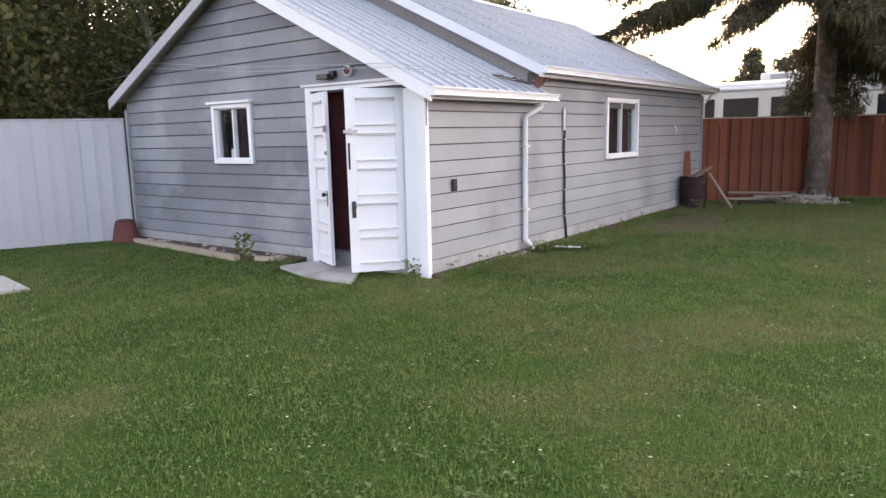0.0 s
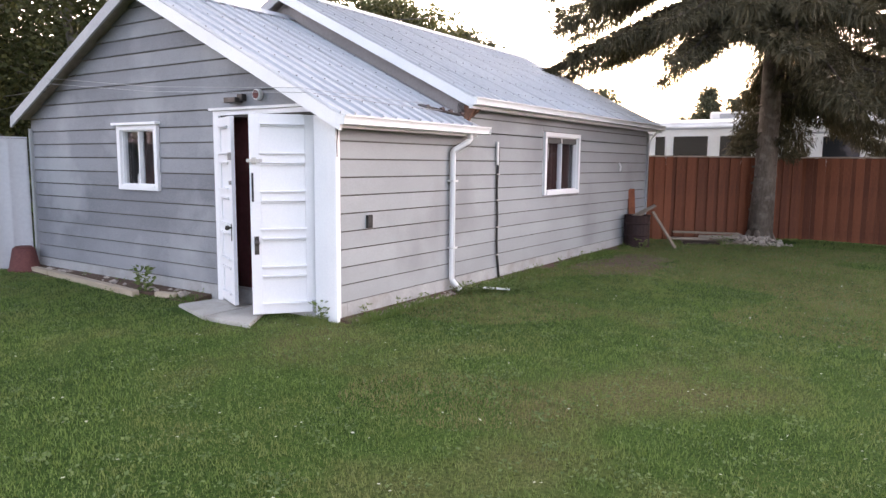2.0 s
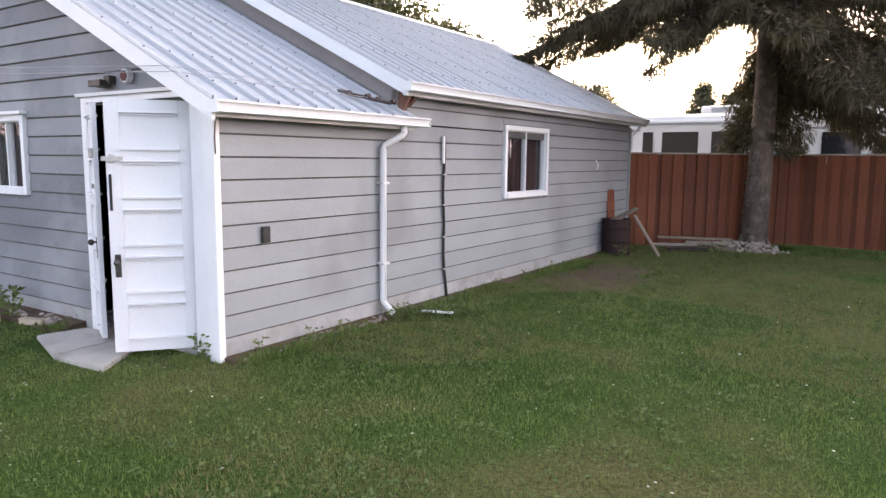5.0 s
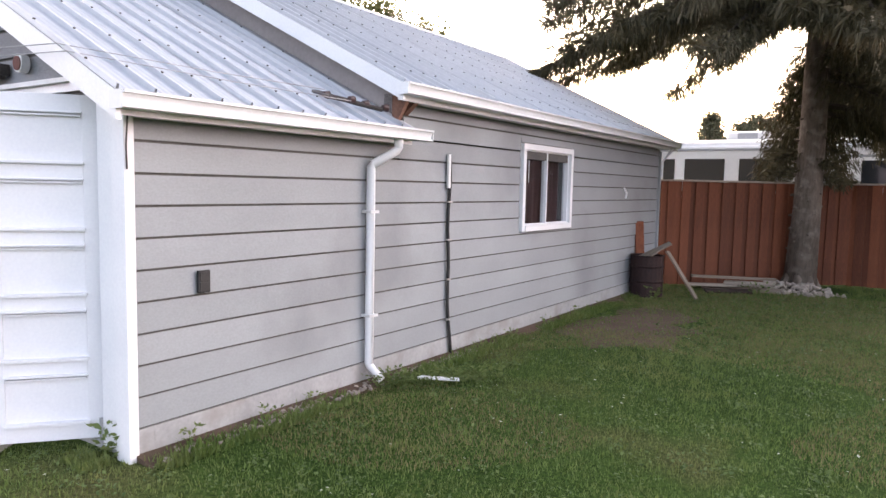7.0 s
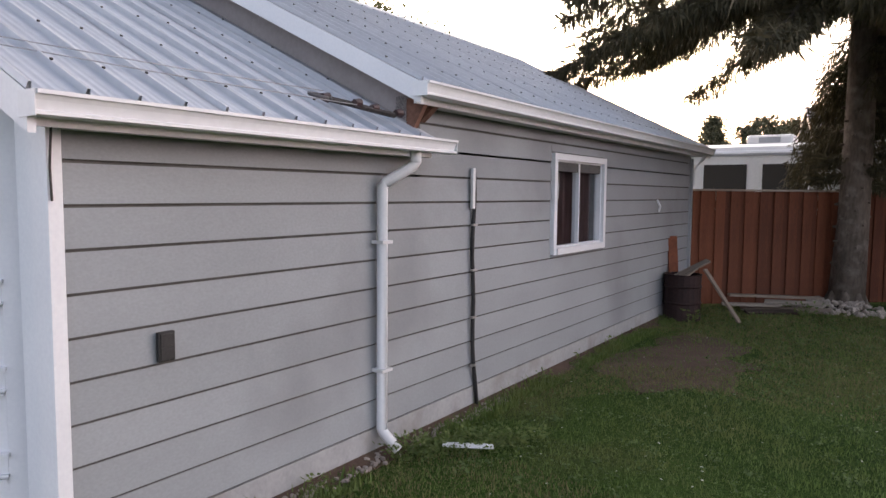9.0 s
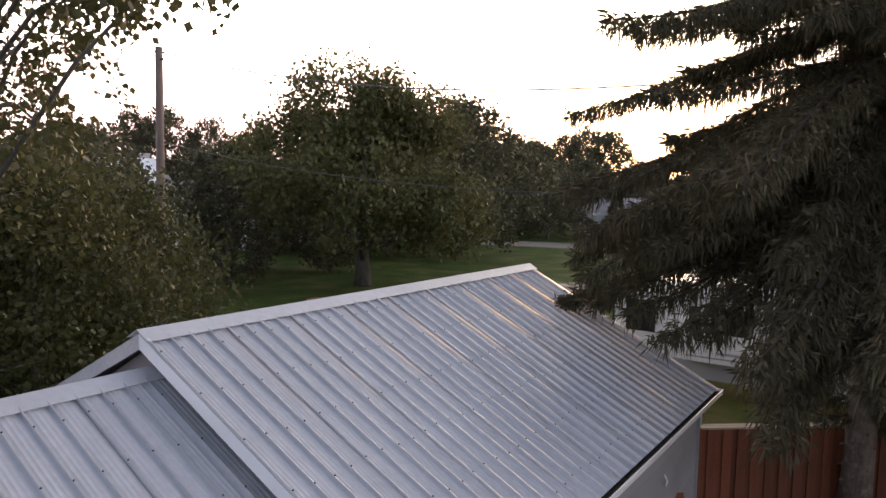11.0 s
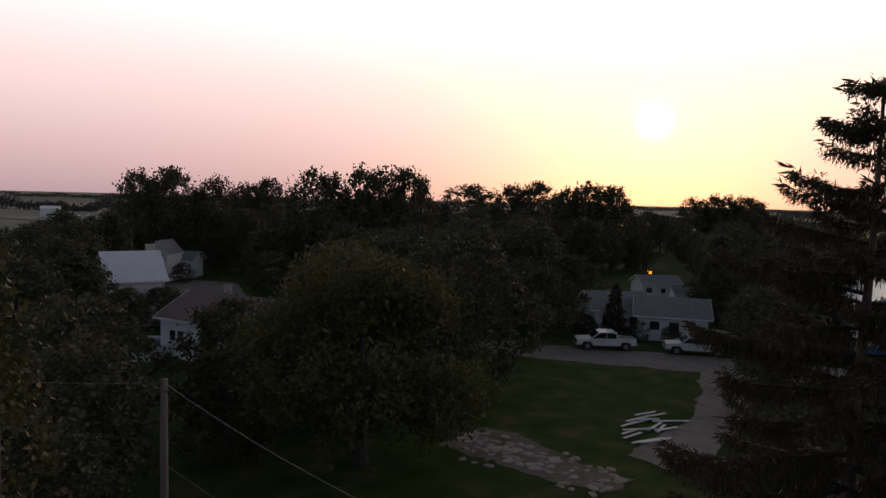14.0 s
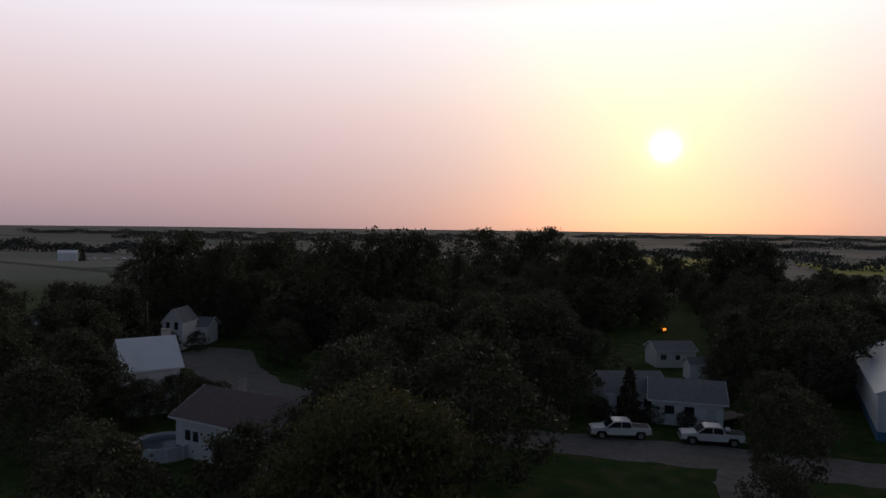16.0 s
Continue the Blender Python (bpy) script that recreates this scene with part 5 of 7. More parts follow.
def small_spruce(seed, height, radius):
    r = rng_of(seed)
    limbs = [([(0, 0, 0), (0, 0, height * 0.95)], [height * 0.018, 0.01])]
    n = 1500
    u = r.uniform(0.0, 1.0, n) ** 1.4
    z = height * (0.06 + 0.94 * u)
    a = r.uniform(0, 6.283, n)
    d = radius * (1 - u) * np.sqrt(r.uniform(0.25, 1, n)) * (0.85 + 0.3 * np.sin(a * 3 + z * 5))
    p = np.stack([np.cos(a) * d, np.sin(a) * d, z], 1)
    way = unit(np.stack([np.cos(a), np.sin(a), -0.7 + 0 * a], 1) + r.normal(0, 0.25, (n, 3)))
    v, f = quads_at(p, way, unit(r.normal(0, 1, way.shape)), height * 0.09 * r.uniform(0.6, 1.2, n), height * 0.035 * r.uniform(0.6, 1.2, n))
    bm = bmesh.new()
    for path, radii in limbs:
        tube(bm, path, radii, 6)
    me_t = bpy.data.meshes.new("trunk")
    bm.to_mesh(me_t)
    bm.free()
    me_t.materials.append(M_BARK)
    me_c = mesh_of("needles", v, f)
    me_c.materials.append(M_NEEDLE)
    return me_t, me_c


# ---- village trees ----
KINDS = [broadleaf(40 + k, 10.0, b, w, s, c, 46, 0.31, 0.22, M_BARK_GREY, M_LEAF_FAR, 0.2, 0.4, 0.6, 0.27, 1.1)
         for k, (b, w, s, c) in enumerate(((1.2, 4.2, "round", 170), (1.5, 3.4, "tall", 150), (0.9, 4.6, "round", 190), (1.8, 3.9, "tall", 170), (0.5, 4.0, "round", 160), (1.2, 2.6, "tall", 120)))]
CONES = small_spruce(50, 8.0, 2.0)


def village_tree(x, y, h, wide, kind, turn, label="dark green broadleaf tree in the village"):
    s = h / 10
    as_tree("broadleaf_tree", *KINDS[kind], (x, y, 0), label, turn, (s * wide, s * wide, s))


PLANTED = [(-26.5, 43.0, 12.0, 1.1, 2, 10), (-33, 50, 11, 1.0, 0, 70), (-31, 40, 10, 1.2, 4, 200), (-36, 60, 12.5, 1.0, 3, 30),
           (-27.5, 30, 7.0, 1.0, 4, 15), (-28, 22.5, 6.5, 1.1, 4, 75), (-33, 27, 8.0, 1.1, 2, 140),
           (-40, 44, 10.5, 1.1, 0, 320), (-45, 52, 9.5, 1.2, 2, 80), (-38, 36, 6.6, 1.1, 4, 250), 
           (-23, 10, 6.5, 1.1, 2, 95), (-28, 14, 8.0, 1.1, 0, 150), (-36, 19, 8.5, 1.1, 2, 40), (-44, 22, 7.5, 1.2, 4, 190), (-33, 8, 9, 1.1, 0, 260),
           (-60, 26, 9, 1.1, 0, 20), (-68, 33, 10, 0.95, 2, 300), (-66, 46, 3.4, 1.5, 4, 15), (-74, 41, 6.5, 1.3, 4, 44), (-60, 43.5, 3.2, 1.4, 4, 80), (-70, 20, 10, 1.1, 3, 77),
           (-80, 30, 11, 1.1, 0, 120), (-92, 42, 10, 1.2, 2, 210), (-100, 30, 11, 1.2, 0, 33), (-85, 18, 9, 1.2, 2, 90),
           (-50, 64, 10, 1.2, 0, 9), (-58, 70, 9, 1.2, 2, 18), (-64, 78, 10, 1.1, 0, 81), (-46, 74, 12, 1.1, 2, 181), (-40, 80, 12, 1.1, 0, 281),
           (-44, 90, 12, 1.1, 3, 45), (-54, 88, 11, 1.1, 0, 105), (-36, 70, 8.0, 1.2, 4, 60), 
           (-10, 92, 10, 1.1, 0, 61), (-10, 101, 12, 1.1, 2, 91), (-14, 104, 10, 1.1, 3, 3), (-7.3, 59.5, 8.0, 0.95, 2, 100), (6.5, 56, 7, 1.0, 0, 200),
           (6, 44, 7, 1.2, 4, 66), (0, 36, 6, 1.2, 2, 166), (8, 30, 8, 1.2, 0, 5), (12, 62, 10, 1.1, 3, 50), (15, 76, 9, 1.1, 0, 150), (14, 38, 9, 1.1, 2, 230),
           (-6, 50, 5, 1.2, 4, 260), (4, 24, 6.5, 1.2, 4, 130), (-88, 78, 9, 1.3, 2, 110), (-76, 68, 6.5, 1.3, 4, 310), (-80, 84, 10, 1.2, 0, 210)]
PLANTED += [(x, y, h, w * 1.45, (0, 2, 4)[k % 3], 40 * k) for k, (x, y, h, w) in enumerate((
    (-116.1, 71.9, 18.6, 0.46), (-114.9, 77.5, 19.2, 0.56), (-108.7, 82.4, 18.0, 0.43), (-130.2, 107.0, 17.2, 0.51), (-124.9, 110.2, 18.4, 0.51), (-85.3, 88.0, 19.4, 0.66), (-79.0, 93.9, 20.2, 0.57), (-75.8, 99.1, 19.9, 0.55), (-144.0, 227.0, 20.6, 1.14),
    (-111.6, 203.3, 20.0, 0.59), (-104.0, 207.3, 21.0, 0.68), (-63.7, 142.4, 18.0, 0.45), (-59.2, 143.3, 19.0, 0.59), (-54.7, 147.3, 18.2, 0.53), (-57.1, 225.2, 17.0, 0.7), (-49.7, 227.1, 18.0, 0.79), (-42.2, 223.6, 17.2, 0.68)))]
PLANTED += [(-97.5, 62.5, 3.6, 1.3, 4, 50), (-95.5, 66.5, 3.4, 1.3, 4, 150), (-63.5, 37.5, 5.0, 1.3, 4, 12), (-64.5, 42.5, 4.6, 1.3, 4, 70), (-62.5, 46.5, 3.2, 1.4, 4, 130), (-66, 33.5, 8.5, 1.2, 0, 20), (-42.0, 33.5, 2.6, 1.3, 4, 30), (-38.5, 40.5, 8.0, 1.1, 0, 75),
            (-22.0, 71.6, 2.2, 1.4, 4, 60), (-18.6, 72.0, 1.8, 1.5, 4, 160), (-27.6, 70.2, 2.4, 1.4, 4, 260), (-30.5, 66.5, 7.5, 1.1, 2, 33), (-11.0, 76, 6.5, 1.2, 0, 44), (-7.5, 71, 6.0, 1.2, 4, 244)]
for row in PLANTED:
    village_tree(*row)

CLEAR = [(-59, 40, 13), (-72, 42, 12), (-26, 76, 10), (-33, 104, 9), (-28, 91, 10), (-31, 98, 9), (-35, 111, 9), (-37, 119, 9), (-77, 62, 15), (-90, 66, 12), (-3, 83, 12), (-20, 64, 14), (-125, 82, 12), (-95, 275, 18), (-142, 262, 14), (-110, 100, 6), (-90, 59, 6), (-82, 54, 6), (-99, 66, 7), (-41, 130, 8), (-43.5, 139, 7), (-112, 78, 8)]
r = rng_of(77)
count = 0
while count < 300:
    far = r.uniform(85, 270)
    a = r.uniform(radians(-4), radians(74))
    x, y = 3 - far * math.sin(a), -2 + far * math.cos(a)
    if any(math.hypot(x - cx, y - cy) < cr for cx, cy, cr in CLEAR) or (far > 170 and a > radians(60)):
        continue
    gap = noise.noise(Vector((x * 0.02, y * 0.02, 3)))
    if gap < -0.30 or (a < radians(19) and far > 150 and r.uniform() < 0.45):
        continue
    tall = 6.5 + 5.5 * r.beta(2, 2) + (3.0 * max(0, gap) if far > 120 else 0)
    if radians(24) < a < radians(56) and 150 < far < 230 and r.uniform() < 0.35:
        tall += 1.5
    conifer, wide, kind, turn = r.uniform() < 0.07, r.uniform(0.85, 1.3), int(r.integers(6)), r.uniform(0, 360)
    count += 1
    if -9.5 < x < 13 and 76 < y < 111:
        # the workshop stands here
        continue
    if conifer:
        as_tree("spruce_tree", *CONES, (x, y, 0), "dark conifer in the village", turn, (tall / 8,) * 3)
    else:
        village_tree(x, y, tall, wide, kind, turn)
# far shelter belts on the plain, too far to count
bm_v, bm_f, k0 = [], [], 0
for (x0, y0), (x1, y1), h, depth in (((-560, 220), (-330, 300), 9, 10), ((-330, 300), (-250, 330), 8, 10), ((-300, 480), (-60, 560), 10, 14), ((-60, 430), (120, 420), 10, 14),
                                     ((-900, 500), (-500, 720), 10, 16), ((-260, 900), (300, 1000), 10, 18), ((-1400, 600), (-700, 1100), 10, 20), ((-700, 1500), (200, 1700), 10, 20)):
    length = math.hypot(x1 - x0, y1 - y0)
    n = int(length * 16)
    s = r.uniform(0, 1, n)
    hh = h * (0.62 + 0.38 * np.sin(s * length * 0.10 + x0) * np.sin(s * length * 0.037 + 1))
    c = np.stack([x0 + (x1 - x0) * s + r.normal(0, depth / 3, n), y0 + (y1 - y0) * s + r.normal(0, depth / 3, n), hh * np.sqrt(r.uniform(0, 1, n))], 1)
    v, f = quads_at(c, unit(r.normal(0, 1, c.shape)), unit(r.normal(0, 1, c.shape)), 2.2 * r.uniform(0.6, 1.3, n), 1.6 * r.uniform(0.6, 1.3, n))
    bm_v.append(v)
    bm_f.append(f + k0)
    k0 += len(v)
me = mesh_of("shelter_belt", np.concatenate(bm_v), np.concatenate(bm_f))
tagged(put("shelter_belt", me, M_LEAF_BELT_HAZE), "distant dark rows of shelter-belt trees on the plain, paled with painted haze", "trees", kind="stuff")

# ---- utility pole and overhead wires ----
pole = tagged(empty("utility_pole", (-15.4, 10.3, 0)), "weathered wooden utility pole rising from bushes", "pole")
part("shaft", tube(bmesh.new(), [(0, 0, 0), (0.02, 0, 4), (0.05, 0, 9.1)], [0.15, 0.13, 0.10], 12), M_POLE, pole, "", True)
part("insulator", cyl(bmesh.new(), (0.17, 0, 8.75), 0.04, 0.16, "x", 10, 0.025), M_IRON, pole)
part("bolt", cyl(bmesh.new(), (0.05, 0, 8.95), 0.02, 0.3, "y", 8), M_IRON, pole)
sagging("overhead_wire", (-15.2, 10.3, 8.95), (13.4, 10.3, 8.95), 1.85, 0.016, "grey overhead power line sagging between poles", 40)
sagging("overhead_wire", (-15.25, 10.35, 6.45), (11.4, 10.3, 6.4), 1.2, 0.010, "thin overhead telephone line", 40)
sagging("overhead_wire", (-15.6, 10.3, 8.95), (-42, 4.3, 8.6), 0.9, 0.013, "thin overhead line running from the pole", 30)


def plain_pole(x, y, h, label="distant wooden utility pole among trees"):
    p = tagged(empty("utility_pole", (x, y, 0)), label, "pole")
    part("shaft", tube(bmesh.new(), [(0, 0, 0), (0, 0, h)], [0.16, 0.11], 8), M_POLE, p)
    part("cross_arm", boxes((-0.9, 0.9, -0.06, 0.06, h - 0.7, h - 0.56)), M_POLE, p)


for x, y, h in ((-117, 102, 9.5), (-118, 70, 11.0), (-96, 58, 9), (-60, 140, 9)):
    plain_pole(x, y, h)

# ---- motorhome behind the fence ----
def motorhome():
    rv = tagged(empty("motorhome", (0, 0, 0)), "long white motorhome with dark windows parked behind the fence", "motorhome")
    x0, x1, y0, y1 = -4.35, 6.6, 16.8, 19.3
    body = part("body", boxes((x0, x1, y0, y1, 0.45, 2.95), bevel=0.38), M_RV, rv, "white fibreglass body")
    part("roof_edge", boxes((x0 + 0.5, x1 - 0.5, y0 - 0.02, y0 + 0.06, 2.46, 2.52), bevel=0.01), M_RV_GREY, rv)
    part("awning", tube(bmesh.new(), [(-2.2, y0 - 0.08, 2.72), (4.2, y0 - 0.08, 2.72)], 0.05, 10), M_RV, rv)
    slide = part("slide_out", boxes((-2.25, 1.25, y0 - 0.32, y0 + 0.05, 1.0, 2.66), bevel=0.02), M_RV, rv, "white slide-out room section")
    part("slide_trim", boxes((-2.28, 1.28, y0 - 0.335, y0 - 0.29, 2.62, 2.68)), M_RV_GREY, slide)
    for a, b in ((-2.15, -1.86), (-1.6, -0.6), (-0.25, 0.62)):
        w = part("window", boxes((a, b, y0 - 0.335, y0 - 0.318, 1.76, 2.42), bevel=0.006), M_GLASS_DARK, slide, "dark tinted window")
    for a, b in ((2.4, 3.3), (4.0, 4.9)):
        part("window", boxes((a, b, y0 - 0.02, y0 + 0.01, 1.75, 2.38), bevel=0.006), M_GLASS_DARK, rv, "dark tinted window")
    part("windshield", boxes((x0 - 0.02, x0 + 0.05, y0 + 0.2, y1 - 0.2, 1.5, 2.6), bevel=0.02), M_GLASS_DARK, rv, "wide dark windshield")
    # worn lettering becomes a plain bar
    part("letter_bar", boxes((-1.42, -0.46, y0 - 0.334, y0 - 0.321, 1.24, 1.31)), M_RV_GREY, slide)
    part("stripe", boxes((-2.2, 0.4, y0 - 0.334, y0 - 0.321, 1.12, 1.16)), M_RV_GREY, slide)
    bm = tube(bmesh.new(), [(-0.15, y0 - 0.325, 1.24), (0.05, y0 - 0.325, 1.17), (0.3, y0 - 0.325, 1.2), (0.45, y0 - 0.325, 1.3)], 0.018, 6)
    part("swoosh", bm, M_RV_GREY, slide)
    bm = tube(bmesh.new(), [(1.3, y0 - 0.02, 1.0), (2.2, y0 - 0.02, 1.35), (3.2, y0 - 0.02, 1.55)], [0.06, 0.09, 0.02], 6)
    part("swoosh", bm, M_RV_GREY, rv)
    part("lower_panel", boxes((x0 + 0.3, x1 - 0.2, y0 - 0.03, y0 + 0.02, 0.5, 0.95), bevel=0.01), M_RV_GREY, rv)
    for x in (-0.3, 3.6):
        ac = part("roof_unit", boxes((x - 0.55, x + 0.55, y0 + 0.8, y0 + 1.6, 2.95, 3.2), bevel=0.07), M_RV, rv, "white roof air conditioner")
        part("grille", boxes((x - 0.25, x + 0.25, y0 + 0.785, y0 + 0.80, 3.0, 3.14)), M_RV_GREY, ac)
    for x in (-3.6, 2.6, 3.7):
        w = part("wheel", cyl(bmesh.new(), (x, y0 + 0.18, 0.5), 0.5, 0.3, "y", 24), M_TYRE, rv)
        part("rim", cyl(bmesh.new(), (x, y0 + 0.02, 0.5), 0.28, 0.04, "y", 20), M_RIM, w)
    for y in (y0 - 0.15, y1 + 0.15):
        arm = part("mirror_arm", tube(bmesh.new(), [(x0 + 0.25, y0 + 0.05 if y < y0 else y1 - 0.05, 2.55), (x0 - 0.15, y, 2.55), (x0 - 0.22, y, 2.35)], 0.03, 7), M_BLACK, rv)
        part("mirror", boxes((x0 - 0.27, x0 - 0.17, y - 0.12, y + 0.12, 1.95, 2.38), bevel=0.03), M_BLACK, arm)
    part("windshield_post", boxes((x0 - 0.035, x0 - 0.01, (y0 + y1) / 2 - 0.04, (y0 + y1) / 2 + 0.04, 1.5, 2.6)), M_RV, rv)
    part("cab_window", boxes((x0 + 0.45, x0 + 1.25, y0 - 0.02, y0 + 0.01, 1.55, 2.4), bevel=0.006), M_GLASS_DARK, rv, "dark cab side window")
    part("bumper", boxes((x0 - 0.12, x0 + 0.1, y0 + 0.05, y1 - 0.05, 0.45, 0.85), bevel=0.05), M_RV, rv)


motorhome()

# ---- clutter by the back fence ----
barrel = tagged(empty("barrel", (0.27, 7.80, 0)), "dark rusty metal barrel filled with scrap boards", "barrel")
bm = bmesh.new()
prof = [(0.22, 0.0), (0.24, 0.02), (0.235, 0.22), (0.25, 0.24), (0.235, 0.26), (0.235, 0.44), (0.25, 0.46), (0.235, 0.48), (0.24, 0.60), (0.25, 0.62), (0.225, 0.62), (0.22, 0.42)]
rings = [[bm.verts.new((q * math.cos(a), q * math.sin(a), z)) for a in np.linspace(0, 2 * math.pi, 20, endpoint=False)] for q, z in prof]
for a, b in zip(rings, rings[1:]):
    for k in range(20):
        bm.faces.new((a[k], a[(k + 1) % 20], b[(k + 1) % 20], b[k]))
bm.faces.new(rings[-1])
bm.faces.new(rings[0][::-1])
part("drum", bm, material("rusty_drum", (0.014, 0.007, 0.007), (0.045, 0.02, 0.018), 0.7, 4, 30, 0.3, metal=0.2), barrel)


def loose_board(name, a, b, w, t, mat, label, twist=0.0):
    a, b = Vector(a), Vector(b)
    ob = part(name, boxes((0, (b - a).length, -w / 2, w / 2, -t / 2, t / 2), bevel=0.004), mat)
    way = (b - a).normalized()
    side = Vector((0, 0, 1)).cross(way)
    side = side.normalized() if side.length > 1e-3 else Vector((0, 1, 0))
    m = Matrix((way, side, way.cross(side))).transposed().to_4x4()
    ob.matrix_basis = Matrix.Translation(a) @ m @ Matrix.Rotation(radians(twist), 4, "X")
    return tagged(ob, label, "board", group="scrap boards")


loose_board("board", (0.16, 7.70, 0.56), (0.55, 7.98, 0.80), 0.12, 0.025, M_SCRAP, "pale scrap board sticking out of the barrel", 12)
loose_board("board", (0.30, 7.66, 0.57), (0.48, 7.98, 0.77), 0.11, 0.025, M_SCRAP, "weathered scrap board sticking out of the barrel", -14)
loose_board("board", (0.10, 8.0, 0.45), (0.035, 8.06, 1.10), 0.14, 0.025, M_FENCE_RED, "reddish board leaning on the garage wall", 0)
loose_board("board", (0.50, 8.0, 0.68), (0.98, 7.9, 0.02), 0.085, 0.025, M_SCRAP, "grey board leaning against the barrel", 0)
for k, (a, b, w, m, lab) in enumerate((((0.60, 9.05, 0.22), (1.75, 9.65, 0.20), 0.12, M_SCRAP, "grey board on the scrap pile"), ((0.55, 8.9, 0.10), (1.25, 9.25, 0.10), 0.10, M_WOOD_GREY, "pale board on the scrap pile"),
                                        ((0.75, 9.15, 0.035), (1.9, 9.55, 0.035), 0.16, M_SCRAP, "dark board at the bottom of the scrap pile"), ((0.9, 8.75, 0.035), (1.5, 9.2, 0.035), 0.12, M_FIREWOOD, "dark charred board on the ground"),
                                        ((1.05, 9.3, 0.13), (1.8, 9.3, 0.16), 0.09, M_WOOD_GREY, "pale stick on the scrap pile"))):
    loose_board("board", a, b, w, 0.035, m, lab, 5 * k)


def stone_mesh(seed):
    r = rng_of(seed)
    bm = bmesh.new()
    bmesh.ops.create_icosphere(bm, subdivisions=1, radius=1)
    for v in bm.verts:
        v.co *= r.uniform(0.75, 1.15)
    me = bpy.data.meshes.new("stone")
    bm.to_mesh(me)
    bm.free()
    me.materials.append(M_STONE)
    return me


STONES = [stone_mesh(90 + k) for k in range(6)]
r = rng_of(60)
for k in range(230):
    a, d = r.uniform(2.6, 5.6), 0.34 + 0.62 * r.uniform() ** 1.3
    s = r.uniform(0.018, 0.055)
    ob = new("stone", STONES[int(r.integers(6))])
    ob.matrix_basis = pose(2.0 + d * math.cos(a), 10.35 + d * math.sin(a), s * 0.45 + 0.22 * max(0.0, 0.75 - d), r.uniform(0, 60), r.uniform(0, 60), r.uniform(0, 360)) @ Matrix.Diagonal((s * 1.3, s, s * 0.7, 1))
    tagged(ob, "pale rounded stone heaped round the spruce trunk", "stone", group="stones round the spruce")

# ---- flower bed along the front wall ----
patch("flower_bed", [(-5.85, -0.30), (-2.0, -0.28), (-2.0, -0.40), (-3.0, -0.55), (-5.9, -0.46)], 0.03, M_SOIL, "narrow bed of dry soil along the wall", "soil", 14, 0.02)
bed = tagged(empty("bed_edging"), "pale weathered timber edging of the flower bed", "edging")
for a, b in (((-6.9, -0.36), (-5.1, -0.47)), ((-5.08, -0.47), (-2.80, -0.66))):
    a, b = Vector((*a, 0)), Vector((*b, 0))
    ob = part("timber", boxes((0, (b - a).length, -0.045, 0.045, -0.02, 0.07), bevel=0.008), M_PLANK, bed)
    ob.matrix_basis = Matrix.Translation(a) @ pose(0, 0, 0, 0, 0, math.degrees(math.atan2(b.y - a.y, b.x - a.x)))
ob = part("timber", boxes((0, 0.3, -0.04, 0.04, -0.02, 0.06), bevel=0.008), M_PLANK, bed)
ob.matrix_basis = pose(-2.6, -0.52, 0, 0, 0, 12)
tub = tagged(empty("tub", (-5.80, -0.47, 0.0)), "dark red upturned tub at the fence corner", "tub")
bm = bmesh.new()
rings = [[bm.verts.new((q * math.cos(a), 0.85 * q * math.sin(a), z)) for a in np.linspace(0, 2 * math.pi, 24, endpoint=False)]
         for q, z in ((0.245, 0.0), (0.245, 0.03), (0.225, 0.035), (0.165, 0.30), (0.150, 0.325), (0.120, 0.335))]
for a, b in zip(rings, rings[1:]):
    for k in range(24):
        bm.faces.new((a[k], a[(k + 1) % 24], b[(k + 1) % 24], b[k]))
bm.faces.new(rings[-1])
bm.faces.new(rings[0][::-1])
part("shell", bm, M_CLAY, tub, "", True)
part("foot_ring", cyl(bmesh.new(), (0, 0, 0.34), 0.11, 0.012, sides=24), M_CLAY, tub)
r = rng_of(61)
for k in range(40):
    s = r.uniform(0.015, 0.05)
    ob = new("stone", STONES[int(r.integers(6))])
    ob.matrix_basis = pose(r.uniform(-5.9, -2.2), FY - r.uniform(0.06, 0.22), 0.03 + s * 0.3, 0, 0, r.uniform(0, 360)) @ Matrix.Diagonal((s * 1.3, s, s * 0.8, 1))
    tagged(ob, "small pale stone in the flower bed", "stone", group="stones in the flower bed")
bm = bmesh.new()
for k in range(260):
    q = r.uniform(0.006, 0.019)
    bmesh.ops.create_icosphere(bm, subdivisions=1, radius=1, matrix=pose(0.05 + r.uniform(0.0, 0.14), r.uniform(-0.2, 3.3), 0.02 + q * 0.4, 0, r.uniform(0, 40), r.uniform(0, 360)) @ Matrix.Diagonal((q * 1.3, q, q * 0.8, 1)))
for v in bm.verts:
    v.co += Vector(r.normal(0, 0.0015, 3))
tagged(part("pebbles", bm, M_STONE), "small pale pebbles along the garage footing", "pebbles", kind="stuff")


def flat_stone(name, outline, z, label):
    bm = prism(outline, "z", -0.03, z)
    bmesh.ops.bevel(bm, geom=[e for e in bm.edges if all(v.co.z > 0 for v in e.verts)], offset=0.008, segments=2, affect="EDGES")
    tagged(part(name, bm, M_CONCRETE), label, "slab", group="stepping slabs")


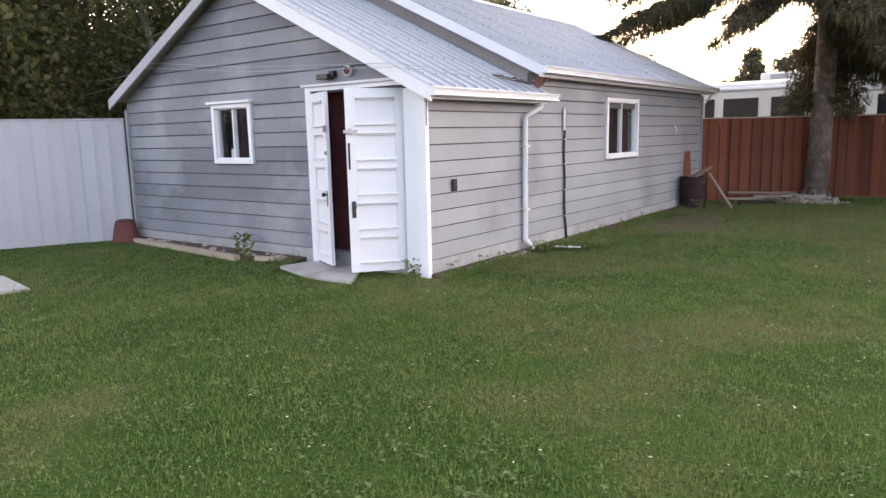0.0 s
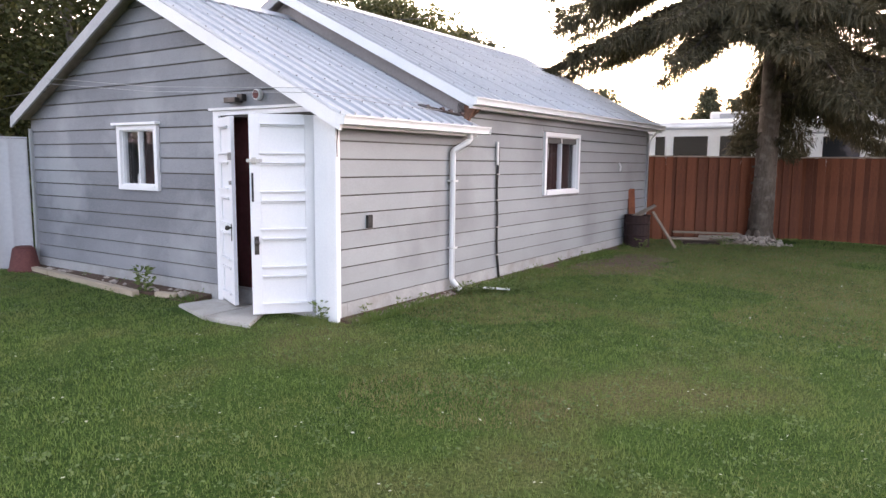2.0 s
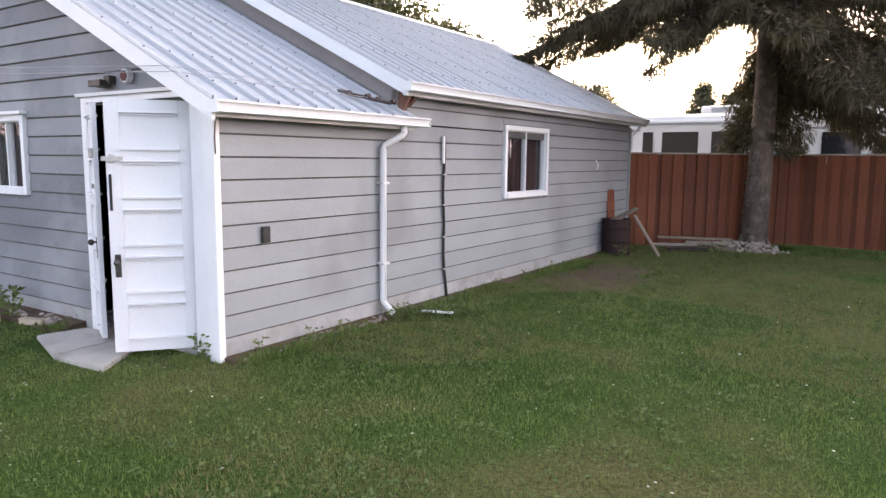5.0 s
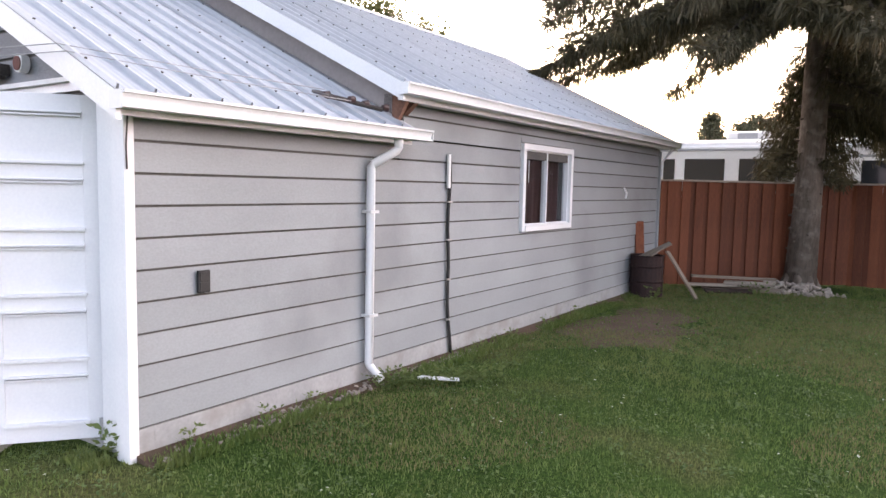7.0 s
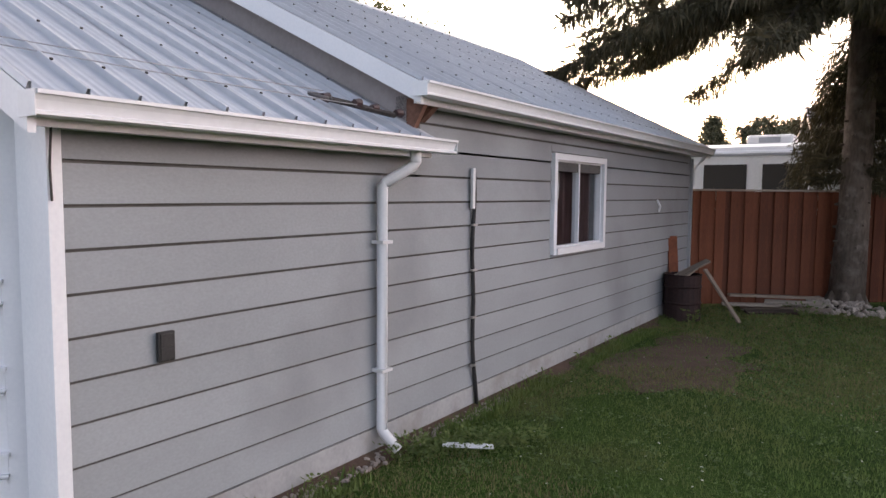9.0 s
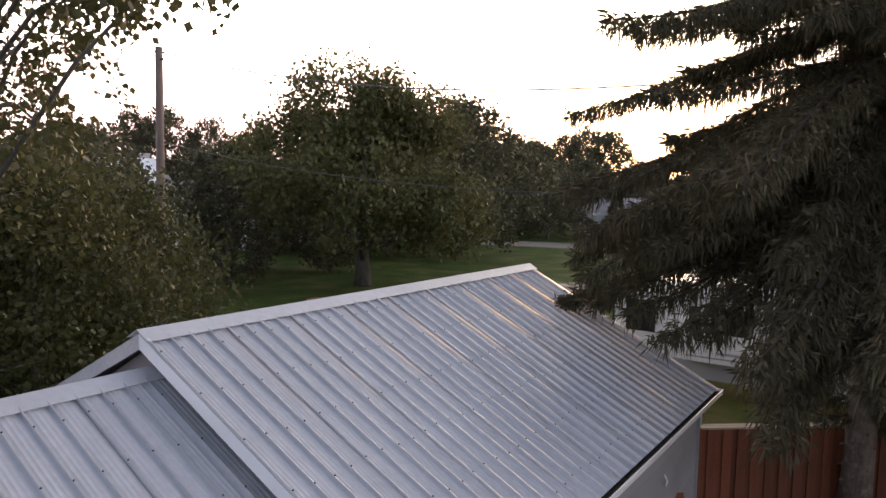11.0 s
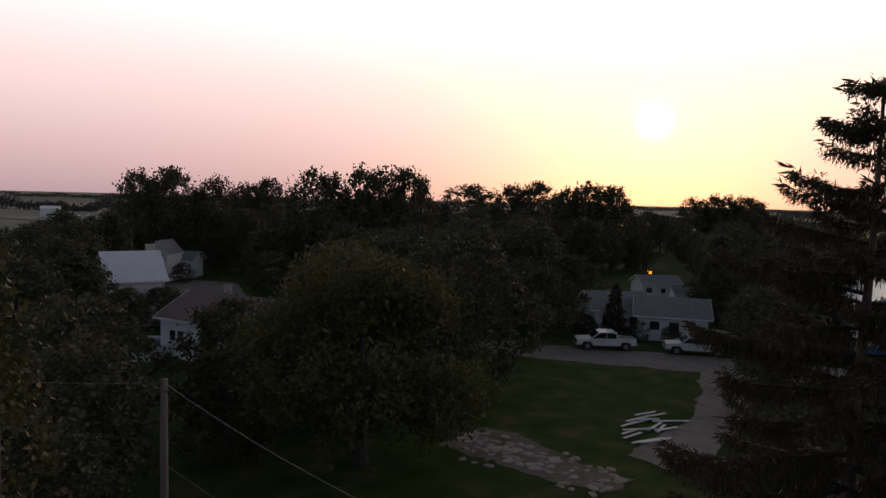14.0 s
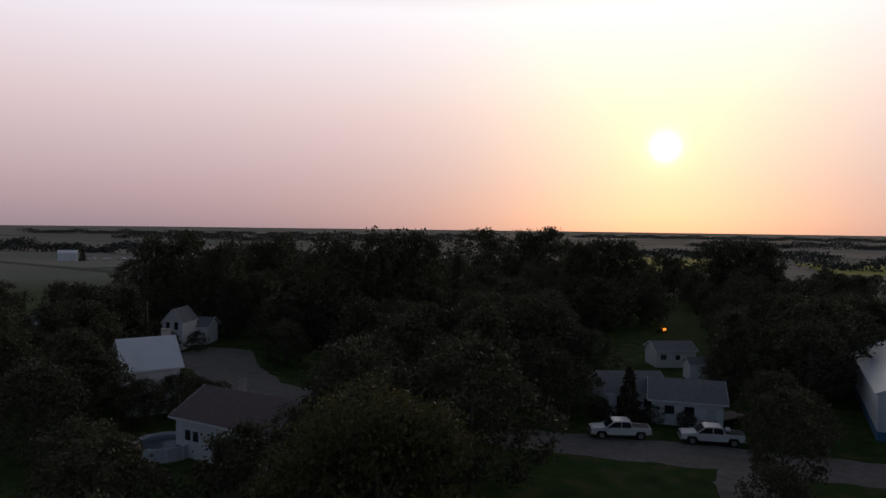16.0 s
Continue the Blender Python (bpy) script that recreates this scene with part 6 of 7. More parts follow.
flat_stone("concrete_slab", [(-1.88, -0.74), (-1.16, -0.97), (-1.18, -0.29), (-1.80, -0.32)], 0.035, "pale concrete slab before the doors")
flat_stone("concrete_slab", [(-1.12, -0.99), (-0.50, -0.95), (-0.78, -0.55), (-0.98, -0.29), (-1.14, -0.29)], 0.04, "pale concrete slab before the doors")
flat_stone("concrete_slab", [(-4.4, -3.3), (-3.32, -3.27), (-3.25, -2.95), (-4.3, -2.8)], 0.03, "pale concrete slab sunk in the lawn")


def weed(at, seed, height, n, label="leafy weed at the foot of the wall", spread=0.09):
    r = rng_of(seed)
    u = r.uniform(0.05, 1, n)
    a = r.uniform(0, 6.283, n)
    p = np.stack([np.cos(a) * spread * r.uniform(0, 1, n) * u, np.sin(a) * spread * r.uniform(0, 1, n) * u, height * u * 0.9], 1)
    way = unit(np.stack([np.cos(a), np.sin(a), r.uniform(-0.2, 0.8, n)], 1))
    v, f = quads_at(p, way, unit(r.normal(0, 1, way.shape)), height * 0.3 * r.uniform(0.5, 1.2, n), height * 0.14 * r.uniform(0.5, 1.2, n))
    ob = put("weed", mesh_of("weed", v, f), M_WEED)
    ob.matrix_basis = pose(*at)
    tagged(ob, label, "plant", kind="stuff")


weed((-2.95, FY - 0.22, 0.02), 1, 0.34, 60)
weed((-2.80, FY - 0.26, 0.02), 2, 0.2, 50)
for k, (x, y, h) in enumerate(((0.10, 0.05, 0.16), (-0.22, -0.30, 0.22), (-0.12, -0.32, 0.14), (0.12, 0.62, 0.14), (0.10, 1.05, 0.12), (0.14, 3.2, 0.1), (0.12, 3.9, 0.12), (0.14, 4.7, 0.14), (0.12, 5.6, 0.14), (0.16, 6.3, 0.12), (-2.1, -0.3, 0.12), (-3.6, -0.32, 0.1), (-4.4, -0.33, 0.12))):
    weed((x, y, 0.0), 10 + k, h, 40)
for k in range(18):
    weed((0.16 + 0.035 * k, 1.70 + 0.04 * k + 0.10 * math.sin(k * 2.3), 0.0), 40 + k, 0.10 + 0.05 * math.sin(k * 1.9) ** 2, 90, "low green weed under the downspout", 0.15)
loose_board("splash_strip", (0.36, 1.92, 0.07), (0.62, 2.12, 0.05), 0.05, 0.015, M_WHITE, "broken white strip below the downspout", 5)
weed((1.6, 9.0, 0.0), 70, 0.22, 90, "low green weed by the scrap boards", 0.3)
weed((0.45, 7.6, 0.0), 71, 0.2, 80, "pale weed beside the barrel", 0.16)

# ---- neighbouring lawn ----
ring = tagged(empty("fire_ring", (-19.8, 21.3, 0)), "low rusty fire ring on the grass", "fire ring")
for k in range(14):
    a = 2 * math.pi * k / 14
    ob = part("ring_block", boxes((-0.14, 0.14, -0.05, 0.05, 0, 0.12), bevel=0.015), material("rusty_block", (0.20, 0.11, 0.07), (0.34, 0.20, 0.13), 0.9, 5, 30, 0.3) if k == 0 else bpy.data.materials["rusty_block"], ring)
    ob.matrix_basis = pose(0.64 * math.cos(a), 0.64 * math.sin(a), 0, 0, 0, math.degrees(a) + 90)
flat_stone("stepping_stone", [(-11.9, 15.1), (-11.2, 14.8), (-10.9, 15.2), (-11.6, 15.5)], 0.05, "pale flat stone in the neighbouring grass")
r = rng_of(62)
n = 2600
c = np.stack([r.normal(-10.2, 1.25, n), r.normal(17.6, 0.85, n), r.uniform(0, 0.25, n)], 1)
v, f = quads_at(c, unit(r.normal(0, 1, c.shape) + np.array([0, 0, 0.6])), unit(r.normal(0, 1, c.shape)), 0.22 * r.uniform(0.5, 1.3, n), 0.13 * r.uniform(0.5, 1.3, n))
tagged(put("weed_patch", mesh_of("weed_patch", v, f), M_WEED), "patch of broad-leaved weeds in the neighbouring grass", "plants", kind="stuff")
for k in range(130):
    s = r.uniform(0.08, 0.34)
    ob = new("rubble", STONES[int(r.integers(6))])
    x = r.uniform(-20, -9.5)
    ob.matrix_basis = pose(x, 33.3 - 0.12 * (x + 15) + r.normal(0, 1.0), 0.03, 0, 0, r.uniform(0, 360)) @ Matrix.Diagonal((s * 1.5, s * 1.0, s * 0.22, 1))
    tagged(ob, "pale broken slab of rubble in the grass", "rubble", group="rubble across the lawn")
for k in range(16):
    x, y = -12.9 + r.uniform(0, 2.6), 39 + r.uniform(0, 6)
    a = r.normal(1.1, 0.25)
    length = r.uniform(1.4, 2.6)
    loose_board("pale_plank", (x, y, 0.06 + 0.05 * (k % 3)), (x + length * math.cos(a), y + length * math.sin(a), 0.08 + 0.05 * (k % 3)), 0.2, 0.05, M_TRIM, "pale plank in a scattered heap on the drive")


# ---- houses ----
def house(name, at, turn, w, d, wall_h, rise, wall_mat, roof_mat, label, category="house", windows=(), doors=(), chimney=None, over=0.45, gable_windows=(), base=None):
    """A gabled house with its ridge along its own x axis. windows: (side, position, low, width, height); side s, n, e or w."""
    h = tagged(empty(name, at, turn), label, category)
    hw, hd = w / 2, d / 2
    bm = boxes((-hw, hw, -hd, hd, 0, wall_h))
    add_prism(bm, [(-hd, wall_h), (hd, wall_h), (0, wall_h + rise)], "x", -hw, hw)
    part("wall", bm, wall_mat, h)
    if base:
        part("base_band", boxes((-hw - 0.03, hw + 0.03, -hd - 0.03, hd + 0.03, 0, base[0])), base[1], h)
    slope = rise / hd
    for s in (-1, 1):
        pts = [(0, wall_h + rise + 0.12), (s * (hd + over), wall_h - over * slope + 0.12), (s * (hd + over), wall_h - over * slope), (0, wall_h + rise)]
        roof = part("roof", prism(pts, "x", -hw - over, hw + over), roof_mat, h)
        part("fascia", boxes((-hw - over, hw + over, s * (hd + over) - 0.02 + 0.03 * s, s * (hd + over) + 0.02 + 0.03 * s, wall_h - over * slope - 0.08, wall_h - over * slope + 0.1)), M_WHITE, roof)
    for x in (-hw - over - 0.02, hw + over + 0.02):
        for s in (-1, 1):
            pts = [(0, wall_h + rise + 0.14), (s * (hd + over), wall_h - over * slope + 0.14), (s * (hd + over), wall_h - over * slope - 0.06), (0, wall_h + rise - 0.06)]
            part("barge_board", prism(pts, "x", x - 0.02, x + 0.02), M_WHITE, h)

    def panel(side, pos, low, ww, hh, kind):
        def b(bm, o0, o1, grow):
            p0, p1, z0, z1 = pos - ww / 2 - grow, pos + ww / 2 + grow, low - grow, low + hh + grow
            if side in "sn":
                s = -1 if side == "s" else 1
                return box(bm, p0, p1, s * (hd + o0), s * (hd + o1), z0, z1)
            s = -1 if side == "w" else 1
            return box(bm, s * (hw + o0), s * (hw + o1), p0, p1, z0, z1)

        if kind == "door":
            d_ob = part("door", b(bmesh.new(), 0, 0.05, 0), M_TRIM, h)
            part("handle", cyl(bmesh.new(), (0, 0, 0), 0.03, 0.05, "y", 8), M_IRON, d_ob).matrix_basis = pose(pos + ww * 0.4 if side in "sn" else (hw + 0.08) * (-1 if side == "w" else 1), (hd + 0.08) * (-1 if side == "s" else 1) if side in "sn" else pos, low + 1.0)
            return
        win = part("window", b(bmesh.new(), 0, 0.04, 0.08), M_WHITE, h)
        part("pane", b(bmesh.new(), 0.042, 0.05, 0), M_GLASS_DARK, win)

    for row in windows:
        panel(*row, "window")
    for row in doors:
        panel(*row, "door")
    if chimney:
        x, y, ww, z = chimney
        part("chimney", boxes((x - ww / 2, x + ww / 2, y - ww / 2, y + ww / 2, wall_h, z), (x - ww / 2 - 0.06, x + ww / 2 + 0.06, y - ww / 2 - 0.06, y + ww / 2 + 0.06, z - 0.15, z)), M_CONCRETE, h)
    return h


house("house", (-47.6, 38.9, 0), 6, 11.2, 7.4, 3.7, 1.8, M_STUCCO, M_SHINGLE, "white stucco house with a brown shingle roof among trees",
      windows=(("s", -4.0, 1.6, 0.7, 0.9), ("s", -3.0, 1.6, 0.7, 0.9), ("s", 0.4, 1.5, 1.4, 1.0), ("s", 3.0, 1.5, 1.2, 1.0), ("w", 0.8, 1.6, 1.0, 1.0)), chimney=(-2.6, 1.4, 0.5, 6.2))
house("barn", (-69.8, 42.05, 0), 70, 5.6, 7.2, 5.2, 2.7, M_TRIM, M_BARN_ROOF, "barn with a pale blue-white metal roof between dark trees", "barn", windows=(("s", -1.2, 1.4, 1.0, 0.9),), doors=(("s", 1.3, 0, 1.6, 2.2),), over=0.35, chimney=(2.4, 1.2, 0.9, 8.6))
house("house", (-101.5, 67.3, 0), 33 + 90, 6.0, 3.4, 4.6, 2.0, M_STUCCO, M_SHINGLE_GREY, "tall narrow white house with a steep gable",
      windows=(("w", -0.7, 3.4, 0.6, 1.2), ("w", 0.7, 3.4, 0.6, 1.2), ("w", 0.6, 1.2, 0.7, 1.5), ("w", -0.8, 1.2, 0.6, 1.2)), over=0.2)
house("house", (-103.5, 72.3, 0), 33, 5.0, 5.0, 3.2, 1.2, M_STUCCO, M_SHINGLE_GREY, "low white house wing beside the tall house", windows=(("s", 0.5, 1.2, 0.9, 1.0),))
house("house", (-26.4, 75.6, 0), 38, 6.4, 7.0, 2.9, 1.5, M_STUCCO, M_SHINGLE_GREY, "low white bungalow with a grey shingle roof by the street",
      windows=(("s", -1.6, 1.1, 1.4, 1.1), ("s", 1.2, 1.2, 1.0, 0.9)), doors=(("s", 2.6, 0.2, 0.9, 2.0),))
house("house", (-19.9, 75.8, 0), 20, 7.2, 6.4, 2.8, 1.5, M_STUCCO, M_SHINGLE_GREY, "low white garage wing with a grey roof and a vent pipe", windows=(("s", -1.8, 1.2, 1.0, 0.9), ("s", 0.2, 1.2, 1.0, 0.9), ("e", -1.2, 1.3, 0.8, 0.8)),
      doors=(("s", 2.4, 0, 0.9, 2.0),), chimney=(1.6, -1.6, 0.28, 4.7))
house("house", (-31.2, 105.6, 0), 40, 6.0, 5.0, 2.6, 1.0, M_STUCCO, M_SHINGLE_GREY, "small white outbuilding behind the bungalow", "outbuilding", windows=(("s", -2.0, 1.2, 0.9, 0.8), ("s", 0.2, 1.2, 0.7, 0.7)), over=0.25)
house("garden_shed", (-25.0, 98.0, 0), 38, 2.9, 2.4, 2.2, 0.7, M_STUCCO, M_SHINGLE_GREY, "small white garden shed with a door", "shed", doors=(("s", 0.4, 0, 0.8, 1.8),), over=0.15)
house("workshop", (2.5, 93.6, 0), 100, 26, 14, 4.75, 3.6, M_BLUE_WALL, M_BARN_ROOF, "long pale blue metal workshop with a dark blue base", "workshop", windows=(("w", 3.9, 2.7, 0.7, 0.9), ("w", -2.0, 1.4, 0.9, 0.9)), base=(0.9, M_BLUE_BASE), over=0.25)
house("machine_shed", (-380, 184, 0), 60, 9, 7, 4.6, 1.2, M_BLUE_WALL, M_BARN_ROOF, "distant pale blue machine shed in the fields", "shed", doors=(("s", 2.5, 0, 2.6, 3.2),), over=0.2)
house("shed", (-146, 272, 0), 30, 7, 5, 2.6, 1.6, M_TRIM, M_BARN_ROOF, "distant shed with a pale blue metal roof", "shed", over=0.3)
house("house", (-96, 268, 0), 35, 12, 8, 3.0, 2.4, M_STUCCO, M_SHINGLE, "distant farmhouse with a brown roof", windows=(("s", -3, 1, 1.2, 1.2), ("s", 2, 1, 1.2, 1.2)))
house("house", (-128, 60, 0), 40, 8, 6, 3.0, 1.6, M_STUCCO, M_SHINGLE_GREY, "pale house half hidden by trees", windows=(("s", -2, 1, 1.2, 1.2),))
house("house", (-88.8, 36.8, 0), 60, 7, 3, 2.3, 0.5, M_RV, M_RV, "white mobile home between trees", "mobile home", windows=(("s", -2, 1, 1.2, 0.8), ("s", 1, 1, 1.2, 0.8)), over=0.1)
house("grain_shed", (20, 330, 0), 10, 14, 9, 4.5, 1.8, M_BLUE_WALL, M_BARN_ROOF, "distant pale metal building on the horizon", "shed", over=0.3)
house("house", (-158, 96, 0), 40, 4, 5, 5.0, 3.0, M_STUCCO, M_SHINGLE_GREY, "steep white gable half hidden by trees", over=0.2)
house("house", (3.5, 27.5, 0), 15, 7.5, 6.5, 2.8, 1.9, M_TRIM, M_SHINGLE_GREY, "low neighbouring house with a grey roof behind the motorhome", windows=(("s", -2, 1.1, 1.1, 1.0),))

# ---- above-ground pool ----
pool = tagged(empty("swimming_pool", (-53.8, 34.2, 0)), "round above-ground pool with a pale wall beside the house", "pool")
bm = bmesh.new()
ring_v = [[bm.verts.new((q * math.cos(a), q * math.sin(a), z)) for a in np.linspace(0, 2 * math.pi, 40, endpoint=False)] for q, z in ((2.7, 0), (2.7, 1.22), (2.55, 1.22), (2.55, 0.4))]
for a, b in zip(ring_v, ring_v[1:]):
    for k in range(40):
        bm.faces.new((a[k], a[(k + 1) % 40], b[(k + 1) % 40], b[k]))
part("pool_wall", bm, M_POOL, pool)
part("water", cyl(bmesh.new(), (0, 0, 0.95), 2.545, 0.02, sides=40), M_WATER, pool, "dark still water")
for k in range(12):
    a = 2 * math.pi * k / 12
    part("upright", boxes((-0.06, 0.06, -0.04, 0.04, 0, 1.25)), M_WHITE, pool).matrix_basis = pose(2.73 * math.cos(a), 2.73 * math.sin(a), 0, 0, 0, math.degrees(a) + 90)


# ---- vehicles ----
def pickup(at, turn, label, load=False):
    """A crew-cab pickup, its nose to -x."""
    p = tagged(empty("pickup_truck", at, turn), label, "pickup truck")
    half = 0.95
    side = [(-2.9, 0.55), (-2.95, 0.95), (-2.8, 1.08), (-1.55, 1.15), (-0.75, 1.78), (-0.55, 1.84), (0.75, 1.84), (0.98, 1.72), (1.08, 1.2), (2.9, 1.18), (2.92, 0.6), (2.45, 0.5), (2.3, 0.85), (1.5, 0.85), (1.35, 0.48), (-1.35, 0.48), (-1.5, 0.85), (-2.3, 0.85), (-2.45, 0.5)]
    bm = prism(side, "y", -half, half)
    bmesh.ops.bevel(bm, geom=[e for e in bm.edges if abs(e.verts[0].co.y - e.verts[1].co.y) < 1e-4 and min(e.verts[0].co.z, e.verts[1].co.z) > 1.0], offset=0.05, segments=2, affect="EDGES")
    part("body", bm, M_CAR_WHITE, p, "white painted body")
    part("bed_floor", boxes((1.2, 2.82, -0.78, 0.78, 1.17, 1.205)), M_BLACK, p, "dark open cargo bed")
    for s in (-1, 1):
        bm = prism([(-1.35, 1.2), (-0.72, 1.70), (-0.05, 1.74), (-0.05, 1.2)], "y", s * half - 0.005, s * half + 0.008)
        part("side_window", bm, M_GLASS_DARK, p)
        bm = prism([(0.02, 1.2), (0.02, 1.74), (0.68, 1.74), (0.9, 1.62), (0.96, 1.2)], "y", s * half - 0.005, s * half + 0.008)
        part("side_window", bm, M_GLASS_DARK, p)
        part("door_handle", boxes((-0.25, -0.1, s * half - 0.01, s * half + 0.03, 1.05, 1.09)), M_BLACK, p)
        part("mirror", boxes((-1.3, -1.12, s * (half + 0.02), s * (half + 0.22), 1.18, 1.36), bevel=0.03), M_BLACK, p)
        part("running_board", boxes((-1.2, 1.2, s * half - 0.08, s * half + 0.06, 0.40, 0.46)), M_BLACK, p)
        part("headlight", boxes((-2.96, -2.8, s * 0.62 - 0.2, s * 0.62 + 0.2, 0.86, 1.04), bevel=0.02), M_HEADLIGHT, p)
        part("tail_light", boxes((2.88, 2.94, s * 0.82 - 0.09, s * 0.82 + 0.09, 0.85, 1.15), bevel=0.01), M_LIGHT_RED, p)
        for x in (-1.9, 1.9):
            w = part("wheel", cyl(bmesh.new(), (x, s * (half - 0.12), 0.4), 0.4, 0.28, "y", 24), M_TYRE, p, "black tyre")
            part("rim", cyl(bmesh.new(), (x, s * (half + 0.025), 0.4), 0.25, 0.03, "y", 20), M_RIM, w)
    bm = prism([(-1.42, 1.22), (-0.8, 1.74), (-0.86, 1.76), (-1.48, 1.24)], "y", -0.8, 0.8)
    part("windshield", bm, M_GLASS_DARK, p)
    bm = prism([(1.02, 1.68), (1.10, 1.24), (1.12, 1.25), (1.04, 1.69)], "y", -0.72, 0.72)
    part("rear_window", bm, M_GLASS_DARK, p)
    part("grille", boxes((-2.98, -2.92, -0.42, 0.42, 0.75, 1.02), bevel=0.01), M_BLACK, p)
    part("front_bumper", boxes((-3.05, -2.85, -0.92, 0.92, 0.45, 0.68), bevel=0.04), M_RIM, p)
    part("rear_bumper", boxes((2.85, 3.05, -0.9, 0.9, 0.5, 0.68), bevel=0.04), M_RIM, p)
    if load:
        bm = bmesh.new()
        bmesh.ops.create_icosphere(bm, subdivisions=2, radius=0.3, matrix=Matrix.Translation((1.5, 0.1, 1.42)) @ Matrix.Diagonal((1, 1.2, 0.8, 1)))
        part("white_sack", bm, M_PAPER, p, "white sack in the cargo bed", True)


pickup((-23.0, 64.6, 0.03), 33, "white crew-cab pickup truck parked by the street")
pickup((-15.1, 68.2, 0.03), 25, "white pickup truck with a loaded bed parked by the street", True)


def car(at, turn, label):
    c = tagged(empty("car", at, turn), label, "car")
    side = [(-2.2, 0.35), (-2.2, 0.75), (-1.2, 0.9), (-0.6, 1.4), (0.9, 1.4), (1.6, 0.95), (2.2, 0.9), (2.2, 0.35)]
    part("body", prism(side, "y", -0.85, 0.85), M_CAR_WHITE, c)
    for s in (-1, 1):
        part("side_window", prism([(-0.95, 0.95), (-0.55, 1.32), (0.8, 1.32), (1.25, 0.95)], "y", s * 0.85 - 0.005, s * 0.85 + 0.005), M_GLASS_DARK, c)
        for x in (-1.35, 1.35):
            part("wheel", cyl(bmesh.new(), (x, s * 0.8, 0.33), 0.33, 0.2, "y", 16), M_TYRE, c)


for x, y, a in ((-384, 199, 50), (-379, 205, 62), (-376, 212, 40), (-368, 213, 55)):
    car((x, y, 0), a, "pale car parked far off in a yard")

trailer = tagged(empty("flat_trailer", (-16.0, 76.4, 0), 68), "flat wooden utility trailer beside the bungalow", "trailer")
part("deck", boxes((-2.6, 2.6, -1.0, 1.0, 0.72, 0.84)), M_WOOD_GREY, trailer)
part("tongue", boxes((-3.8, -2.6, -0.06, 0.06, 0.62, 0.72)), M_IRON, trailer)
part("stand", boxes((-3.7, -3.6, -0.05, 0.05, 0.0, 0.62)), M_IRON, trailer)
for s in (-1, 1):
    for x in (0.3, 1.1):
        part("wheel", cyl(bmesh.new(), (x, s * 1.08, 0.34), 0.34, 0.2, "y", 18), M_TYRE, trailer)
as_tree("spruce_tree", *CONES, (-24.6, 71.2, 0), "dark conifer before the bungalow", 20, (0.75, 0.75, 0.75))
as_tree("spruce_tree", *CONES, (-376, 190, 0), "dark conifer beside the distant shed", 20, (0.9, 0.9, 0.9))

# ---- added orange emitter and logs for a glint behind the outbuilding ----
fire = tagged(empty("bonfire", (-43.0, 137.0, 0)), "small orange glow added in a far yard for a glint", "bonfire")
orange_glow_mat = bpy.data.materials.new("flame")
orange_glow_mat.use_nodes = True
fb = orange_glow_mat.node_tree.nodes["Principled BSDF"]
fb.inputs["Base Color"].default_value = (0.9, 0.3, 0.05, 1)
fb.inputs["Emission Color"].default_value, fb.inputs["Emission Strength"].default_value = (1.0, 0.28, 0.03, 1), 2.2
r = rng_of(63)
for k in range(6):
    x, y, hgt = r.normal(0, 0.45), r.normal(0, 0.3), r.uniform(0.35, 0.8)
    part("flame", tube(bmesh.new(), [(x, y, 0.6), (x + r.normal(0, 0.1), y, 0.6 + hgt * 0.4), (x + r.normal(0, 0.15), y, 0.6 + hgt)], [0.13, 0.12, 0.02], 7), orange_glow_mat, fire)
for k in range(7):
    a = k * 0.9
    part("log", tube(bmesh.new(), [(1.1 * math.cos(a), 1.1 * math.sin(a), 0.1), (0.1 * math.cos(a), 0.1 * math.sin(a), 1.0)], 0.12, 7), M_FIREWOOD, fire)


# ---- grass ----
def grass(name, count, region, size, seed, label, inside, blade=None):
    """Single blades, thrown over a region and kept where the lawn is."""
    r = rng_of(seed)
    xy = region(r, count)
    xy = xy[inside(xy[:, 0], xy[:, 1])]
    n = len(xy)
    a = r.uniform(0, 6.283, n)
    clump = np.sin(9.1 * xy[:, 0] + 2.0 * np.sin(5.3 * xy[:, 1])) * np.sin(8.3 * xy[:, 1] + 2.0 * np.sin(6.1 * xy[:, 0] + 1.0))
    tall = size * r.uniform(0.45, 1.25, n) * (0.88 + 0.34 * clump)
    lean = r.uniform(0.1, 0.75, n) * tall
    w = 0.0045 * (size / 0.045) * r.uniform(0.7, 1.5, n)
    b = a + r.uniform(0.8, 2.3, n)
    base = np.column_stack([xy, np.full(n, -0.004)])
    side = np.column_stack([np.cos(b), np.sin(b), np.zeros(n)]) * w[:, None]
    tip = base + np.column_stack([np.cos(a) * lean, np.sin(a) * lean, tall])
    v = np.stack([base - side, base + side, tip], 1).reshape(-1, 3)
    tagged(put(name, mesh_of(name, v, np.arange(3 * n).reshape(-1, 3)), blade or M_BLADE), label, "grass", kind="stuff")


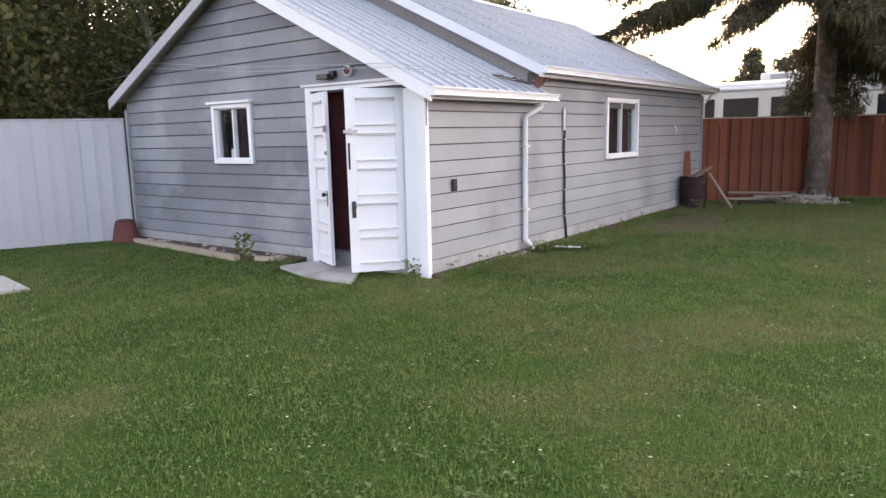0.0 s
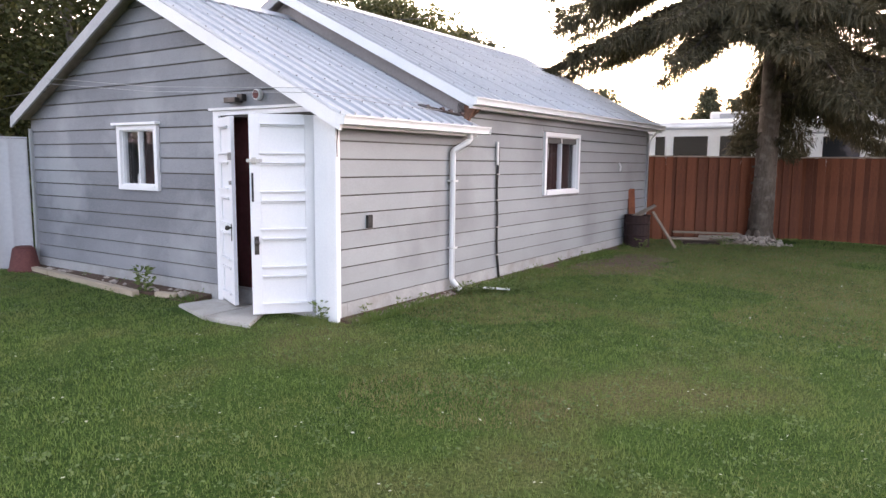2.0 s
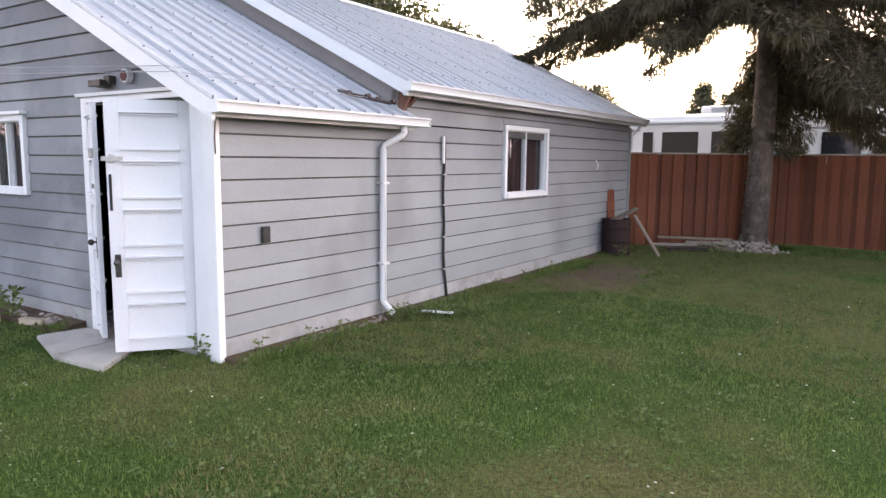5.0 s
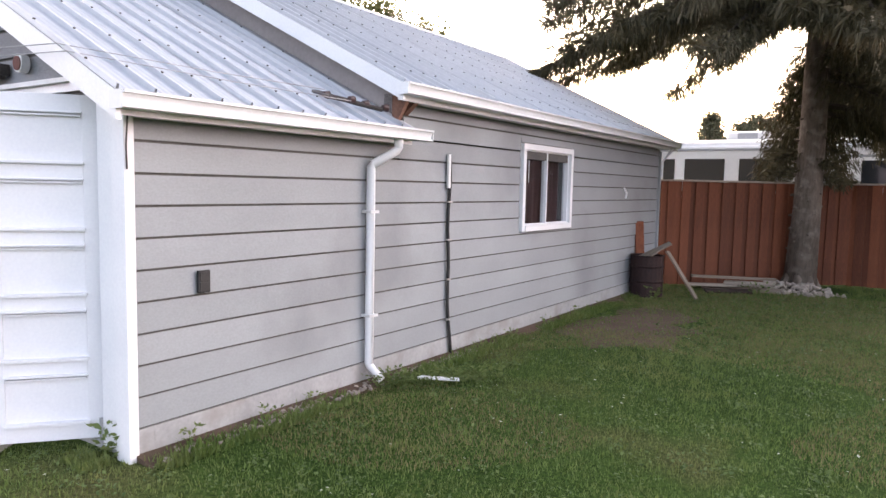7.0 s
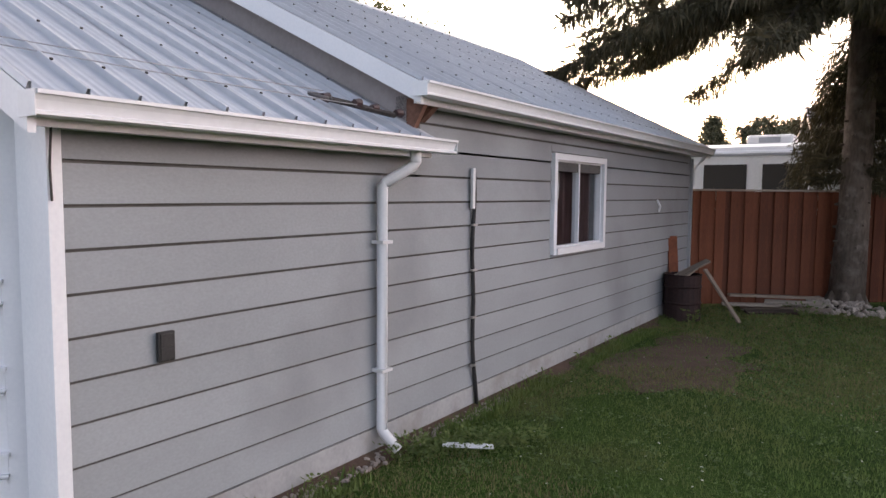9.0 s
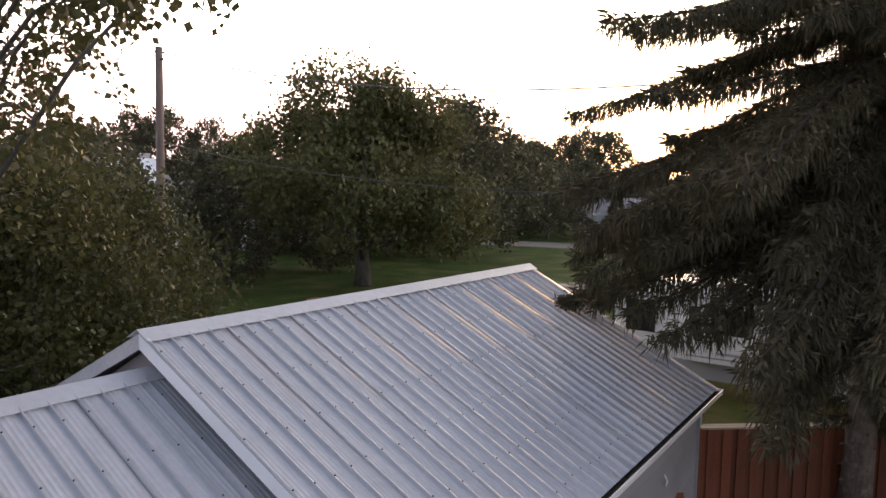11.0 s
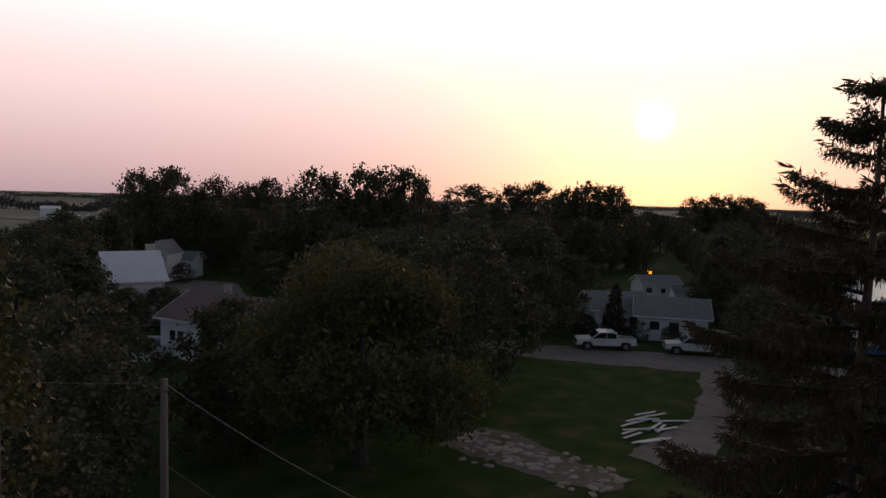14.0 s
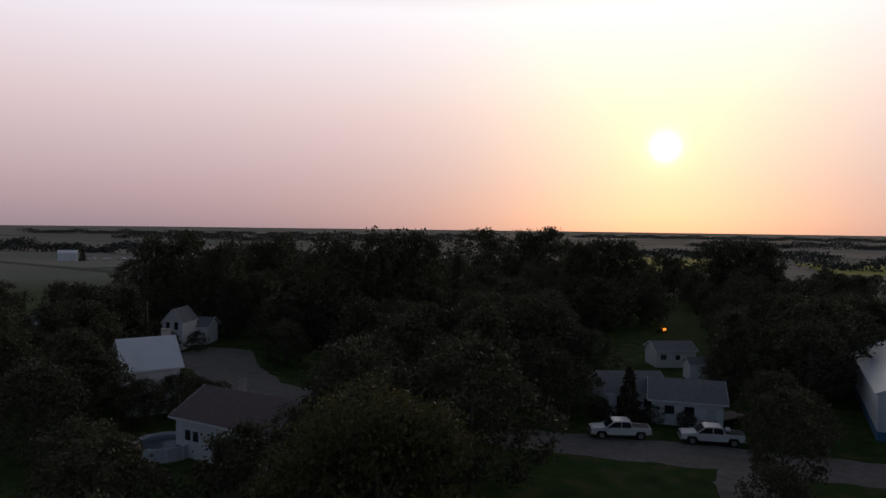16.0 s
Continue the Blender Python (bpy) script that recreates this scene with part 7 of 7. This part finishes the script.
def lawn_here(x, y):
    house_in = (x > -6.3) & (x < 0.06) & (y > -0.24) & (y < 9.4)
    bed_in = (x > -6.5) & (x < -2.2) & (y > -0.55) & (y < 0)
    slab = ((x > -1.9) & (x < -0.5 - 0.727 * (y + 0.95)) & (y > -0.96) & (y < 0)) | ((x > -1.9) & (x < -0.3) & (y > -0.32) & (y < 0)) | ((x > -4.35) & (x < -3.28) & (y > -3.25) & (y < -2.9))
    chance = np.modf(np.abs(np.sin(x * 12.9898 + y * 78.233)) * 43758.5)[0]
    worn = np.minimum(((x - 0.95) / 0.72) ** 2 + ((y - 5.4) / 1.55) ** 2, ((x - 3.5) / 0.95) ** 2 + ((y - 4.3) / 0.85) ** 2)
    bare = chance < 0.62 * (1.15 - worn)
    trunk = (x - 2.0) ** 2 + (y - 10.35) ** 2 < 0.5
    return ~(house_in | bed_in | slab | bare | trunk)


grass("lawn_grass", 470000, lambda r, n: np.column_stack([r.uniform(-6.5, 7.5, n), r.uniform(-4.9, 5.5, n)]) + r.normal(0, 0.45, (n, 2)), 0.034, 64, "short mown green lawn grass", lawn_here)
grass("lawn_grass_far", 130000, lambda r, n: np.column_stack([r.uniform(-8.0, 9.5, n), r.uniform(5.5, 11.5, n)]) + r.normal(0, 0.45, (n, 2)), 0.046, 65, "short mown lawn grass by the fence", lawn_here)
xy_dry = lambda x, y: (x > 0.15) & (y < 9.6) & (np.sin(x * 1.3 + y * 0.7) + np.sin(y * 1.9 - x * 0.8) + 0.30 * (y - 2.2) + 0.1 * x > 0.5)
grass("dry_grass", 270000, lambda r, n: np.column_stack([r.uniform(-0.5, 9.0, n), r.uniform(-2.0, 10.5, n)]), 0.034, 67, "dry straw-coloured grass in worn parts of the lawn", xy_dry, M_BLADE_DRY)
grass("edge_grass", 9000, lambda r, n: np.column_stack([0.05 + 0.22 * r.uniform(0, 1, n) ** 0.7, r.uniform(-0.25, 9.0, n)]), 0.075, 68, "longer grass along the garage footing", lambda x, y: np.sin(y * 7.0) + np.sin(y * 2.3 + 1.0) > -0.7)
grass("edge_grass", 4000, lambda r, n: np.column_stack([r.uniform(-2.4, -0.05, n), -0.36 - 0.16 * r.uniform(0, 1, n)]), 0.06, 69, "longer grass by the garage doors", lambda x, y: (x < -1.95) | (x > -0.32))
r = rng_of(66)
n = 900
c = np.column_stack([r.uniform(-6, 7, n), r.uniform(-4.5, 8, n), np.full(n, 0.035)])
c = c[lawn_here(c[:, 0], c[:, 1])]
v, f = quads_at(c, unit(r.normal(0, 1, c.shape) * [1, 1, 0.2]), np.tile([0.0, 0.0, 1.0], (len(c), 1)), 0.022 * r.uniform(0.5, 1.3, len(c)), 0.018 * r.uniform(0.5, 1.3, len(c)))
tagged(put("clover_flower", mesh_of("clover_flower", v, f), material("clover_white", (0.30, 0.30, 0.24), (0.55, 0.55, 0.45), 0.8)), "scattered pale clover heads and petals in the lawn", "flowers", kind="stuff")
# low broad-leaved clover in loose tufts
n, per = 2600, 16
c = np.column_stack([r.uniform(-6.4, 7.4, n), r.uniform(-5.0, 9.0, n), np.zeros(n)])
c = c[lawn_here(c[:, 0], c[:, 1])]
c = np.repeat(c, per, axis=0) + r.normal(0, 1, (len(c) * per, 3)) * np.repeat(r.uniform(0.02, 0.09, len(c)), per)[:, None] * [1, 1, 0]
c[:, 2] = r.uniform(0.012, 0.042, len(c))
v, f = quads_at(c, unit(r.normal(0, 1, c.shape) * [1, 1, 0.35]), unit(r.normal(0, 0.45, c.shape) + [0, 0, 1]), 0.026 * r.uniform(0.5, 1.3, len(c)), 0.022 * r.uniform(0.5, 1.3, len(c)))
tagged(put("clover_leaves", mesh_of("clover_leaves", v, f), M_CLOVER), "tufts of low clover and weeds in the lawn", "plants", kind="stuff")
